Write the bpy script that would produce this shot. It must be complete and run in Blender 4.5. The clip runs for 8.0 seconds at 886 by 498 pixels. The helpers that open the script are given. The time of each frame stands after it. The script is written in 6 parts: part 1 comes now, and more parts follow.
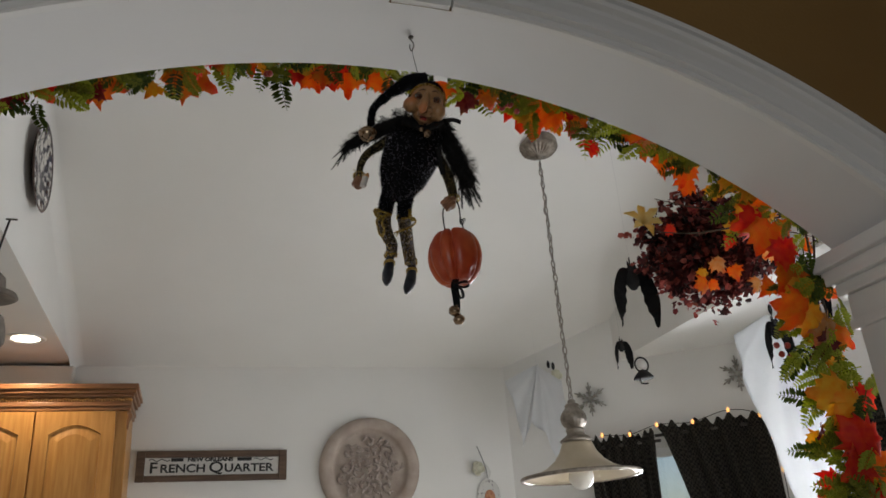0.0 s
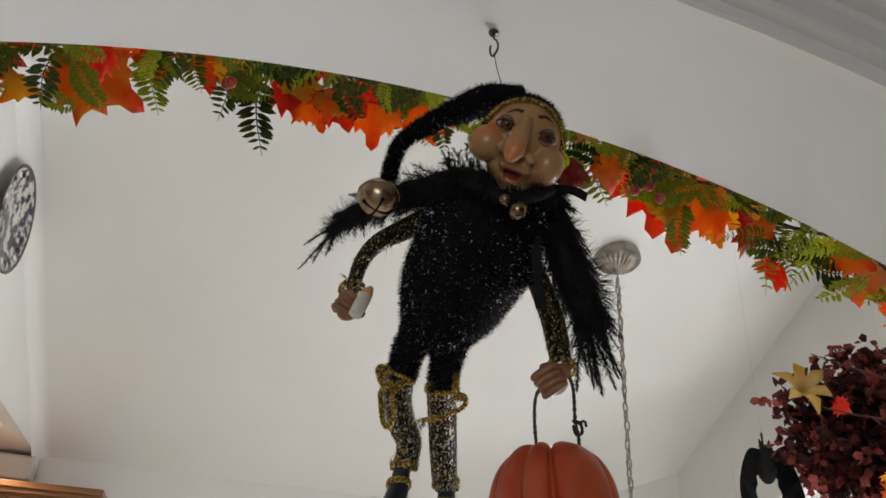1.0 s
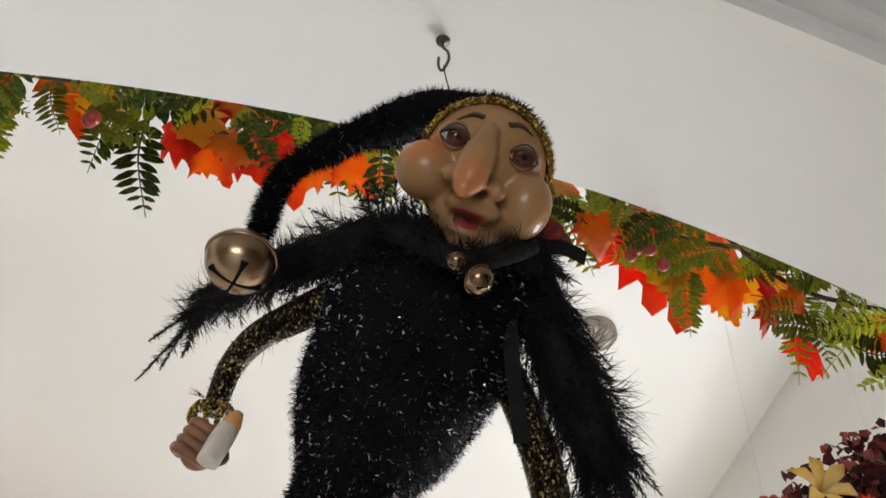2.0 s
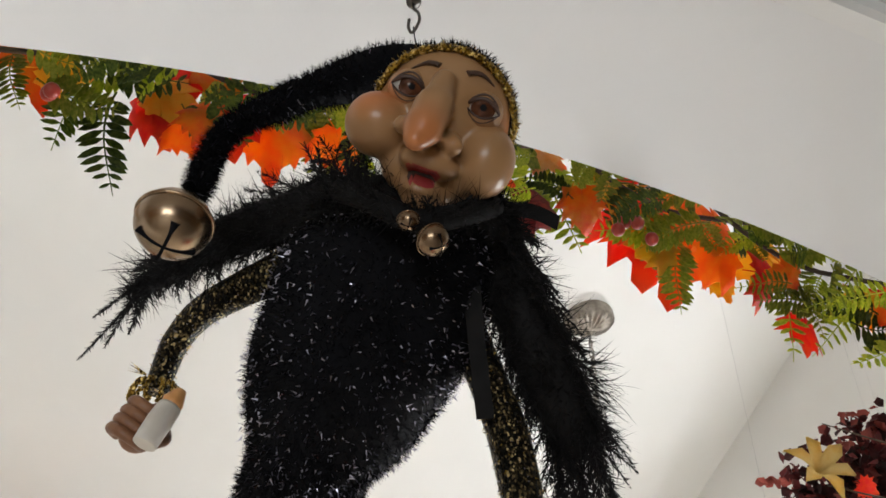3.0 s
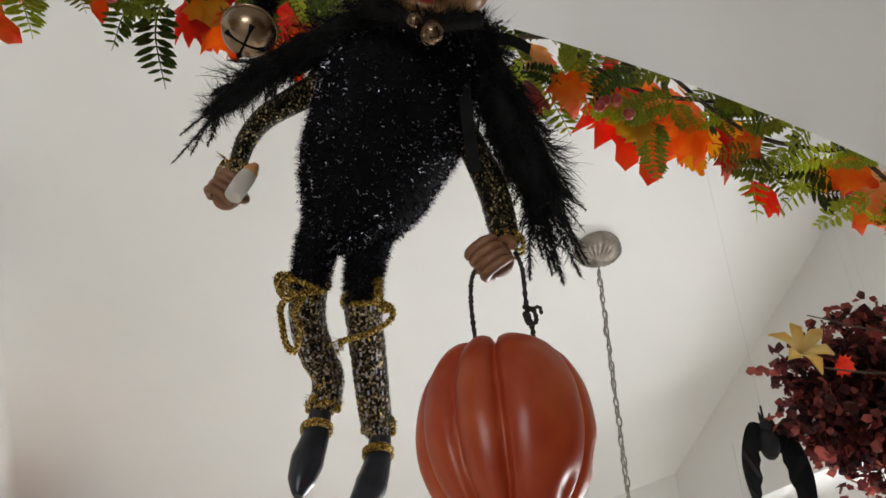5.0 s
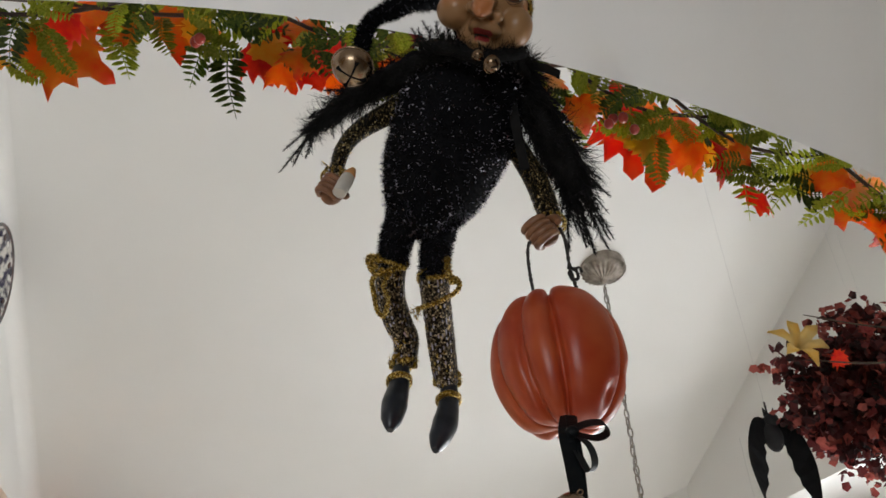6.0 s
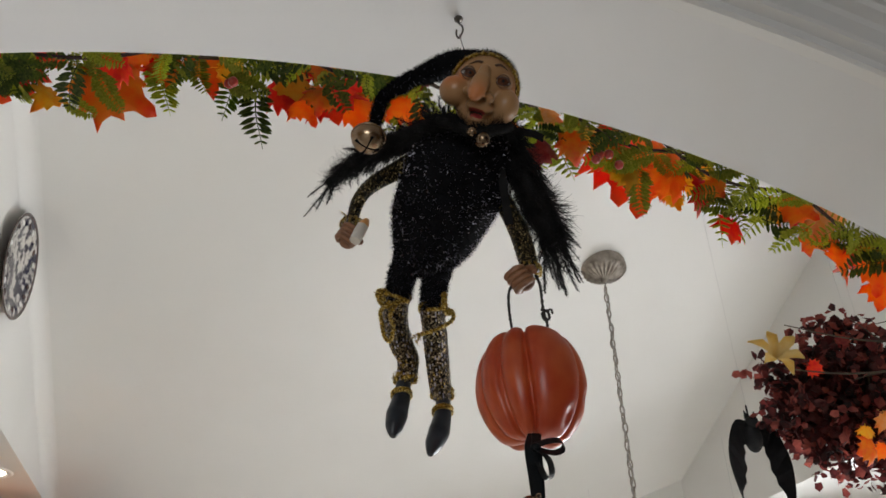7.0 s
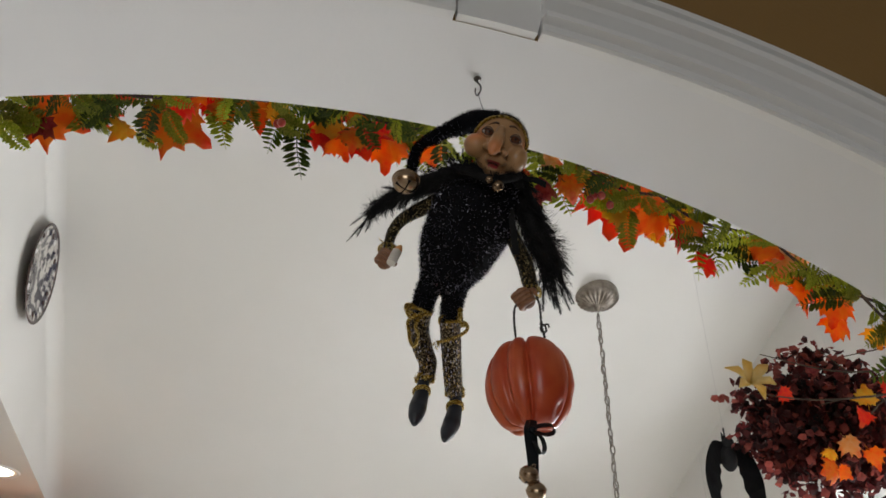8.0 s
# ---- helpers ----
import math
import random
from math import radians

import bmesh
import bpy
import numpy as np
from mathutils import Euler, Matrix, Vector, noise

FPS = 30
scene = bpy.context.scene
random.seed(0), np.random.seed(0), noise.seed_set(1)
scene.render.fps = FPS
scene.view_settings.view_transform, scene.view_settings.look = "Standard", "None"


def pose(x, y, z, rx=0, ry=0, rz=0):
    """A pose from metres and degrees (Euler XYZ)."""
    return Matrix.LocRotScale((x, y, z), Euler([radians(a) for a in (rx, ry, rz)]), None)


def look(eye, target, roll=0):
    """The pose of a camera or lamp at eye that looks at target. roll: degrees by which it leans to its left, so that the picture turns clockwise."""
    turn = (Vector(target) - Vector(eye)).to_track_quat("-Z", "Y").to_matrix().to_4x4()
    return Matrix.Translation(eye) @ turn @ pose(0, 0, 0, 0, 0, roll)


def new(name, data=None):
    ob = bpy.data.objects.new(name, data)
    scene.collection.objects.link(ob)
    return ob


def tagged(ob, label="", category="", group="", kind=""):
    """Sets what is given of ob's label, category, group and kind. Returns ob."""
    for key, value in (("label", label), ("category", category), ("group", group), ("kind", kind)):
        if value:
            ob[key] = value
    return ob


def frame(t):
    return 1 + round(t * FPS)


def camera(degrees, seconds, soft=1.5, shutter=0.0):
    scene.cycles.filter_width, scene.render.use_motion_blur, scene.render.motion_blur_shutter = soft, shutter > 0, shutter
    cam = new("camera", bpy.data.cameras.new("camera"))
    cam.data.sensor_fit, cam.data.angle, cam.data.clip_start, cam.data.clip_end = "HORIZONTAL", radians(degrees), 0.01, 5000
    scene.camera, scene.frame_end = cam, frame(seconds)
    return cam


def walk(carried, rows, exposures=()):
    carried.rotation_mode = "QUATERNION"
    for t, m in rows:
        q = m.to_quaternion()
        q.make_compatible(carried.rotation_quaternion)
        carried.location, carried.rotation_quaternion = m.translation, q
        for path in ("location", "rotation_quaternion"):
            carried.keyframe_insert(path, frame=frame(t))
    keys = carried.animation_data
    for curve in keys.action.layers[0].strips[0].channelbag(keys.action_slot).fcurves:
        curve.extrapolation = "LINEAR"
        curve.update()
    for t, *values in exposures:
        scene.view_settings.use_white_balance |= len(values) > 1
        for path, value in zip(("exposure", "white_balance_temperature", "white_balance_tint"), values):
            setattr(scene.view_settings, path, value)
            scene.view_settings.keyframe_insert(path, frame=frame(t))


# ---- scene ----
cam = camera(58.2, 8.0, soft=1.6)
PATH = [
    (0, (-0.365, -1.086, 1.52), (0.267, 0.647, 2.291), -4.3),
    (0.5, (-0.279, -0.768, 1.703), (0.355, 0.947, 2.515), -1.7),
    (1, (-0.186, -0.505, 1.868), (0.311, 1.161, 2.858), 3.5),
    (1.5, (-0.143, -0.377, 1.945), (0.346, 1.232, 3.028), 6.7),
    (2, (-0.114, -0.34, 1.98), (0.419, 1.203, 3.135), 1.1),
    (2.2, (-0.089, -0.331, 1.989), (0.44, 1.248, 3.098), 1.1),
    (3.5, (-0.091, -0.32, 1.977), (0.461, 1.227, 3.118), -0.3),
    (4, (-0.097, -0.336, 1.947), (0.446, 1.228, 3.068), -1.0),
    (4.5, (-0.113, -0.382, 1.909), (0.408, 1.189, 3.031), -0.6),
    (5, (-0.101, -0.371, 1.854), (0.424, 1.252, 2.898), -0.8),
    (5.2, (-0.108, -0.377, 1.851), (0.44, 1.251, 2.876), -0.1),
    (6.3, (-0.174, -0.466, 1.738), (0.314, 1.112, 2.865), -3.5),
    (6.5, (-0.152, -0.484, 1.735), (0.323, 1.128, 2.819), -3.4),
    (7, (-0.19, -0.552, 1.739), (0.305, 1.055, 2.82), -0.7),
    (7.5, (-0.225, -0.604, 1.689), (0.239, 0.982, 2.815), 0.1),
    (8, (-0.249, -0.666, 1.657), (0.245, 0.908, 2.788), 1.3),
]

ROOM_TURN = pose(0, 0, 0, 0, 0, 2.5)
walk(cam, [(t, ROOM_TURN @ look(eye, target, roll)) for t, eye, target, roll in PATH],
     exposures=[(0.0, -0.62), (0.5, -0.49), (1.0, 0.0), (1.25, 0.14), (1.5, 0.44), (2.0, 0.6), (3.5, 0.57), (4.5, 0.57), (5.0, 0.24), (5.2, 0.2), (6.5, 0.05), (7.0, 0.03), (8.0, 0.0)])

# ---------------------------------------------------------------- world and light
world = bpy.data.worlds.new("sky")
scene.world = world
world.use_nodes = True
wn = world.node_tree
sky = wn.nodes.new("ShaderNodeTexSky")
sky.sky_type, sky.sun_disc, sky.sun_elevation, sky.sun_rotation = "NISHITA", False, radians(35), radians(100)
wn.links.new(sky.outputs[0], wn.nodes["Background"].inputs[0])
wn.nodes["Background"].inputs[1].default_value = 0.12


def lamp(name, kind, m, energy, color=(1, 1, 1), size=0.3, size_y=0.0, spot=None):
    data = bpy.data.lights.new(name, kind)
    data.energy, data.color = energy, color
    if kind == "AREA":
        data.size = size
        if size_y:
            data.shape, data.size_y = "RECTANGLE", size_y
    elif kind == "SPOT":
        data.shadow_soft_size, data.spot_size, data.spot_blend = size, spot, 0.6
    elif kind == "POINT":
        data.shadow_soft_size = size
    ob = new(name, data)
    ob.matrix_world = m
    return ob


sun = bpy.data.lights.new("sun", "SUN")
sun.energy, sun.angle, sun.color = 2.0, radians(0.6), (1.0, 0.95, 0.88)
new("sun", sun).matrix_world = look((8, -2, 6), (0, 0, 0))

# sky light in the window openings of the bay, and in the window of the room behind the camera
lamp("bay_window_light", "AREA", look((2.36, 2.95, 1.40), (0.3, 0.6, 0.5)), 92, (0.94, 0.965, 1.0), 0.6, 0.75)
lamp("side_window_light", "AREA", look((2.70, 1.35, 1.36), (0.5, 1.25, 0.8)), 36, (0.94, 0.965, 1.0), 1.3, 0.7)
lamp("front_window_light", "AREA", look((-1.6, -4.15, 1.5), (-1.4, -1.6, 0.0)), 48, (0.92, 0.96, 1.0), 1.9, 1.3)

# ---------------------------------------------------------------- materials


def material(name, color, rough=0.6, metal=0.0, second=None, scale=8.0, low=0.35, high=0.65, bump=0.0, bump_scale=60.0,
             detail=4.0, spread=0.0, transmission=0.0, emission=None, strength=0.0, stretch=(1, 1, 1), sheen=0.0, alpha=1.0):
    """A surface with two scales of variation: a broad mix of two colours and a fine relief."""
    m = bpy.data.materials.new(name)
    m.use_nodes = True
    t = m.node_tree
    b = t.nodes["Principled BSDF"]
    b.inputs["Roughness"].default_value, b.inputs["Metallic"].default_value = rough, metal
    b.inputs["Transmission Weight"].default_value = transmission
    b.inputs["Sheen Weight"].default_value = sheen
    b.inputs["Alpha"].default_value = alpha
    co = t.nodes.new("ShaderNodeTexCoord")
    mp = t.nodes.new("ShaderNodeMapping")
    mp.inputs["Scale"].default_value = stretch
    t.links.new(co.outputs["Object"], mp.inputs[0])
    n = t.nodes.new("ShaderNodeTexNoise")
    n.inputs["Scale"].default_value, n.inputs["Detail"].default_value = scale, detail
    t.links.new(mp.outputs[0], n.inputs["Vector"])
    ramp = t.nodes.new("ShaderNodeValToRGB")
    two = second if second else tuple(min(1, c * 1.12) for c in color)
    ramp.color_ramp.elements[0].position, ramp.color_ramp.elements[0].color = low, (*color, 1)
    ramp.color_ramp.elements[1].position, ramp.color_ramp.elements[1].color = high, (*two, 1)
    t.links.new(n.outputs[0], ramp.inputs[0])
    last = ramp.outputs[0]
    if spread:
        info = t.nodes.new("ShaderNodeObjectInfo")
        span = t.nodes.new("ShaderNodeMapRange")
        span.inputs["To Min"].default_value, span.inputs["To Max"].default_value = 1 - spread, 1 + spread
        t.links.new(info.outputs["Random"], span.inputs["Value"])
        hsv = t.nodes.new("ShaderNodeHueSaturation")
        t.links.new(span.outputs[0], hsv.inputs["Value"])
        t.links.new(last, hsv.inputs["Color"])
        last = hsv.outputs[0]
    t.links.new(last, b.inputs["Base Color"])
    if bump:
        f = t.nodes.new("ShaderNodeTexNoise")
        f.inputs["Scale"].default_value, f.inputs["Detail"].default_value = bump_scale, 5
        t.links.new(mp.outputs[0], f.inputs["Vector"])
        bp = t.nodes.new("ShaderNodeBump")
        bp.inputs["Strength"].default_value, bp.inputs["Distance"].default_value = bump, 0.004
        t.links.new(f.outputs[0], bp.inputs["Height"])
        t.links.new(bp.outputs[0], b.inputs["Normal"])
    if emission:
        b.inputs["Emission Color"].default_value, b.inputs["Emission Strength"].default_value = (*emission, 1), strength
    return m


M_CEIL = material("white_wall_paint", (0.76, 0.75, 0.72), 0.75, second=(0.80, 0.79, 0.765), scale=1.3, bump=0.12, bump_scale=160)
M_LOW = material("kitchen_ceiling_paint", (0.74, 0.73, 0.70), 0.8, second=(0.78, 0.77, 0.74), scale=1.5, bump=0.1, bump_scale=160)
M_SOFFIT = material("arch_white_paint", (0.78, 0.785, 0.79), 0.6, second=(0.82, 0.82, 0.82), scale=2.0, bump=0.06, bump_scale=120)
M_TRIM = material("white_trim_gloss", (0.80, 0.80, 0.79), 0.32, second=(0.84, 0.84, 0.83), scale=3.0, bump=0.03, bump_scale=50)
M_OCHRE = material("ochre_wall_paint", (0.25, 0.14, 0.042), 0.7, second=(0.285, 0.165, 0.05), scale=2.0, bump=0.15, bump_scale=140)
M_FLOOR = material("beige_tile", (0.46, 0.42, 0.36), 0.45, second=(0.54, 0.50, 0.44), scale=5, bump=0.1)

# ---------------------------------------------------------------- mesh helpers


def part(name, bm, mats, parent=None, label="", smooth=False):
    """Links a bmesh as one mesh object, under a thing or a part where one is given."""
    me = bpy.data.meshes.new(name)
    bmesh.ops.recalc_face_normals(bm, faces=bm.faces)
    bm.to_mesh(me)
    bm.free()
    for m in (mats if isinstance(mats, (list, tuple)) else [mats]):
        me.materials.append(m)
    if smooth:
        for p in me.polygons:
            p.use_smooth = True
    ob = new(name, me)
    if parent:
        ob.parent = parent
    if label:
        ob["label"] = label
    return ob


def thing(name, label, category, at=(0, 0, 0), group="", kind=""):
    ob = new(name)
    ob.empty_display_size = 0.02
    ob.location = at
    return tagged(ob, label, category, group, kind)


def box(bm, lo, hi, bevel=0.0, slot=0):
    lo, hi = Vector(lo), Vector(hi)
    made = bmesh.ops.create_cube(bm, size=1.0, matrix=Matrix.Translation((lo + hi) / 2) @ Matrix.Diagonal((*(hi - lo), 1)))
    faces = {f for v in made["verts"] for f in v.link_faces}
    for f in faces:
        f.material_index = slot
    if bevel:
        edges = {e for v in made["verts"] for e in v.link_edges}
        bmesh.ops.bevel(bm, geom=list(edges), offset=bevel, segments=2, affect="EDGES", profile=0.6)


def ball(bm, at, radii, slot=0, u=20, v=14, turn=None):
    m = Matrix.Translation(at) @ (turn if turn else Matrix.Identity(4)) @ Matrix.Diagonal((*radii, 1))
    rings = [[bm.verts.new(m @ Vector((math.sin(math.pi * k / v) * math.cos(2 * math.pi * j / u), math.sin(math.pi * k / v) * math.sin(2 * math.pi * j / u), math.cos(math.pi * k / v))))
              for j in range(u)] for k in range(1, v)]
    top, foot = bm.verts.new(m @ Vector((0, 0, 1))), bm.verts.new(m @ Vector((0, 0, -1)))
    faces = [bm.faces.new((top, rings[0][j], rings[0][(j + 1) % u])) for j in range(u)] + [bm.faces.new((foot, rings[-1][(j + 1) % u], rings[-1][j])) for j in range(u)]
    for a, b in zip(rings, rings[1:]):
        faces += [bm.faces.new((a[j], b[j], b[(j + 1) % u], a[(j + 1) % u])) for j in range(u)]
    for f in faces:
        f.material_index, f.smooth = slot, True
    return [w for r in rings for w in r] + [top, foot]


def glide(points, steps):
    """A smooth line through the points."""
    pts = [Vector(p) for p in points]
    out = []
    for i in range(len(pts) - 1):
        a, b = pts[max(i - 1, 0)], pts[i]
        c, d = pts[i + 1], pts[min(i + 2, len(pts) - 1)]
        for k in range(steps):
            t = k / steps
            out.append(0.5 * ((2 * b) + (c - a) * t + (2 * a - 5 * b + 4 * c - d) * t * t + (3 * b - a - 3 * c + d) * t ** 3))
    out.append(pts[-1])
    return out


def tube(bm, points, radii, sides=10, slot=0, steps=4, flat=1.0):
    """A round rod through the points; radii go with the points."""
    line = glide(points, steps)
    n = len(points) - 1
    rings, last = [], None
    for i, p in enumerate(line):
        s = min(i / steps, n)
        k = min(int(s), n - 1)
        r = radii[k] + (radii[k + 1] - radii[k]) * (s - k) if isinstance(radii, (list, tuple)) else radii
        way = (line[min(i + 1, len(line) - 1)] - line[max(i - 1, 0)]).normalized()
        side = (last - way * last.dot(way)) if last else way.orthogonal()
        side.normalize()
        last = side
        up = way.cross(side)
        rings.append([bm.verts.new(p + (side * math.cos(2 * math.pi * j / sides) + up * flat * math.sin(2 * math.pi * j / sides)) * r) for j in range(sides)])
    for a, b in zip(rings, rings[1:]):
        for j in range(sides):
            f = bm.faces.new((a[j], a[(j + 1) % sides], b[(j + 1) % sides], b[j]))
            f.material_index, f.smooth = slot, True
    for ring in (rings[0], rings[-1]):
        bm.faces.new(ring).material_index = slot


def lathe(bm, profile, axis=(0, 0), sides=32, slot=0, closed=False):
    """Turns (radius, z) pairs round a vertical axis."""
    rings = [[bm.verts.new((axis[0] + r * math.cos(2 * math.pi * j / sides), axis[1] + r * math.sin(2 * math.pi * j / sides), z)) for j in range(sides)]
             for r, z in profile]
    pairs = list(zip(rings, rings[1:])) + ([(rings[-1], rings[0])] if closed else [])
    for a, b in pairs:
        for j in range(sides):
            f = bm.faces.new((a[j], a[(j + 1) % sides], b[(j + 1) % sides], b[j]))
            f.material_index, f.smooth = slot, True


def slab(bm, outline, way, slot=0):
    """A flat outline pushed along a vector: a plate with thickness."""
    a = [bm.verts.new(p) for p in outline]
    b = [bm.verts.new(Vector(p) + Vector(way)) for p in outline]
    bm.faces.new(a).material_index = slot
    bm.faces.new(b[::-1]).material_index = slot
    for i in range(len(a)):
        j = (i + 1) % len(a)
        bm.faces.new((a[i], b[i], b[j], a[j])).material_index = slot


# ---------------------------------------------------------------- the arch wall
AX, AZ, AR = -0.03, 0.947, 1.46          # centre and radius of the arch
SPAN = 0.93                              # half of the opening
Y0, Y1 = -0.08, 0.10                     # faces of the wall
SPRING = AZ + math.sqrt(AR * AR - SPAN * SPAN)
A1 = math.asin(SPAN / AR)


def arch(r, a, y):
    return Vector((AX + r * math.sin(a), y, AZ + r * math.cos(a)))


bm = bmesh.new()
W, TOP, N = 4.2, 4.6, 64
for y, slot in ((Y0, 1), (Y1, 0)):
    low = [arch(AR, -A1 + 2 * A1 * i / N, y) for i in range(N + 1)]
    lv = [bm.verts.new(p) for p in low]
    tv = [bm.verts.new((p.x, y, TOP)) for p in low]
    for i in range(N):
        bm.faces.new((lv[i], lv[i + 1], tv[i + 1], tv[i])).material_index = slot
    for s, k in ((-1, 0), (1, N)):
        x = AX + s * SPAN
        q = [bm.verts.new((x, y, 0)), bm.verts.new((s * W, y, 0)), bm.verts.new((s * W, y, TOP))]
        bm.faces.new((lv[k], q[0], q[1], q[2], tv[k])).material_index = slot
bmesh.ops.remove_doubles(bm, verts=bm.verts, dist=1e-5)
edge = [(AX - SPAN, 0)] + [(arch(AR, -A1 + 2 * A1 * i / N, 0).x, arch(AR, -A1 + 2 * A1 * i / N, 0).z) for i in range(N + 1)] + [(AX + SPAN, 0)]
ring = [(bm.verts.new((x, Y0, z)), bm.verts.new((x, Y1, z))) for x, z in edge]
for a, b in zip(ring, ring[1:]):
    f = bm.faces.new((a[0], b[0], b[1], a[1]))
    f.material_index, f.smooth = 2, True
tagged(part("wall_arch", bm, [M_CEIL, M_OCHRE, M_SOFFIT]), "ochre and white wall with a wide arched opening", "wall", kind="structure")

# casing round the arch: (distance from the opening's edge, how far it stands out)
CASING = [(0.0, 0.0), (0.0, 0.010), (0.003, 0.013), (0.015, 0.013), (0.017, 0.022), (0.023, 0.023), (0.026, 0.010), (0.034, 0.009), (0.042, 0.013), (0.050, 0.022),
          (0.055, 0.025), (0.058, 0.034), (0.064, 0.037), (0.067, 0.030), (0.070, 0.030), (0.072, 0.038), (0.082, 0.038), (0.086, 0.032), (0.087, 0.0)]


def casing(name, a0, a1, down):
    b = bmesh.new()
    rows = []
    for i in range(41):
        a = a0 + (a1 - a0) * i / 40
        rows.append([b.verts.new(arch(AR + r, a, Y0 - d * 1.3)) for r, d in CASING])
    if down:
        s = 1 if a1 > 0 else -1
        for z in (SPRING - 0.02, 0.0):
            rows.append([b.verts.new((AX + s * (SPAN + r), Y0 - d * 1.3, z)) for r, d in CASING])
    for p, q in zip(rows, rows[1:]):
        for j in range(len(CASING) - 1):
            b.faces.new((p[j], p[j + 1], q[j + 1], q[j]))
    b.faces.new(rows[0])
    b.faces.new(rows[-1])
    return tagged(part(name, b, M_TRIM), "white moulded casing round the arched opening", "trim", kind="structure")


KEY = 0.046
casing("trim_arch_right", math.asin((KEY + 0.035) / AR), A1, True)
casing("trim_arch_left", -math.asin((KEY - 0.02) / AR), -A1, True)
bm = bmesh.new()
k0, k1 = -math.asin((KEY - 0.024) / AR), math.asin((KEY + 0.031) / AR)
slab(bm, [arch(AR + 0.001, k0, Y0 + 0.001), arch(AR + 0.001, (k0 + k1) / 2, Y0 + 0.001), arch(AR + 0.001, k1, Y0 + 0.001), arch(AR + 0.14, k1 * 1.25, Y0 + 0.001), arch(AR + 0.14, k0 * 1.25, Y0 + 0.001)], (0, -0.012, 0))
tagged(part("trim_keystone", bm, M_TRIM), "plain white keystone in the arch casing", "trim", kind="structure")

# capitals at the springing of the arch
for s in (-1, 1):
    bm = bmesh.new()
    x = AX + s * SPAN
    for z0, z1, out in ((SPRING - 0.155, SPRING - 0.135, 0.012), (SPRING - 0.135, SPRING - 0.085, 0.006), (SPRING - 0.085, SPRING - 0.06, 0.018),
                        (SPRING - 0.06, SPRING - 0.03, 0.032), (SPRING - 0.03, SPRING, 0.046)):
        xa, xb = sorted((x - s * out, x + s * 0.12))
        box(bm, (xa, Y0 - 0.04 - out, z0), (xb, Y1 + out, z1), 0.004)
    tagged(part("trim_capital", bm, M_TRIM), "white stepped capital moulding at the foot of the arch", "trim", kind="structure")

# ---------------------------------------------------------------- the room beyond
XL, XR, YB = -1.04, 2.10, 3.65           # vault between two bulkheads, and the back wall
CZ, SLOPE = 2.78, math.tan(radians(23))  # height at the back wall, and pitch of the vault
LOWL, LOWR = 2.785, 2.70


def vault(y):
    return CZ + (YB - y) * SLOPE


def wall(name, a, b, z0, z1, thick, mats, label="", holes=()):
    """An upright wall from a to b in the plan, thickened to its left; holes: (from, to, low, high) along it."""
    d = Vector((b[0] - a[0], b[1] - a[1], 0))
    length = d.length
    d.normalize()
    n = Vector((-d.y, d.x, 0)) * thick
    xs = sorted({0.0, length, *[h[0] for h in holes], *[h[1] for h in holes]})
    zs = sorted({z0, z1, *[h[2] for h in holes], *[h[3] for h in holes]})
    w = bmesh.new()
    o = Vector((a[0], a[1], 0))
    for x0, x1 in zip(xs, xs[1:]):
        for p, q in zip(zs, zs[1:]):
            if any(h[0] <= x0 < h[1] and h[2] <= p < h[3] for h in holes):
                continue
            slab(w, [o + d * x0 + Vector((0, 0, p)), o + d * x1 + Vector((0, 0, p)), o + d * x1 + Vector((0, 0, q)), o + d * x0 + Vector((0, 0, q))], n)
    bmesh.ops.remove_doubles(w, verts=w.verts, dist=1e-5)
    return tagged(part(name, w, mats), label or "plain painted wall", "wall", kind="structure")


BAY0, BAY1 = (1.53, YB), (2.80, 2.64)
wall("wall_back", (1.53, YB), (-4.2, YB), 0, 3.0, -0.12, M_CEIL, "white painted back wall of the kitchen")
wall("wall_bay", BAY1, BAY0, 0, 3.6, -0.12, M_CEIL, "white painted angled wall of the window bay", holes=[(0.22, 0.98, 1.0, 2.16)])
wall("wall_side", (2.80, Y1), (2.80, 2.64), 0, 3.0, -0.12, M_CEIL, "white painted side wall with a wide window", holes=[(0.55, 1.95, 1.0, 2.16)])
wall("wall_kitchen_side", (-4.2, YB), (-4.2, Y1), 0, 3.2, -0.12, M_CEIL, "white painted kitchen wall")

bm = bmesh.new()
slab(bm, [(XL - 0.1, YB + 0.1, vault(YB + 0.1)), (XR + 0.1, YB + 0.1, vault(YB + 0.1)), (XR + 0.1, Y1 - 0.02, vault(Y1 - 0.02)), (XL - 0.1, Y1 - 0.02, vault(Y1 - 0.02))], (0, 0, 0.1))
tagged(part("ceiling_vault", bm, M_CEIL), "white sloping vaulted ceiling", "ceiling", kind="structure")
bm = bmesh.new()
slab(bm, [(XL, YB - (LOWL - CZ) / SLOPE, LOWL - 0.0005), (XL, Y1, LOWL), (XL, Y1, vault(Y1)), (XL, YB - (LOWL - CZ) / SLOPE, LOWL)], (-0.1, 0, 0))
COVE = 0.06
cove = bmesh.new()
for y in (YB - (LOWL - CZ) / SLOPE, Y1):
    for k in range(9):
        a = math.pi / 2 * k / 8
        cove.verts.new((XL + COVE * (1 - math.cos(a)) + 0.001, y, vault(y) - COVE * (1 - math.sin(a)) * 1.1 - 0.001))
cove.verts.ensure_lookup_table()
for k in range(8):
    cove.faces.new((cove.verts[k], cove.verts[k + 1], cove.verts[k + 10], cove.verts[k + 9]))
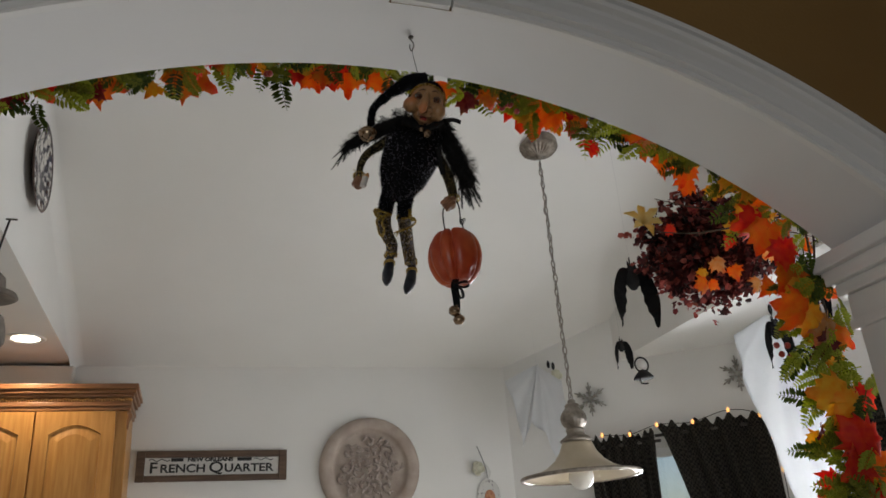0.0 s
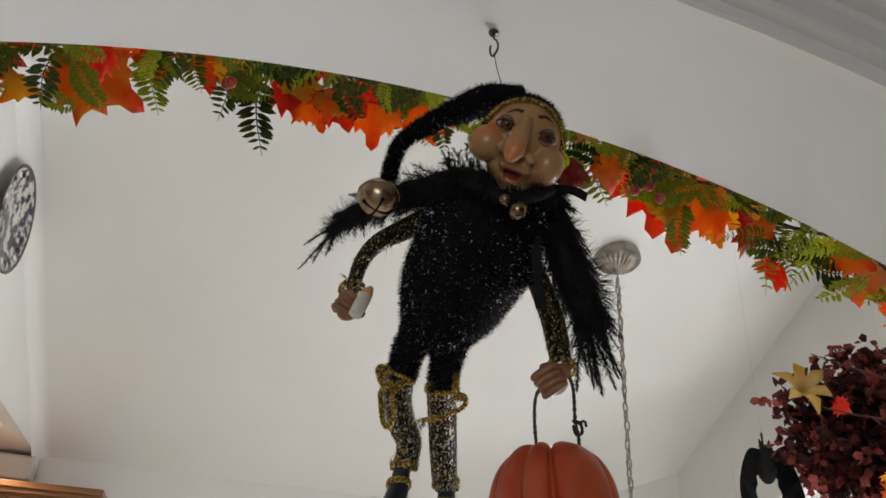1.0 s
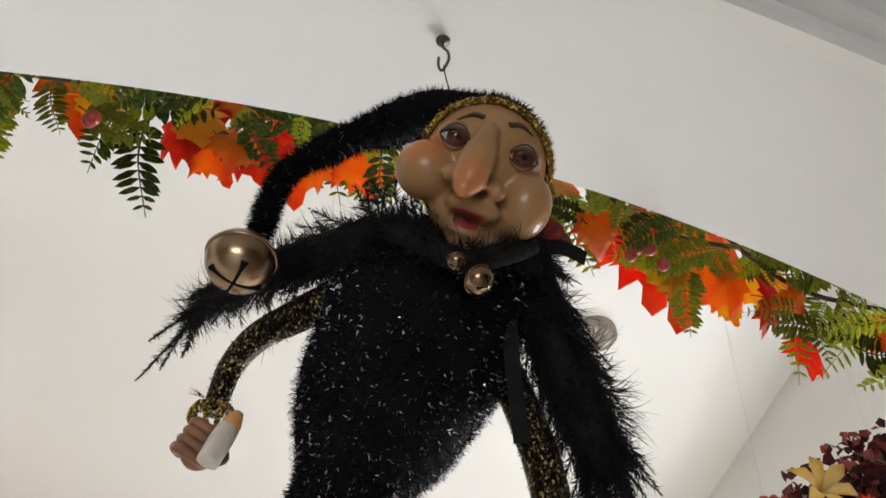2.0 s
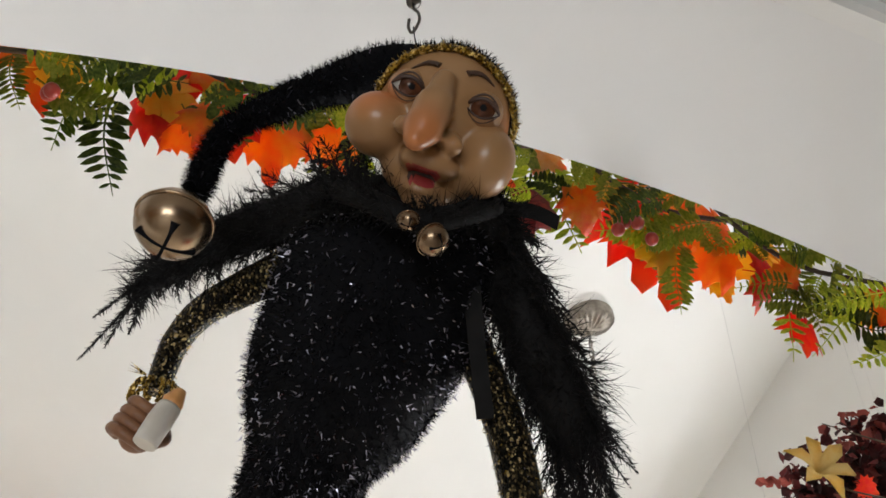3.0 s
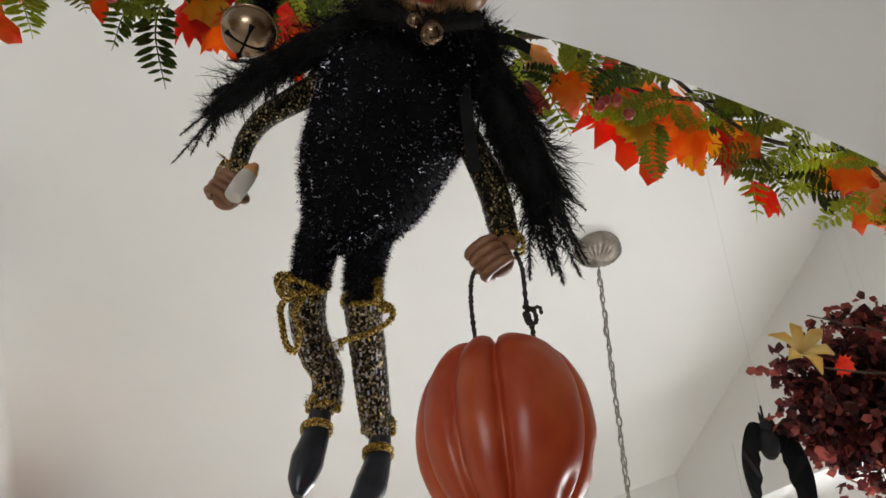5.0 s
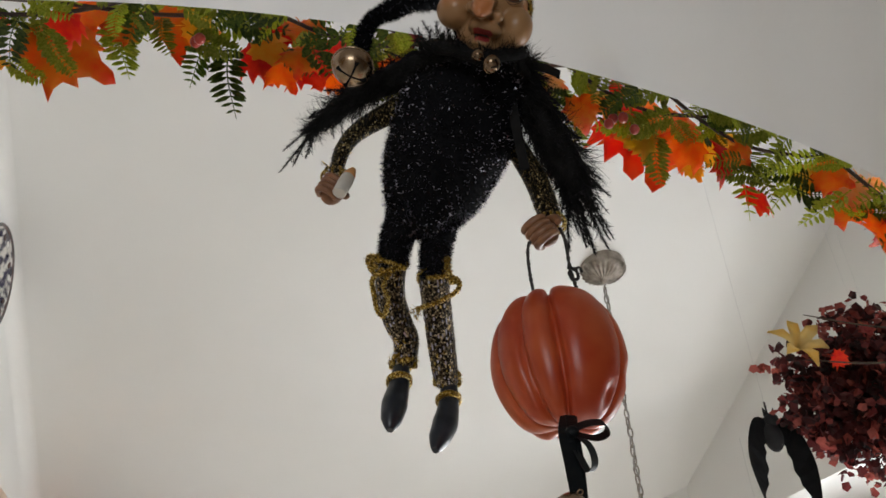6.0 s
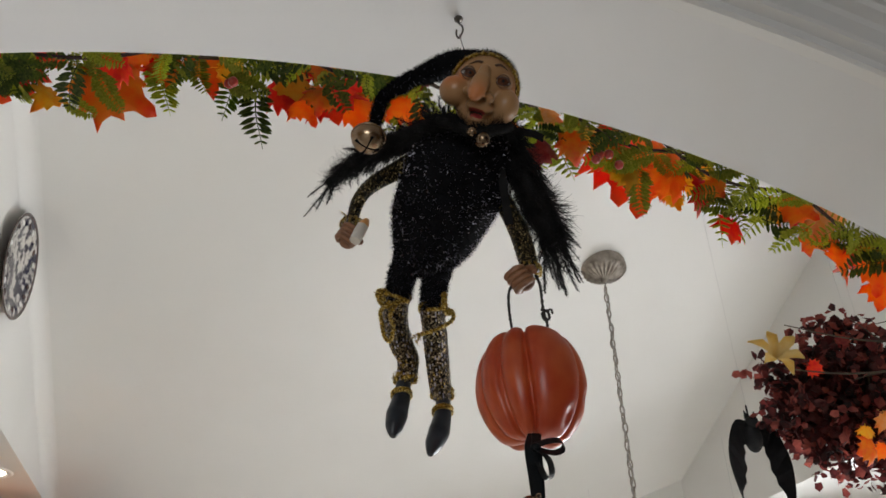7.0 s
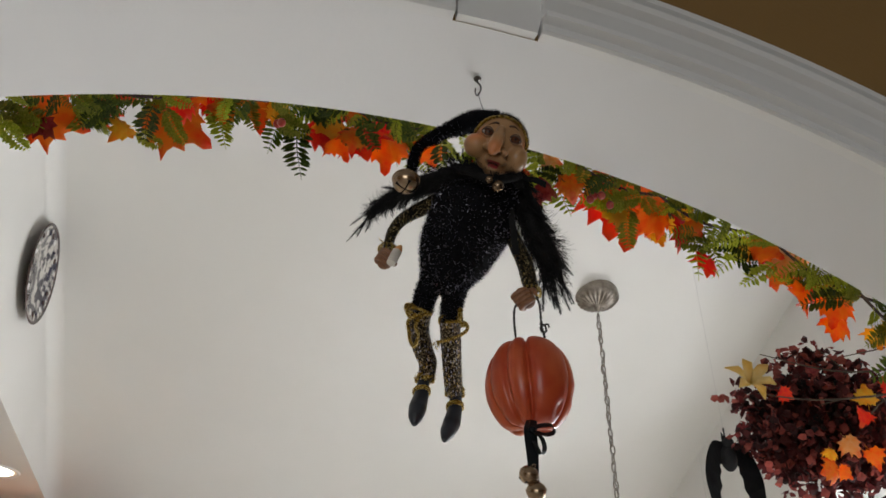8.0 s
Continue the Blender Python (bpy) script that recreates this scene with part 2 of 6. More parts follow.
tagged(part("wall_cove", cove, M_CEIL, smooth=True), "white rounded cove between wall and vault", "wall", kind="structure")
tagged(part("wall_bulkhead_left", bm, M_CEIL), "white upright wall between vault and low ceiling", "wall", kind="structure")
bm = bmesh.new()
slab(bm, [(XR, 3.30, LOWR), (XR, Y1, LOWR), (XR, Y1, vault(Y1)), (XR, 3.30, vault(3.30))], (0.1, 0, 0))
tagged(part("wall_bulkhead_right", bm, M_CEIL), "white upright wall between vault and bay ceiling", "wall", kind="structure")
bm = bmesh.new()
slab(bm, [(-4.2, YB, LOWL), (XL - 0.1, YB, LOWL), (XL - 0.1, Y1, LOWL), (-4.2, Y1, LOWL)], (0, 0, 0.1))
slab(bm, [(XL - 0.1, YB, LOWL), (XL, YB, LOWL), (XL, Y1, LOWL), (XL - 0.1, Y1, LOWL)], (0, 0, -0.002))
tagged(part("ceiling_kitchen", bm, M_LOW), "low flat white kitchen ceiling", "ceiling", kind="structure")
bm = bmesh.new()
slab(bm, [(XR + 0.1, 3.4, LOWR), (2.95, 3.4, LOWR), (2.95, Y1, LOWR), (XR + 0.1, Y1, LOWR)], (0, 0, 0.1))
slab(bm, [(XR, 3.4, LOWR), (XR + 0.1, 3.4, LOWR), (XR + 0.1, Y1, LOWR), (XR, Y1, LOWR)], (0, 0, -0.002))
tagged(part("ceiling_bay", bm, M_CEIL), "low flat white ceiling of the window bay", "ceiling", kind="structure")
bm = bmesh.new()
box(bm, (-4.4, -4.4, -0.1), (4.4, 3.9, 0))
tagged(part("floor", bm, M_FLOOR), "plain beige floor", "floor", kind="structure")

# the room behind the camera
wall("wall_near_left", (-4.2, Y0), (-4.2, -4.2), 0, 3.0, -0.12, M_OCHRE, "ochre painted wall")
wall("wall_near_right", (4.2, -4.2), (4.2, Y0), 0, 3.0, -0.12, M_OCHRE, "ochre painted wall")
wall("wall_near_back", (-4.2, -4.2), (4.2, -4.2), 0, 3.0, -0.12, M_OCHRE, "ochre painted wall with a window", holes=[(1.6, 3.6, 0.8, 2.2)])
bm = bmesh.new()
box(bm, (-4.3, -4.3, 2.95), (4.3, Y0, 3.05))
tagged(part("ceiling_near", bm, M_LOW), "flat white ceiling of the near room", "ceiling", kind="structure")
bm = bmesh.new()
box(bm, (-60, -60, -0.4), (60, 60, -0.2))
tagged(part("ground", bm, material("grass", (0.06, 0.09, 0.03), 0.9, second=(0.1, 0.12, 0.05), scale=3)), "grass outside the windows", "ground", kind="structure")

# ---------------------------------------------------------------- materials of the decorations
def plush(name, color, rough, metal=0.0, sheen=0.0):
    m = material(name, color, rough, metal, second=tuple(c * 1.8 for c in color), scale=90, sheen=sheen)
    if metal == 0:
        m.node_tree.nodes["Principled BSDF"].inputs["Specular IOR Level"].default_value = 0.12
    return m


def sequin(name, scale=620, tints=((0.012, 0.01, 0.008), (0.10, 0.075, 0.04), (0.32, 0.25, 0.15), (0.75, 0.62, 0.38)), cuts=(0.55, 0.76, 0.91)):
    """Woven metallic cloth: small cells of gold, bronze and black thread."""
    m = material(name, (0.02, 0.015, 0.01), 0.3, 0.85, bump=0.8, bump_scale=500)
    t = m.node_tree
    b = t.nodes["Principled BSDF"]
    co = t.nodes.new("ShaderNodeTexCoord")
    mp = t.nodes.new("ShaderNodeMapping")
    mp.inputs["Scale"].default_value = (1, 1, 0.75)
    t.links.new(co.outputs["Object"], mp.inputs[0])
    v = t.nodes.new("ShaderNodeTexVoronoi")
    v.inputs["Scale"].default_value = scale
    t.links.new(mp.outputs[0], v.inputs["Vector"])
    sep = t.nodes.new("ShaderNodeSeparateColor")
    t.links.new(v.outputs["Color"], sep.inputs[0])
    r = t.nodes.new("ShaderNodeValToRGB")
    r.color_ramp.interpolation = "CONSTANT"
    r.color_ramp.elements[0].color = (*tints[0], 1)
    r.color_ramp.elements[1].position, r.color_ramp.elements[1].color = cuts[0], (*tints[1], 1)
    e = r.color_ramp.elements.new(cuts[1])
    e.color = (*tints[2], 1)
    e = r.color_ramp.elements.new(cuts[2])
    e.color = (*tints[3], 1)
    t.links.new(sep.outputs[0], r.inputs[0])
    t.links.new(r.outputs[0], b.inputs["Base Color"])
    return m


def leaf_material(name, inner, outer, spread=0.25, rim=None):
    """Printed silk leaf, thin enough for light to come through; rim: the colour that the print runs to at the points."""
    m = material(name, inner, 0.5, second=outer, scale=3.5 if rim else 22, low=0.38, high=0.62, bump=0.25, bump_scale=14 if rim else 90, spread=spread)
    t = m.node_tree
    b = t.nodes["Principled BSDF"]
    src = b.inputs["Base Color"].links[0].from_socket
    if rim:
        co = t.nodes.new("ShaderNodeTexCoord")
        far = t.nodes.new("ShaderNodeVectorMath")
        far.operation = "DISTANCE"
        far.inputs[1].default_value = (0, 0.12, 0)
        n = t.nodes.new("ShaderNodeTexNoise")
        n.inputs["Scale"].default_value, n.inputs["Detail"].default_value = 2.6, 5
        t.links.new(co.outputs["Object"], far.inputs[0])
        t.links.new(co.outputs["Object"], n.inputs["Vector"])
        add = t.nodes.new("ShaderNodeMath")
        add.operation = "ADD"
        t.links.new(far.outputs["Value"], add.inputs[0])
        t.links.new(n.outputs[0], add.inputs[1])
        r = t.nodes.new("ShaderNodeMapRange")
        r.inputs["From Min"].default_value, r.inputs["From Max"].default_value = 0.98, 1.5
        t.links.new(add.outputs[0], r.inputs["Value"])
        mx = t.nodes.new("ShaderNodeMixRGB")
        mx.inputs[2].default_value = (*rim, 1)
        t.links.new(r.outputs[0], mx.inputs[0])
        t.links.new(src, mx.inputs[1])
        src = mx.outputs[0]
        t.links.new(src, b.inputs["Base Color"])
    tr = t.nodes.new("ShaderNodeBsdfTranslucent")
    mix = t.nodes.new("ShaderNodeMixShader")
    mix.inputs[0].default_value = 0.6
    t.links.new(src, tr.inputs[0])
    t.links.new(b.outputs[0], mix.inputs[1])
    t.links.new(tr.outputs[0], mix.inputs[2])
    t.links.new(mix.outputs[0], t.nodes["Material Output"].inputs[0])
    return m


M_PLUSH = plush("black_plush", (0.004, 0.004, 0.005), 0.9)
M_GLINT = plush("black_tinsel", (0.36, 0.35, 0.42), 0.34, 0.95)
M_FEATHER = plush("black_feather", (0.008, 0.0075, 0.0075), 0.7)
M_SKIN = material("painted_resin_skin", (0.36, 0.19, 0.082), 0.31, second=(0.42, 0.235, 0.108), scale=40, bump=0.03, bump_scale=90)


def airbrushed(m, spots, tint):
    """Sprays a second colour round points of the thing: x, y, z, reach."""
    t = m.node_tree
    b = t.nodes["Principled BSDF"]
    co = t.nodes.new("ShaderNodeTexCoord")
    last = b.inputs["Base Color"].links[0].from_socket
    for x, y, z, reach in spots:
        d = t.nodes.new("ShaderNodeVectorMath")
        d.operation = "DISTANCE"
        d.inputs[1].default_value = (x, y, z)
        t.links.new(co.outputs["Object"], d.inputs[0])
        r = t.nodes.new("ShaderNodeMapRange")
        r.interpolation_type = "SMOOTHSTEP"
        for k, v in (("From Min", reach), ("From Max", reach * 0.2), ("To Min", 0.0), ("To Max", 0.75)):
            r.inputs[k].default_value = v
        t.links.new(d.outputs["Value"], r.inputs["Value"])
        mix = t.nodes.new("ShaderNodeMixRGB")
        mix.inputs[2].default_value = (*tint, 1)
        t.links.new(r.outputs[0], mix.inputs[0])
        t.links.new(last, mix.inputs[1])
        last = mix.outputs[0]
    t.links.new(last, b.inputs["Base Color"])


# rosy tip of the nose and apples of the cheeks
airbrushed(M_SKIN, [(-0.0270, -0.139, 2.165, 0.022), (-0.042, -0.120, 2.197, 0.016), (0.018, -0.118, 2.190, 0.017), (-0.016, -0.131, 2.158, 0.010)], (0.62, 0.20, 0.065))
M_HANDS = material("brown_resin_skin", (0.22, 0.095, 0.045), 0.4, second=(0.32, 0.155, 0.08), scale=120, bump=0.2, bump_scale=220)
M_SEQUIN = sequin("gold_black_lame", 1250, ((0.008, 0.007, 0.005), (0.05, 0.038, 0.018), (0.20, 0.15, 0.07), (0.75, 0.60, 0.30)), (0.62, 0.82, 0.93))
M_BRAID = sequin("bright_gold_braid", 1300, ((0.09, 0.05, 0.008), (0.30, 0.18, 0.025), (0.52, 0.33, 0.05), (0.92, 0.72, 0.26)), (0.32, 0.56, 0.84))
M_BOOT = sequin("bronze_black_lame", 900, ((0.010, 0.008, 0.006), (0.09, 0.065, 0.035), (0.26, 0.20, 0.12), (0.70, 0.58, 0.38)), (0.52, 0.72, 0.90))
M_BELL = material("antique_bronze", (0.27, 0.185, 0.115), 0.27, 0.95, second=(0.40, 0.29, 0.19), scale=40, bump=0.05, bump_scale=80)
M_EYE = material("painted_eye_white", (0.48, 0.45, 0.40), 0.2, second=(0.54, 0.51, 0.46), scale=60)
M_WHITE = material("glossy_white", (0.72, 0.70, 0.66), 0.2, second=(0.78, 0.76, 0.72), scale=30)
M_IRIS = material("brown_glass", (0.06, 0.022, 0.012), 0.08, second=(0.13, 0.045, 0.02), scale=160)
M_LIP = material("red_paint", (0.34, 0.035, 0.04), 0.35, second=(0.45, 0.07, 0.06), scale=90)
M_SHOE = material("black_lacquer", (0.012, 0.015, 0.02), 0.3, second=(0.03, 0.035, 0.045), scale=60, bump=0.05)
M_BROW = material("dark_brown_paint", (0.045, 0.022, 0.015), 0.5, second=(0.09, 0.045, 0.03), scale=150)
M_WAX = material("cream_wax", (0.68, 0.63, 0.55), 0.4, second=(0.76, 0.72, 0.65), scale=80)
M_FLAME = material("orange_resin", (0.72, 0.33, 0.10), 0.35, second=(0.80, 0.45, 0.2), scale=60)
M_RIBBON = plush("black_satin", (0.006, 0.007, 0.008), 0.5)
M_CORD = material("black_cord", (0.015, 0.013, 0.012), 0.7, second=(0.04, 0.035, 0.03), scale=300, bump=0.5, bump_scale=300)
M_WIRE = material("dark_steel_wire", (0.10, 0.09, 0.08), 0.35, 0.9)

# ---------------------------------------------------------------- hook in the soffit
hook = thing("ceiling_hook", "small dark steel cup hook screwed into the arch", "hook", (0.0, -0.002, 2.404))
bm = bmesh.new()
tube(bm, [(0, 0, 0.004), (0, 0, -0.006), (0.0025, -0.003, -0.013), (0.003, -0.004, -0.022), (0.0, 0, -0.029), (-0.0022, 0.002, -0.023), (-0.0020, 0.002, -0.015)], 0.0010, 8)
part("wire_hook", bm, M_WIRE, hook, smooth=True)
bm = bmesh.new()
lathe(bm, [(0.0005, 0.001), (0.005, 0.0005), (0.0045, -0.0015), (0.0012, -0.0022)], sides=16)
part("collar", bm, M_WIRE, hook, smooth=True)

# ---------------------------------------------------------------- the doll that hangs in the arch
rng = random.Random(7)
PLUSH, SKIN, SEQ, BELL, WHITE, IRIS, LIP, SHOE, GLINT, FEATHER, WAX, FLAME, BROW, HAND, BRAID, BOOT, SATIN = range(17)
DOLL_MATS = [M_PLUSH, M_SKIN, M_SEQUIN, M_BELL, M_EYE, M_IRIS, M_LIP, M_SHOE, M_GLINT, M_FEATHER, M_WAX, M_FLAME, M_BROW, M_HANDS, M_BRAID, M_BOOT, M_RIBBON]
doll = bmesh.new()


def strand(b, p, way, length, width, slot, bend=None, segs=1):
    """A thin tapered blade from p."""
    side = way.cross(Vector((rng.uniform(-1, 1), rng.uniform(-1, 1), rng.uniform(-1, 1))))
    if side.length < 1e-4:
        return
    side = side.normalized() * width * 0.5
    pts = [p + way * length * k / segs + (bend * (k / segs) ** 2 * length if bend else Vector()) for k in range(segs + 1)]
    a, c = b.verts.new(pts[0] - side), b.verts.new(pts[0] + side)
    for k in range(1, segs):
        w = side * (1 - k / segs) ** 0.6
        d, e = b.verts.new(pts[k] - w), b.verts.new(pts[k] + w)
        b.faces.new((a, c, e, d)).material_index = slot
        a, c = d, e
    b.faces.new((a, c, b.verts.new(pts[-1]))).material_index = slot


def rand_way():
    v = Vector((rng.gauss(0, 1), rng.gauss(0, 1), rng.gauss(0, 1)))
    return v.normalized()


def fuzz_tube(b, points, radii, count, length, width, glint, slot=PLUSH, drop=0.2):
    line = glide(points, 12)
    n = len(points) - 1
    for _ in range(count):
        s = rng.random() * n
        k = min(int(s), n - 1)
        r = radii[k] + (radii[k + 1] - radii[k]) * (s - k)
        i = min(int(s * 12), len(line) - 2)
        way = (line[i + 1] - line[i]).normalized()
        out = (rand_way().cross(way)).normalized()
        shiny = rng.random() < glint
        strand(b, line[i] + out * r * 0.97, (out + rand_way() * 0.6 + Vector((0, 0, -drop))).normalized(), length * rng.uniform(0.5, 1.3), width,
               GLINT if shiny else slot)


def V(points):
    return [Vector(p) for p in points]


def rope(b, points, r, slot, turns, steps=10):
    """Two strands twisted round a line, with loose ends of thread."""
    line = glide(points, steps)
    for s in (0, math.pi):
        pts, last = [], None
        for i, p in enumerate(line):
            way = (line[min(i + 1, len(line) - 1)] - line[max(i - 1, 0)]).normalized()
            side = (last - way * last.dot(way)).normalized() if last else way.orthogonal().normalized()
            last = side
            a = s + turns * 2 * math.pi * i / (len(line) - 1)
            pts.append(p + (side * math.cos(a) + way.cross(side) * math.sin(a)) * r * 0.5)
        tube(b, pts, r * 0.62, 6, slot, 1)


def plume(b, p, way, length, width, slot, sag, barb=0.0007):
    """A soft feather: a bent quill with fine barbs on both sides that droop and part."""
    n = max(6, int(length / barb))
    side = way.cross(Vector((rng.uniform(-0.4, 0.4), -1, rng.uniform(-0.4, 0.4)))).normalized()
    pts = [p + way * length * k / n + sag * (k / n) ** 2 * length for k in range(n + 1)]
    tube(b, pts[::max(1, n // 5)], 0.00022, 4, slot, 1)
    for k in range(n):
        t = k / n
        w = width * max(0.25, math.sin(math.pi * min(0.92, 0.15 + 0.8 * t)))
        fwd = (pts[k + 1] - pts[k]).normalized()
        for s in (-1, 1):
            strand(b, pts[k], (side * s * 0.6 + fwd * 0.8 + rand_way() * 0.28).normalized(), w * rng.uniform(0.6, 1.2), 0.0006, slot, rand_way() * 0.5 + sag * 0.4, 3)


# body: a pear that leans back towards the feet, in tinsel plush; rows of centre and half width
PEAR = [((-0.012, -0.078, 2.192), 0.020), ((-0.0150, -0.0700, 2.183), 0.033), ((-0.0198, -0.0623, 2.1741), 0.0405), ((-0.0206, -0.0505, 2.1617), 0.0436), ((-0.0213, -0.0386, 2.1491), 0.0460),
        ((-0.0219, -0.0300, 2.1401), 0.0464), ((-0.0238, -0.0212, 2.1308), 0.0442), ((-0.0260, -0.0106, 2.1195), 0.0394), ((-0.0282, 0.0000, 2.1082), 0.0336), ((-0.0312, 0.0073, 2.1005), 0.0275), ((-0.0335, 0.0137, 2.0938), 0.0185), ((-0.0340, 0.0160, 2.0910), 0.006)]
SIDE_WAY = Vector((0.962, -0.272, 0.0))
spine = glide([c for c, r in PEAR], 4)
girth = [v.x for v in glide([(r, 0, 0) for c, r in PEAR], 4)]
rings = []
for i, (c, r) in enumerate(zip(spine, girth)):
    way = (spine[min(i + 1, len(spine) - 1)] - spine[max(i - 1, 0)]).normalized()
    deep = way.cross(SIDE_WAY).normalized()
    rings.append([c + SIDE_WAY * r * math.cos(2 * math.pi * j / 40) + deep * r * 0.82 * math.sin(2 * math.pi * j / 40) for j in range(40)])
vr = [[doll.verts.new(p + Vector(noise.noise_vector(p * 60)) * 0.0012) for p in ring] for ring in rings]
for a, b in zip(vr, vr[1:]):
    for j in range(40):
        f = doll.faces.new((a[j], a[(j + 1) % 40], b[(j + 1) % 40], b[j]))
        f.material_index, f.smooth = PLUSH, True
doll.faces.new(vr[0]).material_index = PLUSH
doll.faces.new(vr[-1]).material_index = PLUSH
for _ in range(30000):
    s = rng.random() * (len(rings) - 2)
    i, a = int(s), rng.random() * 40
    j = int(a)
    p = rings[i][j].lerp(rings[i][(j + 1) % 40], a - j).lerp(rings[i + 1][j].lerp(rings[i + 1][(j + 1) % 40], a - j), s - i)
    n = (p - spine[i]).normalized()
    shiny = rng.random() < 0.12
    strand(doll, p + n * (rng.uniform(0.0006, 0.0030) if shiny else -0.0008), (n * 0.7 + rand_way() * 0.8 + Vector((0, 0, -0.25))).normalized(), rng.uniform(0.0020, 0.0056) * (0.55 if shiny else 1), 0.0008 if shiny else 0.0005, GLINT if shiny else PLUSH)
# legs in plush, then boots of woven lame, cuffs of braid and lacquered shoes
LEGS = [(V([(-0.0460, -0.0060, 2.1050), (-0.0523, 0.0160, 2.0890), (-0.0519, 0.0320, 2.0755)]), V([(-0.0529, 0.0320, 2.0783), (-0.0505, 0.0490, 2.0627), (-0.0419, 0.0650, 2.0490), (-0.0330, 0.0760, 2.0385), (-0.0337, 0.0850, 2.0236)]),
         V([(-0.0350, 0.0850, 2.0214), (-0.0367, 0.0850, 2.0064), (-0.0411, 0.0820, 1.9892), (-0.0441, 0.0780, 1.9768), (-0.0456, 0.0750, 1.9675)])),
        (V([(-0.0225, -0.0060, 2.1050), (-0.0232, 0.0160, 2.0864), (-0.0214, 0.0320, 2.0693)]), V([(-0.0218, 0.0320, 2.0714), (-0.0145, 0.0520, 2.0540), (-0.0084, 0.0680, 2.0373), (-0.0027, 0.0810, 2.0202), (0.0007, 0.0880, 2.0135)]),
         V([(0.0021, 0.0880, 2.0117), (0.0012, 0.0880, 1.9956), (-0.0030, 0.0850, 1.9787), (-0.0093, 0.0800, 1.9651), (-0.0137, 0.0750, 1.9546)]))]
for thigh, boot, shoe in LEGS:
    tube(doll, thigh, [0.0145, 0.0112, 0.0100], 16, PLUSH)
    fuzz_tube(doll, thigh, [0.0145, 0.0112, 0.0100], 3600, 0.0036, 0.00055, 0.16)
    wide = [0.0108, 0.0106, 0.0102, 0.0095, 0.0082]
    tube(doll, boot, wide, 20, BOOT, 6)
    line = glide(boot, 12)
    # raised rows of metallic thread down the boot
    for _ in range(900):
        s = rng.random() * 3.98
        k, i = int(s), int(s * 12)
        r = wide[k] + (wide[k + 1] - wide[k]) * (s - k)
        way = (line[i + 1] - line[i]).normalized()
        side = way.orthogonal().normalized()
        a = rng.randrange(22) * 2 * math.pi / 22
        out = side * math.cos(a) + way.cross(side) * math.sin(a)
        across = way.cross(out) * 0.00062
        p = line[i] + out * r * 1.015
        q = [p - across, p + across, p + across + way * 0.0028, p - across + way * 0.0028]
        doll.faces.new([doll.verts.new(v + out * 0.0003 * (1 if m in (1, 2) else 0)) for m, v in enumerate(q)]).material_index = BRAID if rng.random() < 0.12 else GLINT if rng.random() < 0.28 else BOOT
    tube(doll, shoe, [0.0066, 0.0082, 0.0102, 0.0082, 0.0026], 20, SHOE, 6, 0.9)
    c = shoe[1] + Vector((0.0, 0, 0.003))
    for dz in (-0.0012, 0.0012):
        tube(doll, [c + Vector((0.0086 * math.cos(a), 0.0084 * math.sin(a), dz - 0.002 * math.sin(a))) for a in [2 * math.pi * j / 12 for j in range(13)]], 0.0014, 8, BRAID, 2)
    top, foot = boot[0] + Vector((0, 0, -0.002)), boot[-1]
    rope(doll, [top + Vector((0.0112 * math.cos(a), 0.0112 * math.sin(a), 0.001 * math.sin(2 * a))) for a in [2 * math.pi * j / 12 for j in range(13)]], 0.0017, BRAID, 12, 4)
    for j in range(34):
        a = j * 2.399
        ball(doll, foot + Vector((0.0086 * math.cos(a), 0.0086 * math.sin(a), rng.uniform(-0.002, 0.0045))), (0.0025, 0.0025, 0.0027), BRAID, 7, 5)
    fuzz_tube(doll, [foot + Vector((0, 0, 0.005)), foot], [0.0105, 0.0105], 160, 0.0022, 0.0006, 0, BRAID)
# braid bows and hanging loops at the knees
for pts, turns in (([(-0.0448, 0.0200, 2.0665), (-0.0577, 0.0220, 2.0721), (-0.0671, 0.0240, 2.0738), (-0.0694, 0.0260, 2.0676), (-0.0639, 0.0240, 2.0617), (-0.0576, 0.0210, 2.0644), (-0.0484, 0.0200, 2.0665)], 12),
                   ([(-0.0606, 0.0230, 2.0665), (-0.0673, 0.0280, 2.0593), (-0.0659, 0.0300, 2.0501), (-0.0620, 0.0370, 2.0403), (-0.0566, 0.0390, 2.0377), (-0.0555, 0.0320, 2.0469), (-0.0596, 0.0270, 2.0562), (-0.0545, 0.0200, 2.0645)], 14),
                   ([(-0.0647, 0.0260, 2.0685), (-0.0708, 0.0260, 2.0715), (-0.0703, 0.0260, 2.0771), (-0.0647, 0.0240, 2.0766), (-0.0632, 0.0230, 2.0716)], 8),
                   ([(-0.0291, 0.0220, 2.0618), (-0.0138, 0.0200, 2.0633), (-0.0059, 0.0220, 2.0621), (-0.0057, 0.0260, 2.0563), (-0.0160, 0.0300, 2.0497), (-0.0257, 0.0360, 2.0474), (-0.0317, 0.0420, 2.0474)], 14),
                   ([(-0.0150, 0.0140, 2.0758), (-0.0133, 0.0180, 2.0647), (-0.0082, 0.0220, 2.0598)], 5), ([(-0.0167, 0.0140, 2.0747), (-0.0147, 0.0180, 2.0635), (-0.0106, 0.0220, 2.0593)], 5)):
    rope(doll, pts, 0.0021, BRAID, turns, 8)
    fuzz_tube(doll, V(pts), [0.0022] * len(pts), 90, 0.0016, 0.0004, 0, BRAID)
fuzz_tube(doll, V([(-0.0317, 0.0420, 2.0474), (-0.0354, 0.0430, 2.0433)]), [0.001, 0.003], 70, 0.005, 0.0006, 0, BRAID, 0.8)
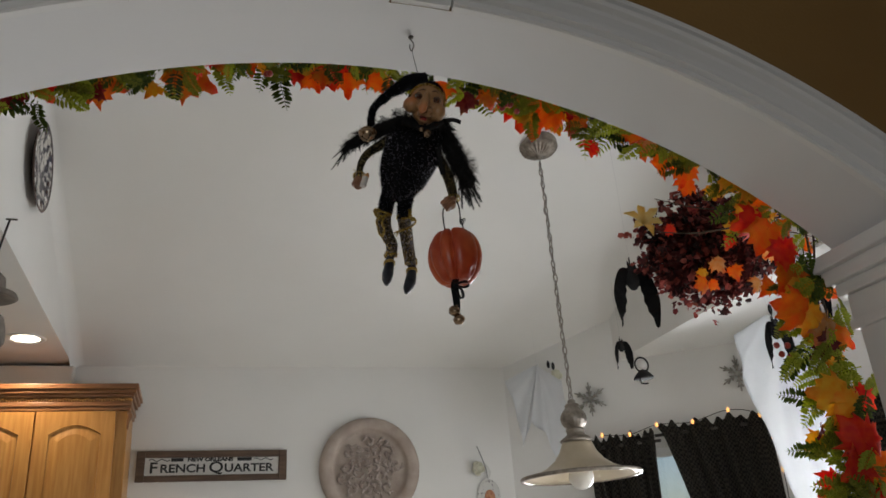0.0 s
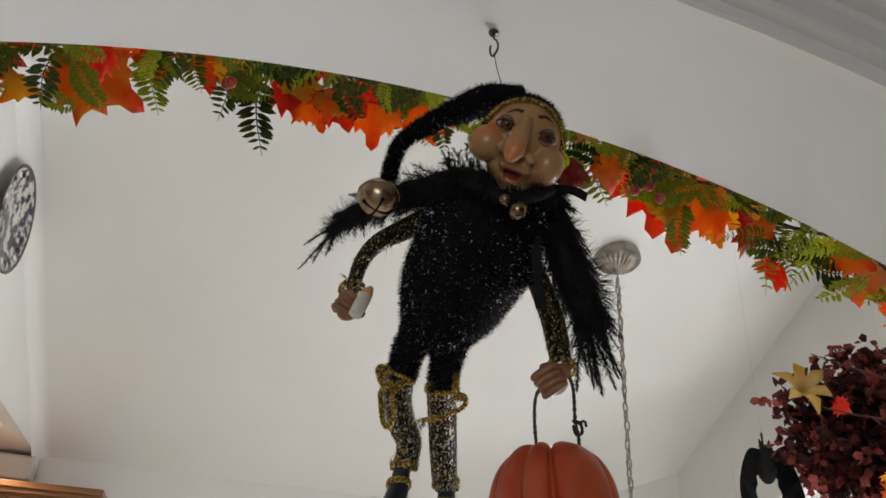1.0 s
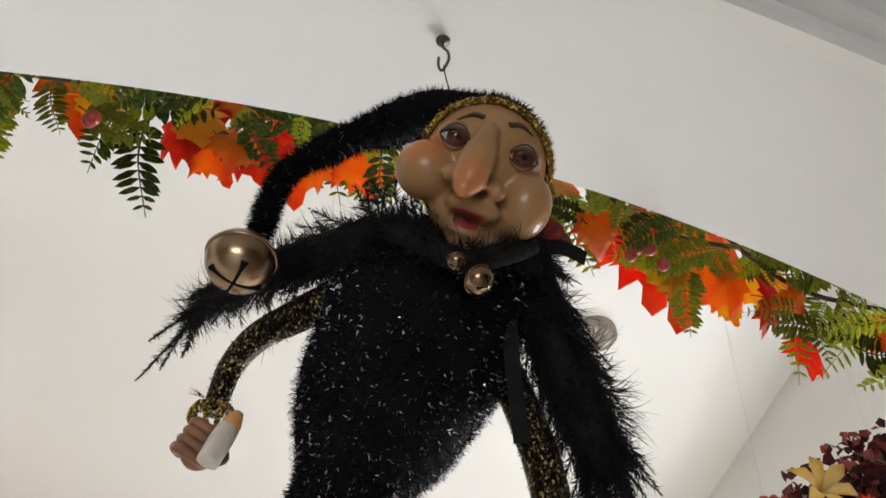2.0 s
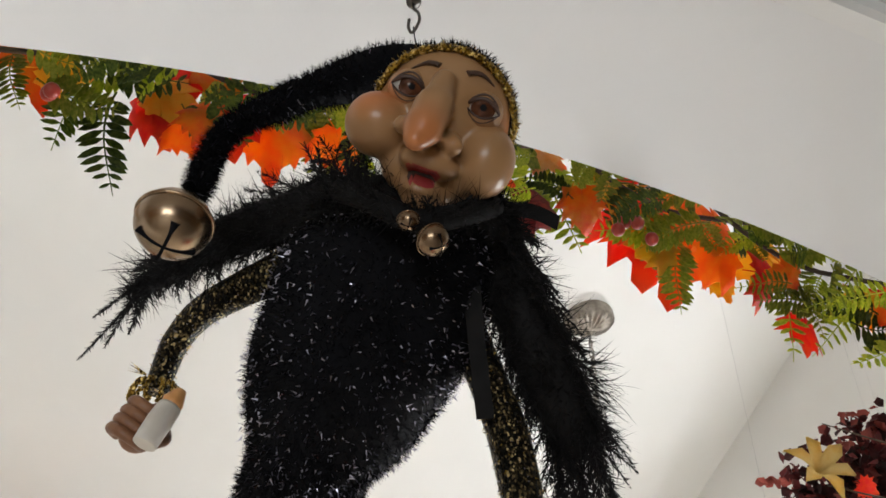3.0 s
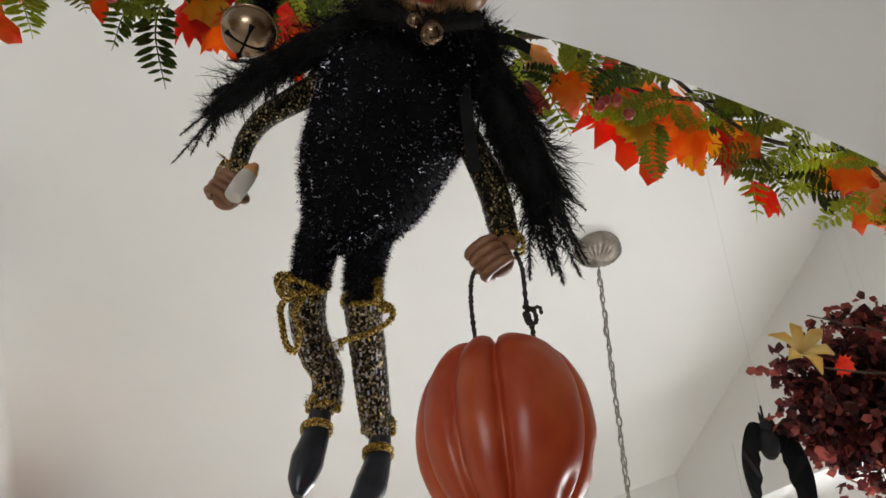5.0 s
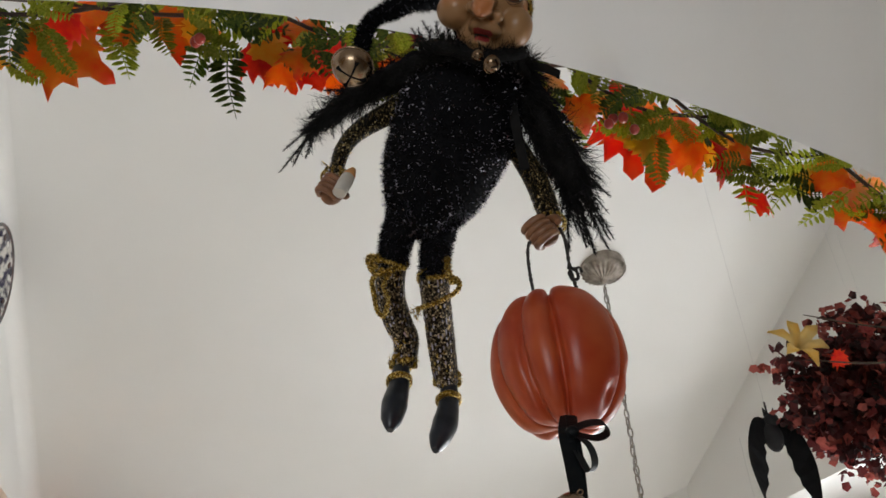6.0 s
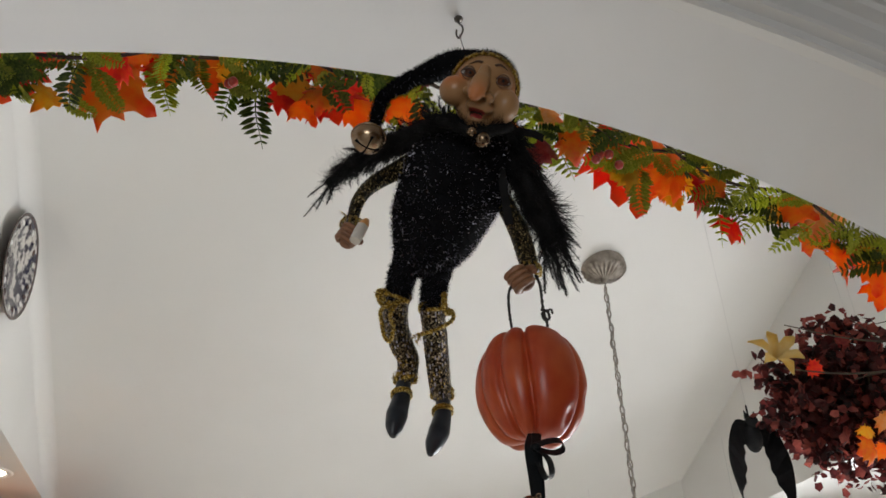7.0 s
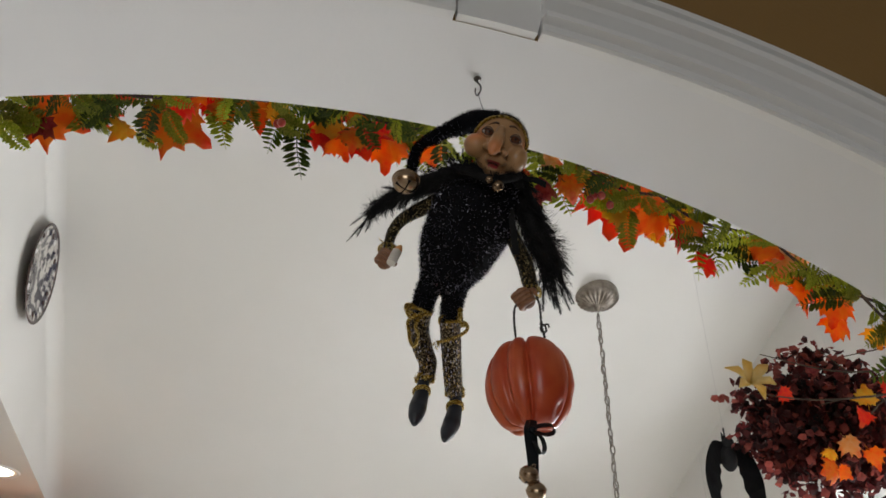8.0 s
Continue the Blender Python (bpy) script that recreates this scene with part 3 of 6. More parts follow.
# sleeves of lame with a frilled braid cuff
ARM_L = V([(-0.0554, -0.0370, 2.1704), (-0.0745, -0.0270, 2.1607), (-0.0887, -0.0190, 2.1520), (-0.0968, -0.0130, 2.1404), (-0.0996, -0.0100, 2.1285), (-0.1011, -0.0100, 2.1177)])
ARM_R = V([(0.0180, -0.043, 2.150), (0.0257, -0.045, 2.1282), (0.0319, -0.050, 2.1037), (0.0348, -0.054, 2.0813), (0.0358, -0.057, 2.0644)])
for arm, wide in ((ARM_L, [0.0092, 0.0076, 0.0066, 0.0058, 0.0053, 0.0046]), (ARM_R, [0.0080, 0.0080, 0.0082, 0.0080, 0.0068])):
    tube(doll, arm, wide, 16, SEQ, 6)
    fuzz_tube(doll, arm, wide, 380, 0.0018, 0.0007, 0.35, BRAID)
    w = arm[-1]
    for j in range(10):
        a = 2 * math.pi * j / 10
        o = Vector((math.cos(a), math.sin(a), 0))
        rope(doll, [w + o * 0.005 + Vector((0, 0, 0.004)), w + o * 0.0085 + Vector((0, 0, 0.002)), w + o * 0.0092 + Vector((0, 0, -0.004)), w + o * 0.006 + Vector((0, 0, -0.006))], 0.0011, BRAID, 3, 4)
for j in range(5):
    strand(doll, Vector((-0.1058, -0.0120, 2.1238)), Vector((-1, -0.2, rng.uniform(0.0, 0.9))).normalized(), 0.008, 0.0009, BRAID)


def fist(b, centre, turn, r):
    """A closed hand: palm, four curled fingers with knuckles, and a thumb; r: its size."""
    t4 = Matrix.Translation(centre) @ turn.to_matrix().to_4x4() @ Matrix.Scale(r / 0.0095, 4)
    ball(b, centre, (0.0082 * r / 0.0095, 0.0072 * r / 0.0095, 0.0095 * r / 0.0095), HAND, 16, 12, turn.to_matrix().to_4x4())
    k0 = r / 0.0095
    for k in range(4):
        z = 0.0066 - k * 0.0042
        tube(b, [t4 @ Vector(p) for p in ((-0.006, 0.002, z), (-0.0092, -0.004, z - 0.0003), (-0.0066, -0.0092, z - 0.0008), (0.0, -0.0100, z - 0.001), (0.0042, -0.0070, z - 0.001))], [0.0022 * k0, 0.0026 * k0, 0.0025 * k0, 0.0023 * k0, 0.0016 * k0], 10, HAND)
    tube(b, [t4 @ Vector(p) for p in ((0.006, 0.0, 0.005), (0.0092, -0.006, 0.001), (0.0072, -0.0108, -0.004))], [0.0029 * k0, 0.0027 * k0, 0.0018 * k0], 10, HAND)
    tube(b, [t4 @ Vector((0, 0, 0.006)), t4 @ Vector((0.002, 0, 0.0105))], [0.0056 * k0, 0.0040 * k0], 12, HAND, 3)


fist(doll, Vector((-0.1029, -0.0120, 2.1010)), Euler((radians(10), radians(25), radians(15))), 0.0092)
fist(doll, Vector((0.0280, -0.061, 2.0519)), Euler((radians(8), radians(-32), radians(-25))), 0.0102)
# candle in one hand
tube(doll, V([(-0.0996, -0.0260, 2.0906), (-0.0961, -0.0250, 2.1003), (-0.0936, -0.0240, 2.1067)]), [0.0046, 0.0050, 0.0046], 14, WAX, 4)
tube(doll, V([(-0.0938, -0.0240, 2.1061), (-0.0926, -0.0245, 2.1090), (-0.0903, -0.0250, 2.1137)]), [0.0040, 0.0043, 0.0018], 14, FLAME, 5)

# head, turned to look down over the room: a to its side, b up the face, c out of it, in units of 0.7 mm
FA, FB, FC = Vector((0.956, -0.292, -0.004)), Vector((-0.163, -0.547, 0.821)), Vector((-0.242, -0.785, -0.571))
TILT = radians(-18)
HA = FA * math.cos(TILT) + FB * math.sin(TILT)
HB = -FA * math.sin(TILT) + FB * math.cos(TILT)
SKULL, UNIT = Vector((-0.0117, -0.1045, 2.1997)), 0.0007
# the face as blended rounded forms: centre, radii
CHEEKS = [((-30.5, -10.5, 20), (18, 17.5, 19)), ((29.0, -12.5, 20), (16.5, 20, 19))]
ROUNDS = [((0, 5, -2), (38, 40, 37)), ((2, -24, 12), (27, 20, 20)), ((4, -41, 23), (11, 8, 9)),
          ((11.2, -11.5, 43), (6.2, 5.8, 7)), ((-15.0, -9.0, 42), (6, 5.8, 7)), ((2.0, -22.5, 33), (16, 8.8, 13)), ((1.6, -37.0, 29), (10, 4.4, 8))]
NOSE = [((-3.5, 20, 33), 6.0), ((-4, 4, 43), 10.2), ((-4.8, -9.5, 53), 10.2), ((-6.2, -17.0, 60), 6.4)]
SOCKETS = [((-20.5, 11.5, 37), (10.5, 8.5, 8)), ((19.2, 12.5, 37), (10.5, 8.5, 8))]
MOUTH = ((0.6, -31.8, 41), (8.4, 4.3, 17))


def rounded(p, c, r):
    r = np.array(r, float)
    q = (p - np.array(c, float)) / r
    k0 = np.linalg.norm(q, axis=1)
    k1 = np.linalg.norm(q / r, axis=1)
    return k0 * (k0 - 1) / np.maximum(k1, 1e-9)


def blend(a, b, k):
    h = np.clip(0.5 + 0.5 * (b - a) / k, 0, 1)
    return b + (a - b) * h - k * h * (1 - h)


def face_depth(p):
    f = rounded(p, *ROUNDS[0])
    for c, r in ROUNDS[1:3]:
        f = blend(f, rounded(p, c, r), 8.0)
    for c, r in CHEEKS:
        f = blend(f, rounded(p, c, r), 4.0)
    for c, r in ROUNDS[3:]:
        f = blend(f, rounded(p, c, r), 3.5)
    for (a, ra), (b, rb) in zip(NOSE, NOSE[1:]):
        a, b = np.array(a, float), np.array(b, float)
        t = np.clip((p - a) @ (b - a) / ((b - a) @ (b - a)), 0, 1)
        f = blend(f, np.linalg.norm(p - a - t[:, None] * (b - a), axis=1) - ra - (rb - ra) * t, 2.2)
    for c, r in SOCKETS:
        f = -blend(-f, rounded(p, c, r), 3.0)
    # the open mouth smiles: its corners rise
    q = p.copy()
    q[:, 1] -= 0.035 * (q[:, 0] - MOUTH[0][0]) ** 2
    return -blend(-f, rounded(q, *MOUTH), 0.8)


def face_reach(ways):
    """How far the face reaches from the skull's centre along each way, in metres."""
    w = np.array(ways, float)
    r = np.full(len(w), 90.0)
    for _ in range(110):
        r = np.maximum(r - face_depth(w * r[:, None]) * 0.5, 5.0)
    return r * UNIT


def on_face(x, y, z, lift=0.0):
    d = Vector((x, y, z)).normalized()
    p = d * (face_reach([d])[0] + lift)
    return SKULL + HA * p.x + HB * p.y + FC * p.z


head = ball(doll, (0, 0, 0), (1, 1, 1), SKIN, 200, 140)
ways = [Vector((v.co.x, v.co.z, -v.co.y)).normalized() for v in head]
spot = {}
doll.faces.index_update()
for v, d, r in zip(head, ways, face_reach(ways)):
    p = d * r
    spot[v] = p / UNIT
    v.co = SKULL + HA * p.x + HB * p.y + FC * p.z
for _ in range(2):
    bmesh.ops.smooth_vert(doll, verts=head, factor=0.5, use_axis_x=True, use_axis_y=True, use_axis_z=True)
for f in sorted({f for v in head for f in v.link_faces}, key=lambda f: f.index):
    d = sum((spot[v] for v in f.verts), Vector()) / len(f.verts)
    q = Vector((d.x, d.y - 0.035 * (d.x - MOUTH[0][0]) ** 2, d.z))
    m = rounded(np.array([q]), *MOUTH)[0]
    f.material_index = (BROW if m < 0.9 and d.z < 31.5 else LIP) if d.z > 10 and m < 1.0 else SKIN
    f.smooth = True
for s, ex, ey in ((1, 0.01372, 0.0086), (-1, -0.0143, 0.0079)):
    eye = SKULL + HA * ex + HB * ey + FC * 0.0158
    gaze = (FC + HA * (0.02 if s > 0 else 0.16) + HB * 0.04).normalized()
    ball(doll, eye, (0.0074, 0.0074, 0.0074), WHITE, 24, 16)
    ball(doll, eye + gaze * 0.0033, (0.0052, 0.0052, 0.0052), IRIS, 20, 14)
    ball(doll, eye + gaze * 0.0063, (0.0024, 0.0024, 0.0024), FEATHER, 16, 12)
    lid = ball(doll, eye, (0.0079, 0.0079, 0.0079), SKIN, 64, 44)
    gone = []
    for f in {f for v in lid for f in v.link_faces}:
        m = f.calc_center_median() - eye
        x, y = m.dot(HA), m.dot(HB)
        f.smooth = True
        if m.dot(FC) > 0 and -0.0032 * (1 - (x / 0.0066) ** 2) < y < 0.0034 * (1 - (x / 0.0066) ** 2):
            gone.append(f)
    bmesh.ops.delete(doll, geom=gone, context="FACES")
    for high, thick, slot in ((0.0035, 0.0009, BROW), (-0.0033, 0.0004, BROW), (0.0056, 0.00045, BROW), (-0.0050, 0.0002, BROW)):
        line = []
        for q in (-0.98, -0.7, -0.35, 0, 0.35, 0.7, 0.98):
            x, y = q * 0.0066, high * (1 - q * q)
            line.append(eye + HA * x + HB * y + FC * math.sqrt(0.00805 ** 2 - x * x - y * y))
        tube(doll, line, [thick * 0.4] + [thick] * 5 + [thick * 0.4], 8, slot, 4)
    b0, b1, b2 = ((0.0067, 0.0303, 0.030), (0.0140, 0.0335, 0.026), (0.0235, 0.0300, 0.022)) if s > 0 else ((-0.0093, 0.0300, 0.030), (-0.0165, 0.0305, 0.028), (-0.0245, 0.0235, 0.024))
    tube(doll, [on_face(*b0, 0.0003), on_face(*b1, 0.0004), on_face(*b2, 0.0001)], [0.0018, 0.0016, 0.0004], 8, BROW, 4, 0.6)
# gold braid round the brow, then the long drooping cap and its bell
brow = [on_face(x, y, z, 0.0016) for x, y, z in ((0.040, 0.000, 0.002), (0.0385, 0.014, 0.006), (0.032, 0.028, 0.012), (0.020, 0.0385, 0.017), (0.004, 0.043, 0.019), (-0.012, 0.040, 0.018), (-0.025, 0.031, 0.015), (-0.033, 0.020, 0.012), (-0.036, 0.008, 0.008))]
rope(doll, brow, 0.0018, BRAID, 34, 10)
rope(doll, [p - FC * 0.0016 + HB * 0.0004 for p in brow], 0.0016, BRAID, 31, 10)
fuzz_tube(doll, brow, [0.0021] * len(brow), 260, 0.0014, 0.0004, 0, BRAID)
CAP = SKULL - FC * 0.0056 + HB * 0.0042
ball(doll, CAP, (0.0284, 0.0259, 0.0305), PLUSH, 28, 18, Matrix((HA, -FC, HB)).transposed().to_4x4())
for _ in range(5200):
    v = rand_way()
    if v.y > 0.30 or v.z < -0.45:
        continue
    strand(doll, CAP + HA * v.x * 0.0282 + FC * v.y * 0.0258 + HB * v.z * 0.0303, (HA * v.x + FC * v.y + HB * v.z + rand_way() * 0.7).normalized(), rng.uniform(0.0015, 0.0038), 0.0005, PLUSH)
cap = V([(-0.0037, -0.072, 2.2600), (-0.0256, -0.075, 2.2580), (-0.0462, -0.078, 2.2417), (-0.0616, -0.080, 2.2290), (-0.0735, -0.082, 2.2157), (-0.0846, -0.084, 2.2035), (-0.0911, -0.085, 2.1922), (-0.0943, -0.086, 2.1797), (-0.0957, -0.086, 2.1683), (-0.0969, -0.086, 2.1600)])
cap_r = [0.0165, 0.0120, 0.0098, 0.0062, 0.0062, 0.0040, 0.0040, 0.0038, 0.0040, 0.0028]
tube(doll, cap, cap_r, 16, PLUSH)
fuzz_tube(doll, cap, cap_r, 8000, 0.0036, 0.0005, 0.03)


def jingle(b, centre, r, slot, turn):
    """A round bell: a ball with a raised rim round its middle and a small loop."""
    q = turn.to_matrix()
    ball(b, centre, (r, r, r * 0.90), slot, 36, 26, q.to_4x4())
    ring_pts = [Vector(centre) + q @ Vector((r * 1.01 * math.cos(a), r * 1.01 * math.sin(a), r * 0.12)) for a in [2 * math.pi * j / 28 for j in range(29)]]
    tube(b, ring_pts, r * 0.055, 8, slot, 2, 0.7)
    tube(b, [Vector(centre) + q @ Vector((r * 0.16 * math.cos(a), 0, r * (1.0 + 0.16 * math.sin(a)))) for a in [2 * math.pi * j / 10 for j in range(11)]], r * 0.05, 6, slot, 2)


def bell_slit(b, centre, r, slot, turn):
    """Two crossed slits with round ends in the lower half of the bell."""
    q = turn.to_matrix()
    for s, fan in ((0.0, (-0.80, -0.5, -0.2, 0.2, 0.5, 0.80)), (math.pi / 2, (-0.80, -0.5, -0.2, 0.2, 0.5, 0.80))):
        line = [Vector(centre) + q @ Vector((math.sin(a) * math.cos(s) * r, math.sin(a) * math.sin(s) * r, -math.cos(a) * r * 0.90)) * 0.985 for a in fan]
        tube(b, line, [r * 0.13, r * 0.055, r * 0.05, r * 0.05, r * 0.055, r * 0.13], 10, slot, 4)


BELL_TURN = Euler((radians(-10), radians(8), radians(14)))
jingle(doll, Vector((-0.1013, -0.086, 2.1475)), 0.0132, BELL, BELL_TURN)
bell_slit(doll, Vector((-0.1013, -0.086, 2.1475)), 0.0132, PLUSH, BELL_TURN)
# feather boa over the shoulders: a core, soft plumes along it and loose down
BOA_L = V([(-0.0120, -0.0760, 2.1830), (-0.0406, -0.0700, 2.1814), (-0.0570, -0.0550, 2.1832), (-0.0750, -0.0380, 2.1844), (-0.0947, -0.0190, 2.1833), (-0.1092, -0.0020, 2.1791), (-0.1205, 0.0100, 2.1723)])
BOA_R = V([(-0.010, -0.076, 2.183), (0.0130, -0.070, 2.1861), (0.0275, -0.065, 2.1731), (0.0368, -0.060, 2.1523), (0.0465, -0.056, 2.1332), (0.0565, -0.052, 2.1149), (0.0650, -0.048, 2.0981)])
for boa, wide, count in ((BOA_L, (0.013, 0.0150, 0.0150, 0.0130, 0.0105, 0.0075, 0.0040), 150), (BOA_R, (0.013, 0.0145, 0.0155, 0.0165, 0.0170, 0.0165, 0.0130), 190)):
    tube(doll, boa, [w * 0.74 for w in wide], 12, FEATHER)
    line = glide(boa, 14)
    for k in range(count + 5200):
        s = rng.random() * 5.98
        j = int(s)
        r = wide[j] + (wide[j + 1] - wide[j]) * (s - j)
        i = min(int(s * 14), len(line) - 2)
        way = (line[i + 1] - line[i]).normalized()
        out = rand_way().cross(way).normalized()
        if k < count:
            plume(doll, line[i] + out * r * 0.45, (out * 0.45 + way * 0.9 + rand_way() * 0.35).normalized(), r * rng.uniform(1.1, 1.7), 0.0050, FEATHER, Vector((rng.uniform(-0.2, 0.2), 0, -0.25)) + rand_way() * 0.25)
        else:
            strand(doll, line[i] + out * r * rng.uniform(0.4, 0.95), (out * 0.4 + way * 0.6 + rand_way() * 0.9).normalized(), rng.uniform(0.003, 0.0085), rng.uniform(0.0003, 0.0007), FEATHER, rand_way() * 1.5, 3)
# long feathers at both ends, and frayed tufts at the elbow
for p, e, wd in (((-0.1168, 0.0090, 2.1766), (-0.1382, 0.0290, 2.1428), 0.0040), ((-0.1181, 0.0090, 2.1766), (-0.1304, 0.0240, 2.1498), 0.0042), ((-0.1156, 0.0090, 2.1730), (-0.1200, 0.0240, 2.1578), 0.0042), ((-0.1193, 0.0090, 2.1766), (-0.1390, 0.0260, 2.1644), 0.0036),
                 ((0.060, -0.050, 2.116), (0.0905, -0.040, 2.0675), 0.0075), ((0.062, -0.048, 2.106), (0.0820, -0.040, 2.0600), 0.0080), ((0.060, -0.048, 2.104), (0.0734, -0.040, 2.0535), 0.0080), ((0.058, -0.048, 2.102), (0.0645, -0.040, 2.0570), 0.0075), ((0.054, -0.048, 2.100), (0.0545, -0.040, 2.0560), 0.0070),
                 ((0.066, -0.046, 2.110), (0.0860, -0.038, 2.0700), 0.0075), ((0.062, -0.044, 2.112), (0.0700, -0.038, 2.0620), 0.0085), ((0.050, -0.048, 2.112), (0.0600, -0.042, 2.0650), 0.0070)):
    way = Vector(e) - Vector(p)
    plume(doll, Vector(p), way.normalized(), way.length, wd, FEATHER, rand_way() * 0.05, 0.0004)
for p, way, n in (((0.064, -0.050, 2.148), (0.8, 0.0, 0.55), 26), ((0.068, -0.050, 2.138), (1, 0, 0.25), 34), ((0.072, -0.050, 2.128), (1, 0.1, -0.1), 34), ((0.072, -0.050, 2.122), (0.9, 0.1, -0.45), 24), ((-0.108, -0.05, 2.150), (-1, 0, 0.25), 26), ((0.045, -0.058, 2.170), (0.9, 0, 0.3), 16), ((0.036, -0.06, 2.190), (0.7, 0, 0.6), 14), ((-0.085, -0.05, 2.146), (0.1, 0, -1), 16)):
    for _ in range(n):
        strand(doll, Vector(p) + rand_way() * 0.004, (Vector(way) + rand_way() * 0.38).normalized(), rng.uniform(0.006, 0.019), 0.0005, FEATHER, Vector((0, 0, rng.uniform(-0.5, 0.5))), 4)
# satin ribbon ends at the collar
for pts, across in (([(0.0110, -0.074, 2.150), (0.0135, -0.070, 2.132), (0.0154, -0.068, 2.1186), (0.0187, -0.064, 2.1003)], (0.95, -0.2, 0.1)), ([(0.020, -0.072, 2.190), (0.0419, -0.065, 2.2005), (0.0569, -0.062, 2.1990)], (0.1, -0.4, 1)),
                    ([(-0.0337, -0.092, 2.1640), (-0.0353, -0.093, 2.1720), (-0.0315, -0.094, 2.1765), (-0.0313, -0.093, 2.1652)], (0.9, 0.3, 0.1))):
    w = Vector(across).normalized() * 0.0032
    line = glide(pts, 5)
    edge_a, edge_b = [[doll.verts.new(p + w * s + Vector((0, -0.0004 * s, 0))) for p in line] for s in (-1, 1)]
    back_a, back_b = [[doll.verts.new(p + w * s + Vector((0, 0.0006, 0))) for p in line] for s in (-1, 1)]
    for i in range(len(line) - 1):
        for q in ((edge_a, edge_b), (edge_b, back_b), (back_b, back_a), (back_a, edge_a)):
            doll.faces.new((q[0][i], q[0][i + 1], q[1][i + 1], q[1][i])).material_index = FEATHER
# ruff under the chin, with two small bells
for _ in range(3200):
    w = rand_way()
    strand(doll, Vector((-0.012 + w.x * 0.040, -0.076 + w.y * 0.022, 2.176 + w.x * 0.006 + w.z * 0.013)), (w * 0.8 + rand_way() * 0.9).normalized(), rng.uniform(0.003, 0.009), rng.uniform(0.0003, 0.0007), FEATHER, rand_way() * 1.5, 3)
ball(doll, (-0.012, -0.074, 2.175), (0.039, 0.022, 0.012), FEATHER, 20, 14)
for _ in range(46):
    a = rng.uniform(0, 6.28)
    w = Vector((math.cos(a), math.sin(a) * 0.6, rng.uniform(-0.2, 0.5)))
    plume(doll, Vector((-0.012, -0.076, 2.176)) + Vector((w.x * 0.034, w.y * 0.026, w.z * 0.010)), (w + rand_way() * 0.4).normalized(), rng.uniform(0.010, 0.017), 0.0050, FEATHER, rand_way() * 0.4)
CHIN = V([(-0.047, -0.094, 2.169), (-0.037, -0.103, 2.160), (-0.021, -0.107, 2.1515), (-0.004, -0.107, 2.158), (0.012, -0.098, 2.172)])
tube(doll, CHIN, 0.0045, 10, FEATHER)
line = glide(CHIN, 12)
for k in range(1500):
    p = rng.choice(line) + rand_way() * 0.004
    strand(doll, p, (Vector((0, -0.2, 0.25)) + rand_way()).normalized(), rng.uniform(0.003, 0.0075), rng.uniform(0.0003, 0.0006), FEATHER, rand_way() * 1.5, 3)
for k in range(54):
    plume(doll, rng.choice(line), (Vector((rng.uniform(-0.5, 0.5), -0.15, rng.uniform(-0.5, 0.9))) + rand_way() * 0.5).normalized(), rng.uniform(0.007, 0.012), 0.0042, FEATHER, rand_way() * 0.5)
for k in range(30):
    plume(doll, Vector((-0.043, -0.076, 2.186)) + rand_way() * 0.010, (Vector((-0.35, -0.1, 0.8)) + rand_way() * 0.5).normalized(), rng.uniform(0.010, 0.016), 0.0045, FEATHER, rand_way() * 0.4)
for c, r, turn in ((Vector((-0.0166, -0.1140, 2.1395)), 0.0058, Euler((radians(-30), radians(-35), 0))), (Vector((-0.0250, -0.1130, 2.1465)), 0.0038, Euler((radians(-20), 0, 0)))):
    jingle(doll, c, r, BELL, turn)
    bell_slit(doll, c, r, PLUSH, turn)
# hanging loop from the cap to the hook
tube(doll, [(0.0, -0.004, 2.378), (-0.003, -0.028, 2.330), (-0.007, -0.072, 2.255)], 0.0004, 6, SATIN, 4)
tagged(part("doll", doll, DOLL_MATS), "hanging jester doll in black tinsel plush with feather boa", "doll")

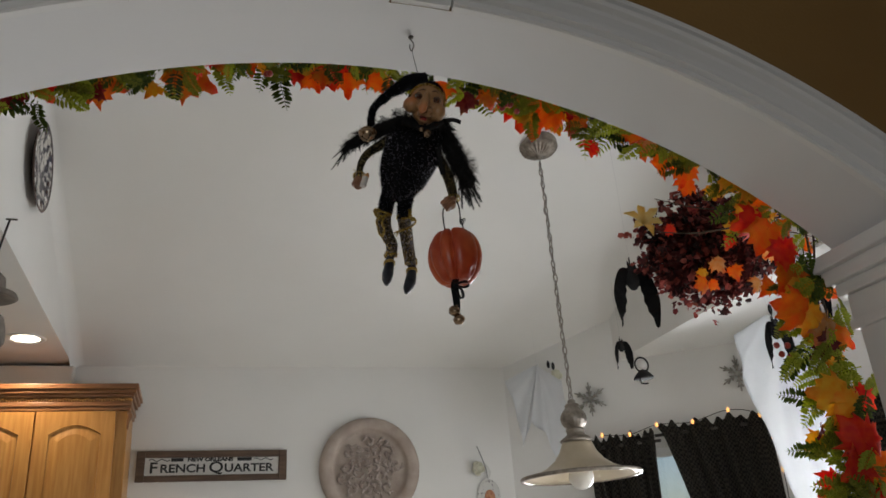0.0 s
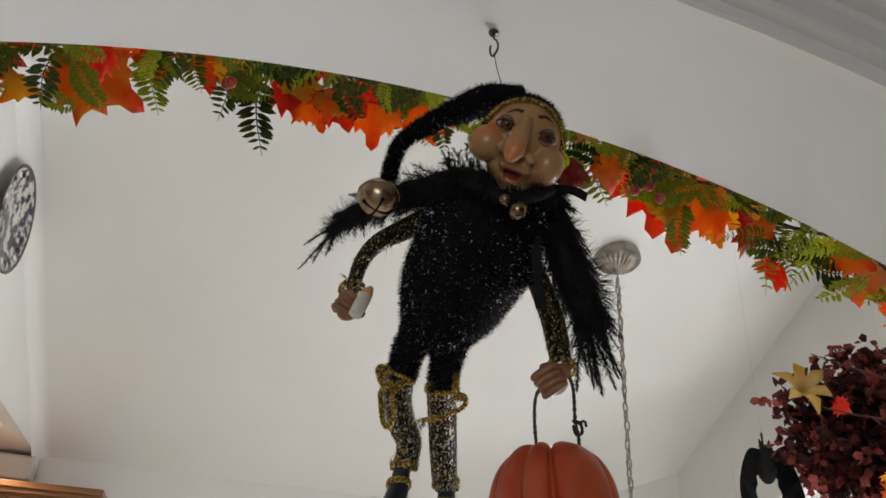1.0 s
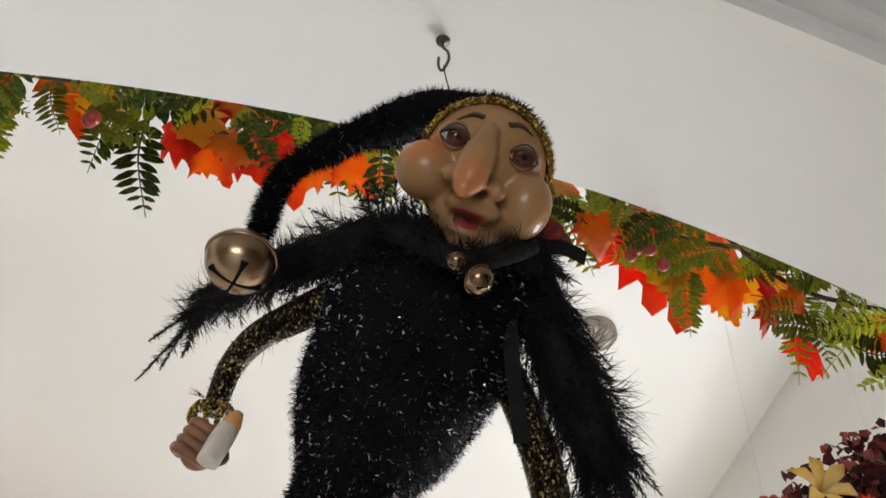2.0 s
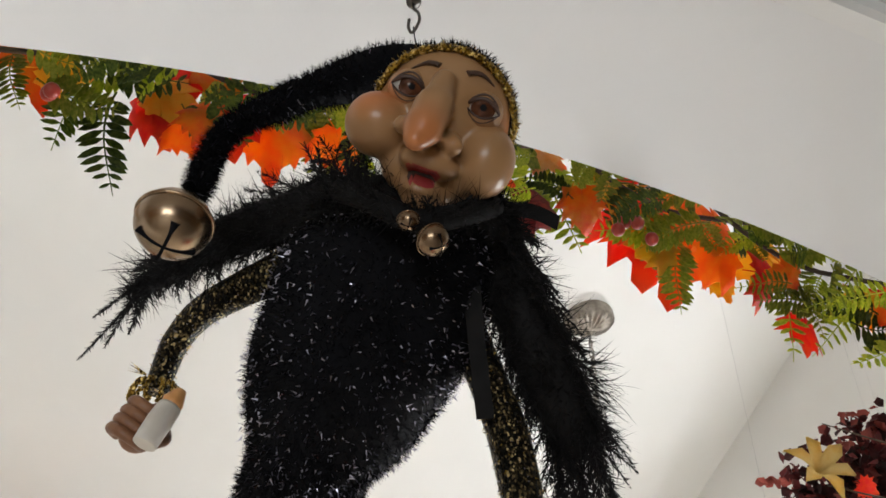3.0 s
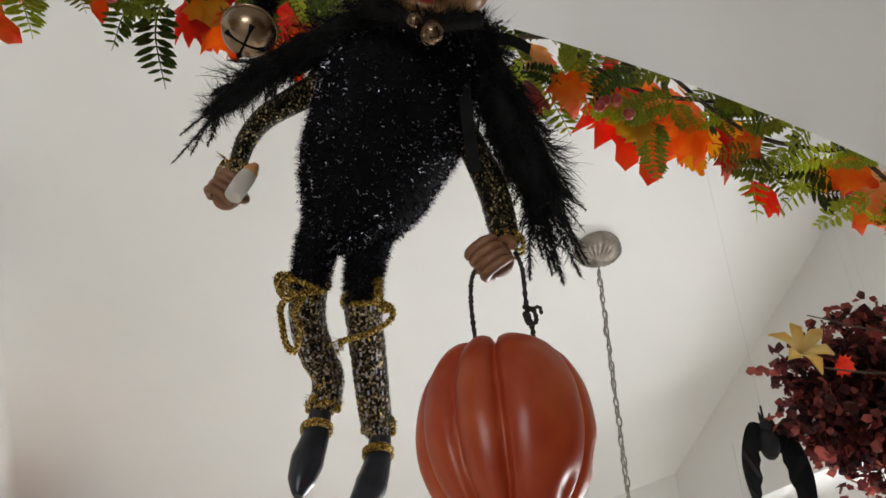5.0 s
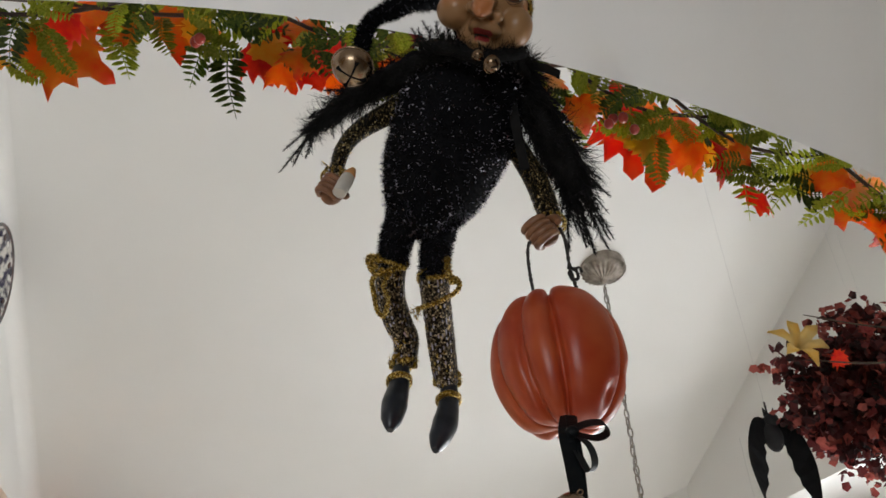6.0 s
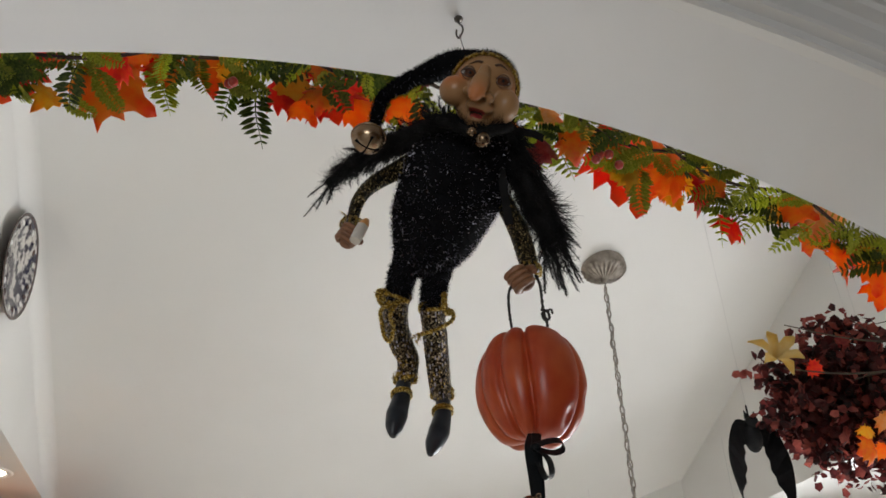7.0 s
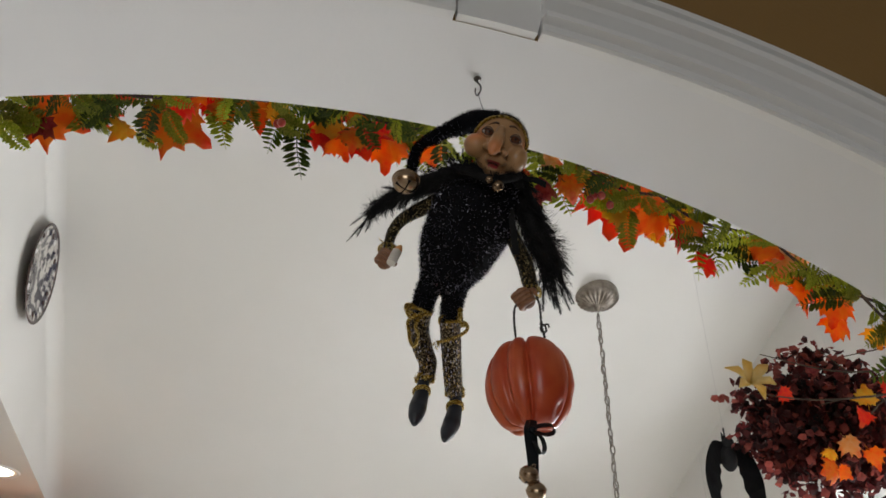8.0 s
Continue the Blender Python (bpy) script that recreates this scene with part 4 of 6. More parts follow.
# ---------------------------------------------------------------- pumpkin that hangs from the doll's hand
M_PUMPKIN = material("orange_painted_resin", (0.44, 0.050, 0.016), 0.34, second=(0.58, 0.115, 0.035), scale=26, bump=0.08, bump_scale=60)
pumpkin = thing("pumpkin_ornament", "orange resin pumpkin with black ribbon hanging on cords", "ornament", (0.036, -0.04, 1.971))
bm = bmesh.new()
GROOVES = [(radians(g), w) for g, w in ((-112, 1.0), (-146, 0.9), (-182, 0.8), (-44, 0.55), (-4, 0.8), (40, 0.9), (84, 0.9), (128, 0.9))]
verts = ball(bm, (0, 0, 0), (1, 1, 1), 0, 160, 80)
for v in verts:
    a, z = math.atan2(v.co.y, v.co.x), v.co.z
    ring_r = math.hypot(v.co.x, v.co.y)
    cut = 0.0
    for g, w in GROOVES:
        gap = (a + 0.10 * z - g + math.pi) % (2 * math.pi) - math.pi
        cut += w * (0.115 * math.exp(-(gap / 0.055) ** 2) + 0.085 * math.exp(-(gap / 0.20) ** 2))
    # a carved notch and a crease low on one side
    for g, h, w, deep in ((radians(-24), -0.22, 0.10, 0.10), (radians(-58), -0.62, 0.13, 0.07), (radians(-75), 0.15, 0.35, 0.02)):
        gap = (a - g + math.pi) % (2 * math.pi) - math.pi
        cut += deep * math.exp(-(gap / w) ** 2 - ((z - h) / w) ** 2)
    fade = min(1.0, ring_r / 0.30)
    r = 1.0 - cut * fade
    shape = ring_r ** 0.80 * (1 - 0.09 * max(0.0, -z))
    dip = 0.13 * math.exp(-(ring_r / 0.34) ** 2)
    tall = math.copysign(abs(z) ** 0.94, z) * (1 - 0.5 * cut * fade) - math.copysign(dip, z)
    v.co = Vector((math.cos(a) * shape * r * 0.0415, math.sin(a) * shape * r * 0.0415, tall * 0.0475)) * (1 + 0.012 * noise.noise(v.co * 2.5))
part("body", bm, M_PUMPKIN, pumpkin, smooth=True)
for pts in ([(-0.0134, -0.022, 0.0788), (-0.020, -0.022, 0.0687), (-0.0205, -0.020, 0.0538), (-0.017, -0.015, 0.035)], [(0.0025, -0.022, 0.0852), (0.0055, -0.022, 0.0758), (0.0079, -0.018, 0.0576), (0.0115, -0.015, 0.046), (0.0091, -0.018, 0.033)]):
    bm = bmesh.new()
    rope(bm, pts, 0.0013, 0, 9, 8)
    part("cord", bm, M_CORD, pumpkin, smooth=True)
bm = bmesh.new()
rope(bm, [(0.005, -0.021, 0.056), (0.0095, -0.022, 0.0545), (0.0110, -0.021, 0.049), (0.0070, -0.021, 0.0475), (0.0052, -0.021, 0.053)], 0.0012, 0, 6, 6)
rope(bm, [(0.008, -0.022, 0.054), (0.0125, -0.022, 0.0565), (0.0135, -0.022, 0.053)], 0.0010, 0, 4, 6)
part("knot", bm, M_CORD, pumpkin, smooth=True)
bm = bmesh.new()


def band(b, pts, width, across, slot=0):
    """A ribbon: a thin strip with thickness along the points."""
    line = glide(pts, 6)
    w = Vector(across).normalized() * width / 2
    th = Vector((0, 0.0006, 0))
    rows = [[b.verts.new(p + q) for q in (-w, w, w + th, -w + th)] for p in line]
    for p, q in zip(rows, rows[1:]):
        for j in range(4):
            b.faces.new((p[j], p[(j + 1) % 4], q[(j + 1) % 4], q[j])).material_index = slot
    b.faces.new(rows[0])
    b.faces.new(rows[-1])


band(bm, [(-0.012, -0.030, -0.046), (-0.0195, -0.042, -0.0606), (-0.0190, -0.044, -0.0791), (-0.0170, -0.044, -0.1046)], 0.0085, (1, 0, 0.1))
band(bm, [(-0.010, -0.030, -0.046), (-0.0150, -0.041, -0.060), (-0.0150, -0.042, -0.076), (-0.0155, -0.042, -0.096)], 0.0075, (1, 0.2, 0.0))
part("ribbon_tail", bm, M_RIBBON, pumpkin)
bm = bmesh.new()
band(bm, [(-0.0165, -0.042, -0.0590), (-0.0088, -0.046, -0.0565), (0.0000, -0.047, -0.0560), (0.0022, -0.045, -0.0605), (-0.0040, -0.043, -0.0630), (-0.0140, -0.042, -0.0610)], 0.0085, (0.1, 0.75, 0.7))
part("ribbon_loop", bm, M_RIBBON, pumpkin)
bm = bmesh.new()
band(bm, [(-0.0160, -0.043, -0.0610), (-0.0096, -0.046, -0.0680), (-0.0075, -0.046, -0.0770), (-0.0110, -0.045, -0.0815), (-0.0155, -0.043, -0.0700)], 0.0085, (0.7, 0.6, 0.3))
part("ribbon_loop", bm, M_RIBBON, pumpkin)
bm = bmesh.new()
ball(bm, (-0.0165, -0.043, -0.0605), (0.0038, 0.003, 0.0034), 0, 12, 8)
part("ribbon_knot", bm, M_RIBBON, pumpkin, smooth=True)
for x, z, tilt in ((-0.0222, -0.1000, 25), (-0.0165, -0.1125, -15)):
    bm = bmesh.new()
    turn = Euler((radians(30), radians(tilt), 0))
    jingle(bm, (x, -0.045, z), 0.0082, 0, turn)
    b_part = part("bell", bm, M_BELL, pumpkin, "small antique bronze jingle bell", smooth=True)
    bm = bmesh.new()
    bell_slit(bm, (x, -0.045, z), 0.0082, 0, turn)
    part("slit", bm, M_RIBBON, b_part, smooth=True)

# ---------------------------------------------------------------- leaves, fronds and the garland
MAPLE = [(0.0, -0.12), (0.15, -0.30), (0.28, -0.20), (0.54, -0.26), (0.52, -0.06), (0.88, 0.10), (0.70, 0.19), (0.82, 0.44), (0.58, 0.38), (0.48, 0.46), (0.48, 0.72), (0.32, 0.64), (0.20, 0.74), (0.17, 0.90)]


def maple_mesh(name, mat, bend, curl, seed):
    """A five-lobed leaf about one unit across, bent along its midrib, with its rim curled and raised veins."""
    r = random.Random(seed)
    half = [(x * 0.8 * r.uniform(0.85, 1.12), y * r.uniform(0.92, 1.08)) for x, y in MAPLE]
    outline = half + [(0.0, 1.0)] + [(-x, y) for x, y in half[:0:-1]]
    b = bmesh.new()
    rim = [b.verts.new((x, y, 0)) for x, y in outline]
    mid = [b.verts.new((x * 0.45, y * 0.45 + 0.08, 0)) for x, y in outline]
    hub = b.verts.new((0, 0.10, 0))
    n = len(rim)
    for k in range(n):
        j = (k + 1) % n
        b.faces.new((rim[k], rim[j], mid[j], mid[k]))
        b.faces.new((mid[k], mid[j], hub))
    bmesh.ops.subdivide_edges(b, edges=list(b.edges), cuts=1, use_grid_fill=True)
    for v in b.verts:
        x, y = v.co.x, v.co.y
        ang, rad = math.atan2(y - 0.1, x), math.hypot(x, y - 0.1)
        vein = 0.03 * abs(math.sin(ang * 2.5)) * min(rad, 0.5)
        v.co.z = -bend * x * x - curl * (y - 0.1) ** 2 - vein * 1.5 + 0.05 * noise.noise(Vector((x * 2.2, y * 2.2, seed)))
    solid = bmesh.ops.solidify(b, geom=list(b.faces), thickness=0.012)
    stem = [Vector((0, 0.10, 0.0)), Vector((0.01, -0.2, -0.03)), Vector((0.04, -0.5, -0.12))]
    tube(b, stem, [0.012, 0.016, 0.014], 5, 0, 2)
    me = bpy.data.meshes.new(name)
    b.to_mesh(me)
    b.free()
    me.materials.append(mat)
    for p in me.polygons:
        p.use_smooth = True
    return me


def fern_mesh(name, mat, pairs, wide, droop, seed):
    """A frond one unit long: a stem and pairs of narrow leaflets that shorten to the tip."""
    r = random.Random(seed)
    b = bmesh.new()
    line = [Vector((0.06 * math.sin(k * 0.4), k / 10, -droop * (k / 10) ** 2)) for k in range(11)]
    tube(b, line, [0.014 - 0.0009 * k for k in range(11)], 5, 0, 1)
    for k in range(pairs):
        t = 0.12 + 0.86 * k / pairs
        p = line[min(int(t * 10), 9)].lerp(line[min(int(t * 10) + 1, 10)], t * 10 - int(t * 10))
        ln = wide * (math.sin(math.pi * min(0.97, 0.18 + t * 0.8)) ** 0.8) * r.uniform(0.85, 1.1)
        for sgn in (-1, 1):
            d = Vector((sgn, 0.42 + r.uniform(-0.12, 0.12), r.uniform(-0.3, 0.1))).normalized()
            w = Vector((-d.y * sgn, abs(d.x), 0.1)).normalized() * ln * 0.17
            q = [p, p + d * ln * 0.35 + w, p + d * ln * 0.75 + w * 0.8, p + d * ln, p + d * ln * 0.75 - w * 0.8, p + d * ln * 0.35 - w]
            q2 = [v + Vector((0, 0, 0.012)) for v in q]
            lo, hi = [b.verts.new(v) for v in q], [b.verts.new(v) for v in q2]
            b.faces.new(lo)
            b.faces.new(hi[::-1])
            for j in range(6):
                b.faces.new((lo[j], lo[(j + 1) % 6], hi[(j + 1) % 6], hi[j]))
    me = bpy.data.meshes.new(name)
    b.to_mesh(me)
    b.free()
    me.materials.append(mat)
    return me


M_ORANGE = leaf_material("orange_silk_leaf", (0.90, 0.34, 0.015), (0.92, 0.22, 0.012), 0.2, (0.85, 0.06, 0.012))
M_RED = leaf_material("red_silk_leaf", (0.88, 0.07, 0.014), (0.82, 0.03, 0.02), 0.2, (0.90, 0.17, 0.03))
M_YELLOW = leaf_material("yellow_silk_leaf", (0.90, 0.60, 0.05), (0.92, 0.48, 0.03), 0.2, (0.90, 0.28, 0.02))
M_WINE = leaf_material("burgundy_silk_leaf", (0.22, 0.02, 0.022), (0.34, 0.05, 0.04), 0.25, (0.30, 0.09, 0.02))
M_PEACH = leaf_material("peach_silk_leaf", (0.90, 0.55, 0.24), (0.90, 0.45, 0.12), 0.2, (0.88, 0.20, 0.05))
M_FERN = leaf_material("green_plastic_fern", (0.30, 0.38, 0.025), (0.52, 0.52, 0.06), 0.4)
M_DEEP = leaf_material("dark_green_fern", (0.07, 0.115, 0.014), (0.16, 0.21, 0.025), 0.4)
M_TWIG = material("brown_twig", (0.055, 0.035, 0.025), 0.8, second=(0.11, 0.075, 0.05), scale=60, bump=0.4, bump_scale=120)
M_BERRY = material("red_berry", (0.30, 0.02, 0.02), 0.3, second=(0.40, 0.05, 0.03), scale=60)

LEAVES = {c: [maple_mesh("maple_leaf", m, bend, curl, sd + k) for k, (bend, curl) in enumerate(((0.45, 0.15), (0.8, 0.35), (-0.5, 0.4)))]
          for c, m, sd in (("orange", M_ORANGE, 10), ("red", M_RED, 20), ("yellow", M_YELLOW, 30), ("wine", M_WINE, 40), ("peach", M_PEACH, 50))}
FERNS = [fern_mesh("fern_frond", M_FERN, 12, 0.30, 0.25, 1), fern_mesh("fern_frond", M_FERN, 9, 0.26, 0.55, 2), fern_mesh("fern_frond", M_DEEP, 11, 0.30, 0.4, 3), fern_mesh("fern_frond", M_DEEP, 8, 0.34, 0.1, 4)]
WORDS = {"orange": "orange silk maple leaf", "red": "bright red silk maple leaf", "yellow": "yellow silk maple leaf", "wine": "dark burgundy silk leaf", "peach": "peach silk maple leaf"}


def placed(name, me, parent, p, way, face, size, label=""):
    """Sets a mesh with its length along way and its front turned to face."""
    y = Vector(way).normalized()
    z = (Vector(face) - y * Vector(face).dot(y)).normalized()
    x = y.cross(z)
    ob = new(name, me)
    ob.matrix_world = Matrix.Translation(p) @ Matrix((x, y, z)).transposed().to_4x4() @ Matrix.Diagonal((size, size, size, 1))
    ob.parent = parent
    if label:
        ob["label"] = label
    return ob


garland = thing("garland", "autumn garland of silk maple leaves and green ferns", "garland")
rng = random.Random(21)
EDGE = AR + 0.028


def along(t):
    """The garland's line: over the arch from left to right, then down the jamb."""
    if t < 1:
        return arch(EDGE, -A1 + 2 * A1 * t, Y1 + 0.035), Vector((math.sin(-A1 + 2 * A1 * t), 0, math.cos(-A1 + 2 * A1 * t)))
    return Vector((AX + SPAN - 0.03, Y1 + 0.035, SPRING - (t - 1) * 1.9)), Vector((1, 0, 0.0))


bm = bmesh.new()
for k in range(2):
    pts = []
    for j in range(46):
        p, out = along(j / 32)
        pts.append(p + Vector((0, 0.03, 0)) + out * (0.045 if j < 32 else 0.02) + out * 0.012 * math.sin(j * 1.3 + k * 3) + Vector((0, 0.015 * math.cos(j * 1.1 + k * 2), 0)))
    tube(bm, pts, 0.0024, 7, 0, 3)
part("vine", bm, M_TWIG, garland, smooth=True)
for j in range(170):
    t = (j + rng.random()) / 170 * 1.30
    p, out = along(t)
    p = p + out * rng.uniform(0.0, 0.06) + Vector((0, rng.uniform(0.0, 0.075), 0))
    if t > 1:
        p.x -= rng.uniform(0, 0.09)
    lift = rng.random()
    way = Vector((rng.uniform(-1, 1), rng.uniform(-0.15, 0.5), 0)) + (-out * rng.uniform(-0.6, 0.4) if t < 1 else Vector((rng.uniform(-0.6, 0.1), 0, rng.uniform(-0.9, 0.4))))
    placed("fern_frond", FERNS[rng.choice((0, 0, 1, 1, 2, 0, 3))], garland, p, way, (rng.uniform(-0.5, 0.4), -1, rng.uniform(-0.8, 0.1)), rng.uniform(0.045, 0.08))
for j in range(64):
    p, out = along(0.02 + 0.97 * (j + rng.random()) / 64)
    p = Vector((p.x, Y1 + rng.uniform(0.006, 0.03), p.z)) + out * rng.uniform(-0.02, 0.012)
    way = Vector((rng.uniform(-1, 1), rng.uniform(0.0, 0.5), 0)) - out * rng.uniform(-0.2, 0.35)
    placed("fern_frond", FERNS[rng.choice((0, 1, 1, 2, 3))], garland, p, way, (rng.uniform(-0.5, 0.4), -1, rng.uniform(-0.8, 0.1)), rng.uniform(0.035, 0.06))
# fronds that hang free: foot, length, way across and down
LONG_FRONDS = [(-0.202, 0.21, 2.47, 0.082, 0.002, -0.099, 2), (0.21, 0.25, 2.532, 0.105, 0.02, -0.103, 0), (0.197, 0.25, 2.541, 0.092, -0.003, -0.092, 0), (0.244, 0.24, 2.53, 0.059, 0.027, -0.052, 1), (0.283, 0.2, 2.459, 0.073, 0.016, -0.071, 0), (0.313, 0.2, 2.422, 0.072, -0.003, -0.072, 0), (0.428, 0.2, 2.402, 0.074, -0.007, -0.074, 1), (0.445, 0.2, 2.394, 0.051, 0.016, -0.048, 1), (0.513, 0.2, 2.386, 0.07, -0.05, -0.049, 1), (-0.01, 0.24, 2.498, 0.05, 0.034, -0.037, 0), (0.016, 0.24, 2.515, 0.044, 0.035, -0.026, 0), (-0.025, 0.25, 2.52, 0.062, 0.027, -0.056, 0), (-0.493, 0.19, 2.421, 0.053, 0.022, -0.048, 0), (-0.311, 0.19, 2.467, 0.056, 0.005, -0.055, 0)]
SHORT_FRONDS = [(-0.279, 0.19, 2.475, 0.056, 0.011, -0.055, 0), (-0.522, 0.18, 2.409, 0.029, 0.021, -0.019, 1), (-0.147, 0.19, 2.453, 0.044, 0.033, -0.029, 2), (-0.418, 0.19, 2.45, 0.035, 0.01, -0.033, 0), (0.386, 0.19, 2.45, 0.044, 0.02, -0.039, 0), (0.59, 0.18, 2.354, 0.032, 0.009, -0.03, 1), (0.614, 0.18, 2.299, 0.034, 0.034, 0.003, 1), (-0.215, 0.21, 2.49, 0.075, -0.03, -0.06, 2), (0.34, 0.2, 2.45, 0.05, 0.03, -0.04, 0), (0.47, 0.2, 2.41, 0.05, -0.02, -0.045, 0), (0.24, 0.21, 2.48, 0.05, -0.02, -0.045, 1)]
TUFT_FRONDS = [(-0.077, 0.235, 2.555, 0.077, 0.004, -0.077, 0), (-0.061, 0.235, 2.557, 0.082, 0.014, -0.081, 0), (-0.042, 0.235, 2.558, 0.089, 0.006, -0.089, 1), (-0.025, 0.235, 2.556, 0.085, 0.012, -0.084, 0), (-0.011, 0.235, 2.548, 0.07, 0.013, -0.068, 0), (-0.091, 0.235, 2.555, 0.075, -0.003, -0.075, 1), (-0.049, 0.235, 2.548, 0.065, 0.022, -0.061, 0), (-0.068, 0.235, 2.543, 0.079, 0.011, -0.078, 2)]
for x, y, z, size, dx, dz, kind in LONG_FRONDS + SHORT_FRONDS + TUFT_FRONDS:
    placed("fern_frond", FERNS[kind], garland, (x, y, z), (dx, rng.uniform(-0.15, 0.15) * size, dz), (-0.25, -1, -0.35), size)
# the large leaves over the arch: colour, stalk, length, way across and down, form
LEFT_LEAVES = [('orange', -0.391, 0.205, 2.433, 0.099, 0.093, -0.033, 1), ('orange', -0.545, 0.2, 2.389, 0.088, 0.088, -0.01, 1), ('red', -0.494, 0.21, 2.439, 0.078, 0.077, 0.013, 1), ('orange', -0.364, 0.22, 2.505, 0.063, 0.008, -0.062, 0), ('red', -0.34, 0.23, 2.488, 0.041, 0.037, -0.018, 0), ('orange', -0.267, 0.21, 2.509, 0.077, 0.003, -0.076, 2), ('red', -0.177, 0.225, 2.484, 0.06, 0.024, -0.055, 1), ('orange', -0.148, 0.225, 2.469, 0.055, 0.026, -0.048, 1), ('red', -0.112, 0.23, 2.493, 0.079, 0.013, -0.078, 0), ('orange', -0.07, 0.235, 2.496, 0.078, 0.003, -0.078, 1), ('orange', -0.128, 0.22, 2.531, 0.06, 0.016, -0.058, 2), ('red', -0.149, 0.22, 2.526, 0.053, -0.02, -0.049, 1)]
RIGHT_LEAVES = [('orange', 0.356, 0.235, 2.491, 0.139, -0.027, -0.136, 1), ('red', 0.314, 0.24, 2.487, 0.11, -0.009, -0.11, 1), ('orange', 0.391, 0.238, 2.489, 0.1, -0.007, -0.1, 1), ('yellow', 0.432, 0.235, 2.461, 0.066, -0.002, -0.066, 1), ('yellow', 0.382, 0.24, 2.412, 0.033, 0.01, -0.032, 0), ('red', 0.549, 0.19, 2.385, 0.053, -0.042, -0.033, 0), ('peach', 0.583, 0.19, 2.386, 0.071, -0.033, -0.063, 1), ('peach', 0.617, 0.2, 2.393, 0.031, 0.002, -0.031, 1), ('yellow', 0.642, 0.19, 2.329, 0.041, 0.019, -0.036, 0), ('orange', 0.65, 0.19, 2.311, 0.068, -0.021, -0.064, 1), ('peach', 0.197, 0.24, 2.532, 0.04, 0.036, -0.018, 1), ('red', 0.289, 0.22, 2.509, 0.033, -0.026, -0.02, 0)]
for colour, x, y, z, size, dx, dz, k in LEFT_LEAVES + RIGHT_LEAVES:
    placed("maple_leaf", LEAVES[colour][k], garland, (x, y, z), (dx, rng.uniform(-0.2, 0.2) * size, dz), (rng.uniform(-0.5, 0.3), -1, rng.uniform(-0.7, 0.1)), size * 0.80, WORDS[colour])
# the leaves at the ends and down the jamb: x, z, way, size, colour, form
END_LEAVES = [(-0.600, 2.322, 0.4, -0.8, 0.050, "red", 2), (-0.650, 2.300, -0.3, -0.9, 0.052, "wine", 0), (-0.690, 2.270, 0.3, -0.9, 0.05, "red", 1)]
JAMB_UPPER = [(0.700, 2.240, 0.7, -0.5, 0.044, "yellow", 0), (0.735, 2.215, 0.8, -0.5, 0.044, "yellow", 1), (0.765, 2.195, 0.3, -0.9, 0.052, "orange", 2), (0.722, 2.172, 0, -1, 0.040, "yellow", 2), (0.752, 2.120, -0.4, -0.8, 0.066, "orange", 0), (0.735, 2.150, -0.8, -0.3, 0.060, "red", 1), (0.785, 2.080, 0.1, -1, 0.056, "red", 0), (0.790, 2.040, -0.3, -0.9, 0.060, "orange", 2), (0.800, 2.010, 0.1, -1, 0.048, "yellow", 0), (0.740, 1.960, -0.8, 0.2, 0.066, "orange", 0), (0.765, 1.945, -0.2, -0.9, 0.056, "yellow", 1), (0.795, 1.925, -0.5, -0.7, 0.060, "peach", 0)]
JAMB_LOWER = [(0.835, 1.915, 0.6, -0.4, 0.060, "orange", 1), (0.790, 1.892, -0.6, -0.7, 0.054, "wine", 2), (0.775, 1.795, -0.75, 0.1, 0.072, "yellow", 0), (0.800, 1.770, -0.4, -0.8, 0.064, "yellow", 1), (0.840, 1.790, 0.5, -0.5, 0.045, "red", 0), (0.798, 1.715, -0.5, 0.6, 0.070, "red", 0), (0.820, 1.700, 0.2, -0.9, 0.066, "red", 1), (0.790, 1.665, -0.7, -0.6, 0.056, "red", 2), (0.845, 1.655, 0.4, -0.8, 0.060, "orange", 0), (0.870, 1.630, 0.7, -0.3, 0.055, "orange", 1), (0.83, 1.59, -0.3, -0.9, 0.06, "red", 0)]
for x, z, dx, dz, size, colour, k in END_LEAVES + JAMB_UPPER + JAMB_LOWER:
    if z < 2.05:
        x += min(0.045, (2.05 - z) * 0.3)
    placed("maple_leaf", LEAVES[colour][k], garland, (x - dx * size * 0.3, 0.122 + rng.uniform(-0.012, 0.016), z - dz * size * 0.3), (dx, rng.uniform(-0.05, 0.25), dz), (rng.uniform(-0.5, 0.2), -1, rng.uniform(-0.6, 0.0)), size, WORDS[colour])
for j in range(64):
    t = 1.28 * ((j + rng.random()) / 64) ** 0.6
    p, out = along(t)
    p = p + out * rng.uniform(0.005, 0.06) + Vector((0, rng.uniform(0.03, 0.09), 0))
    if t > 1:
        p.x -= rng.uniform(-0.02, 0.08)
    colour = rng.choice(("orange", "yellow", "yellow", "orange", "wine", "red"))
    placed("maple_leaf", rng.choice(LEAVES[colour]), garland, p, (rng.uniform(-1, 1), rng.uniform(-0.2, 0.4), rng.uniform(-1, 0.2)), (rng.uniform(-0.6, 0.4), -1, rng.uniform(-0.8, 0.2)), rng.uniform(0.032, 0.05), WORDS[colour])
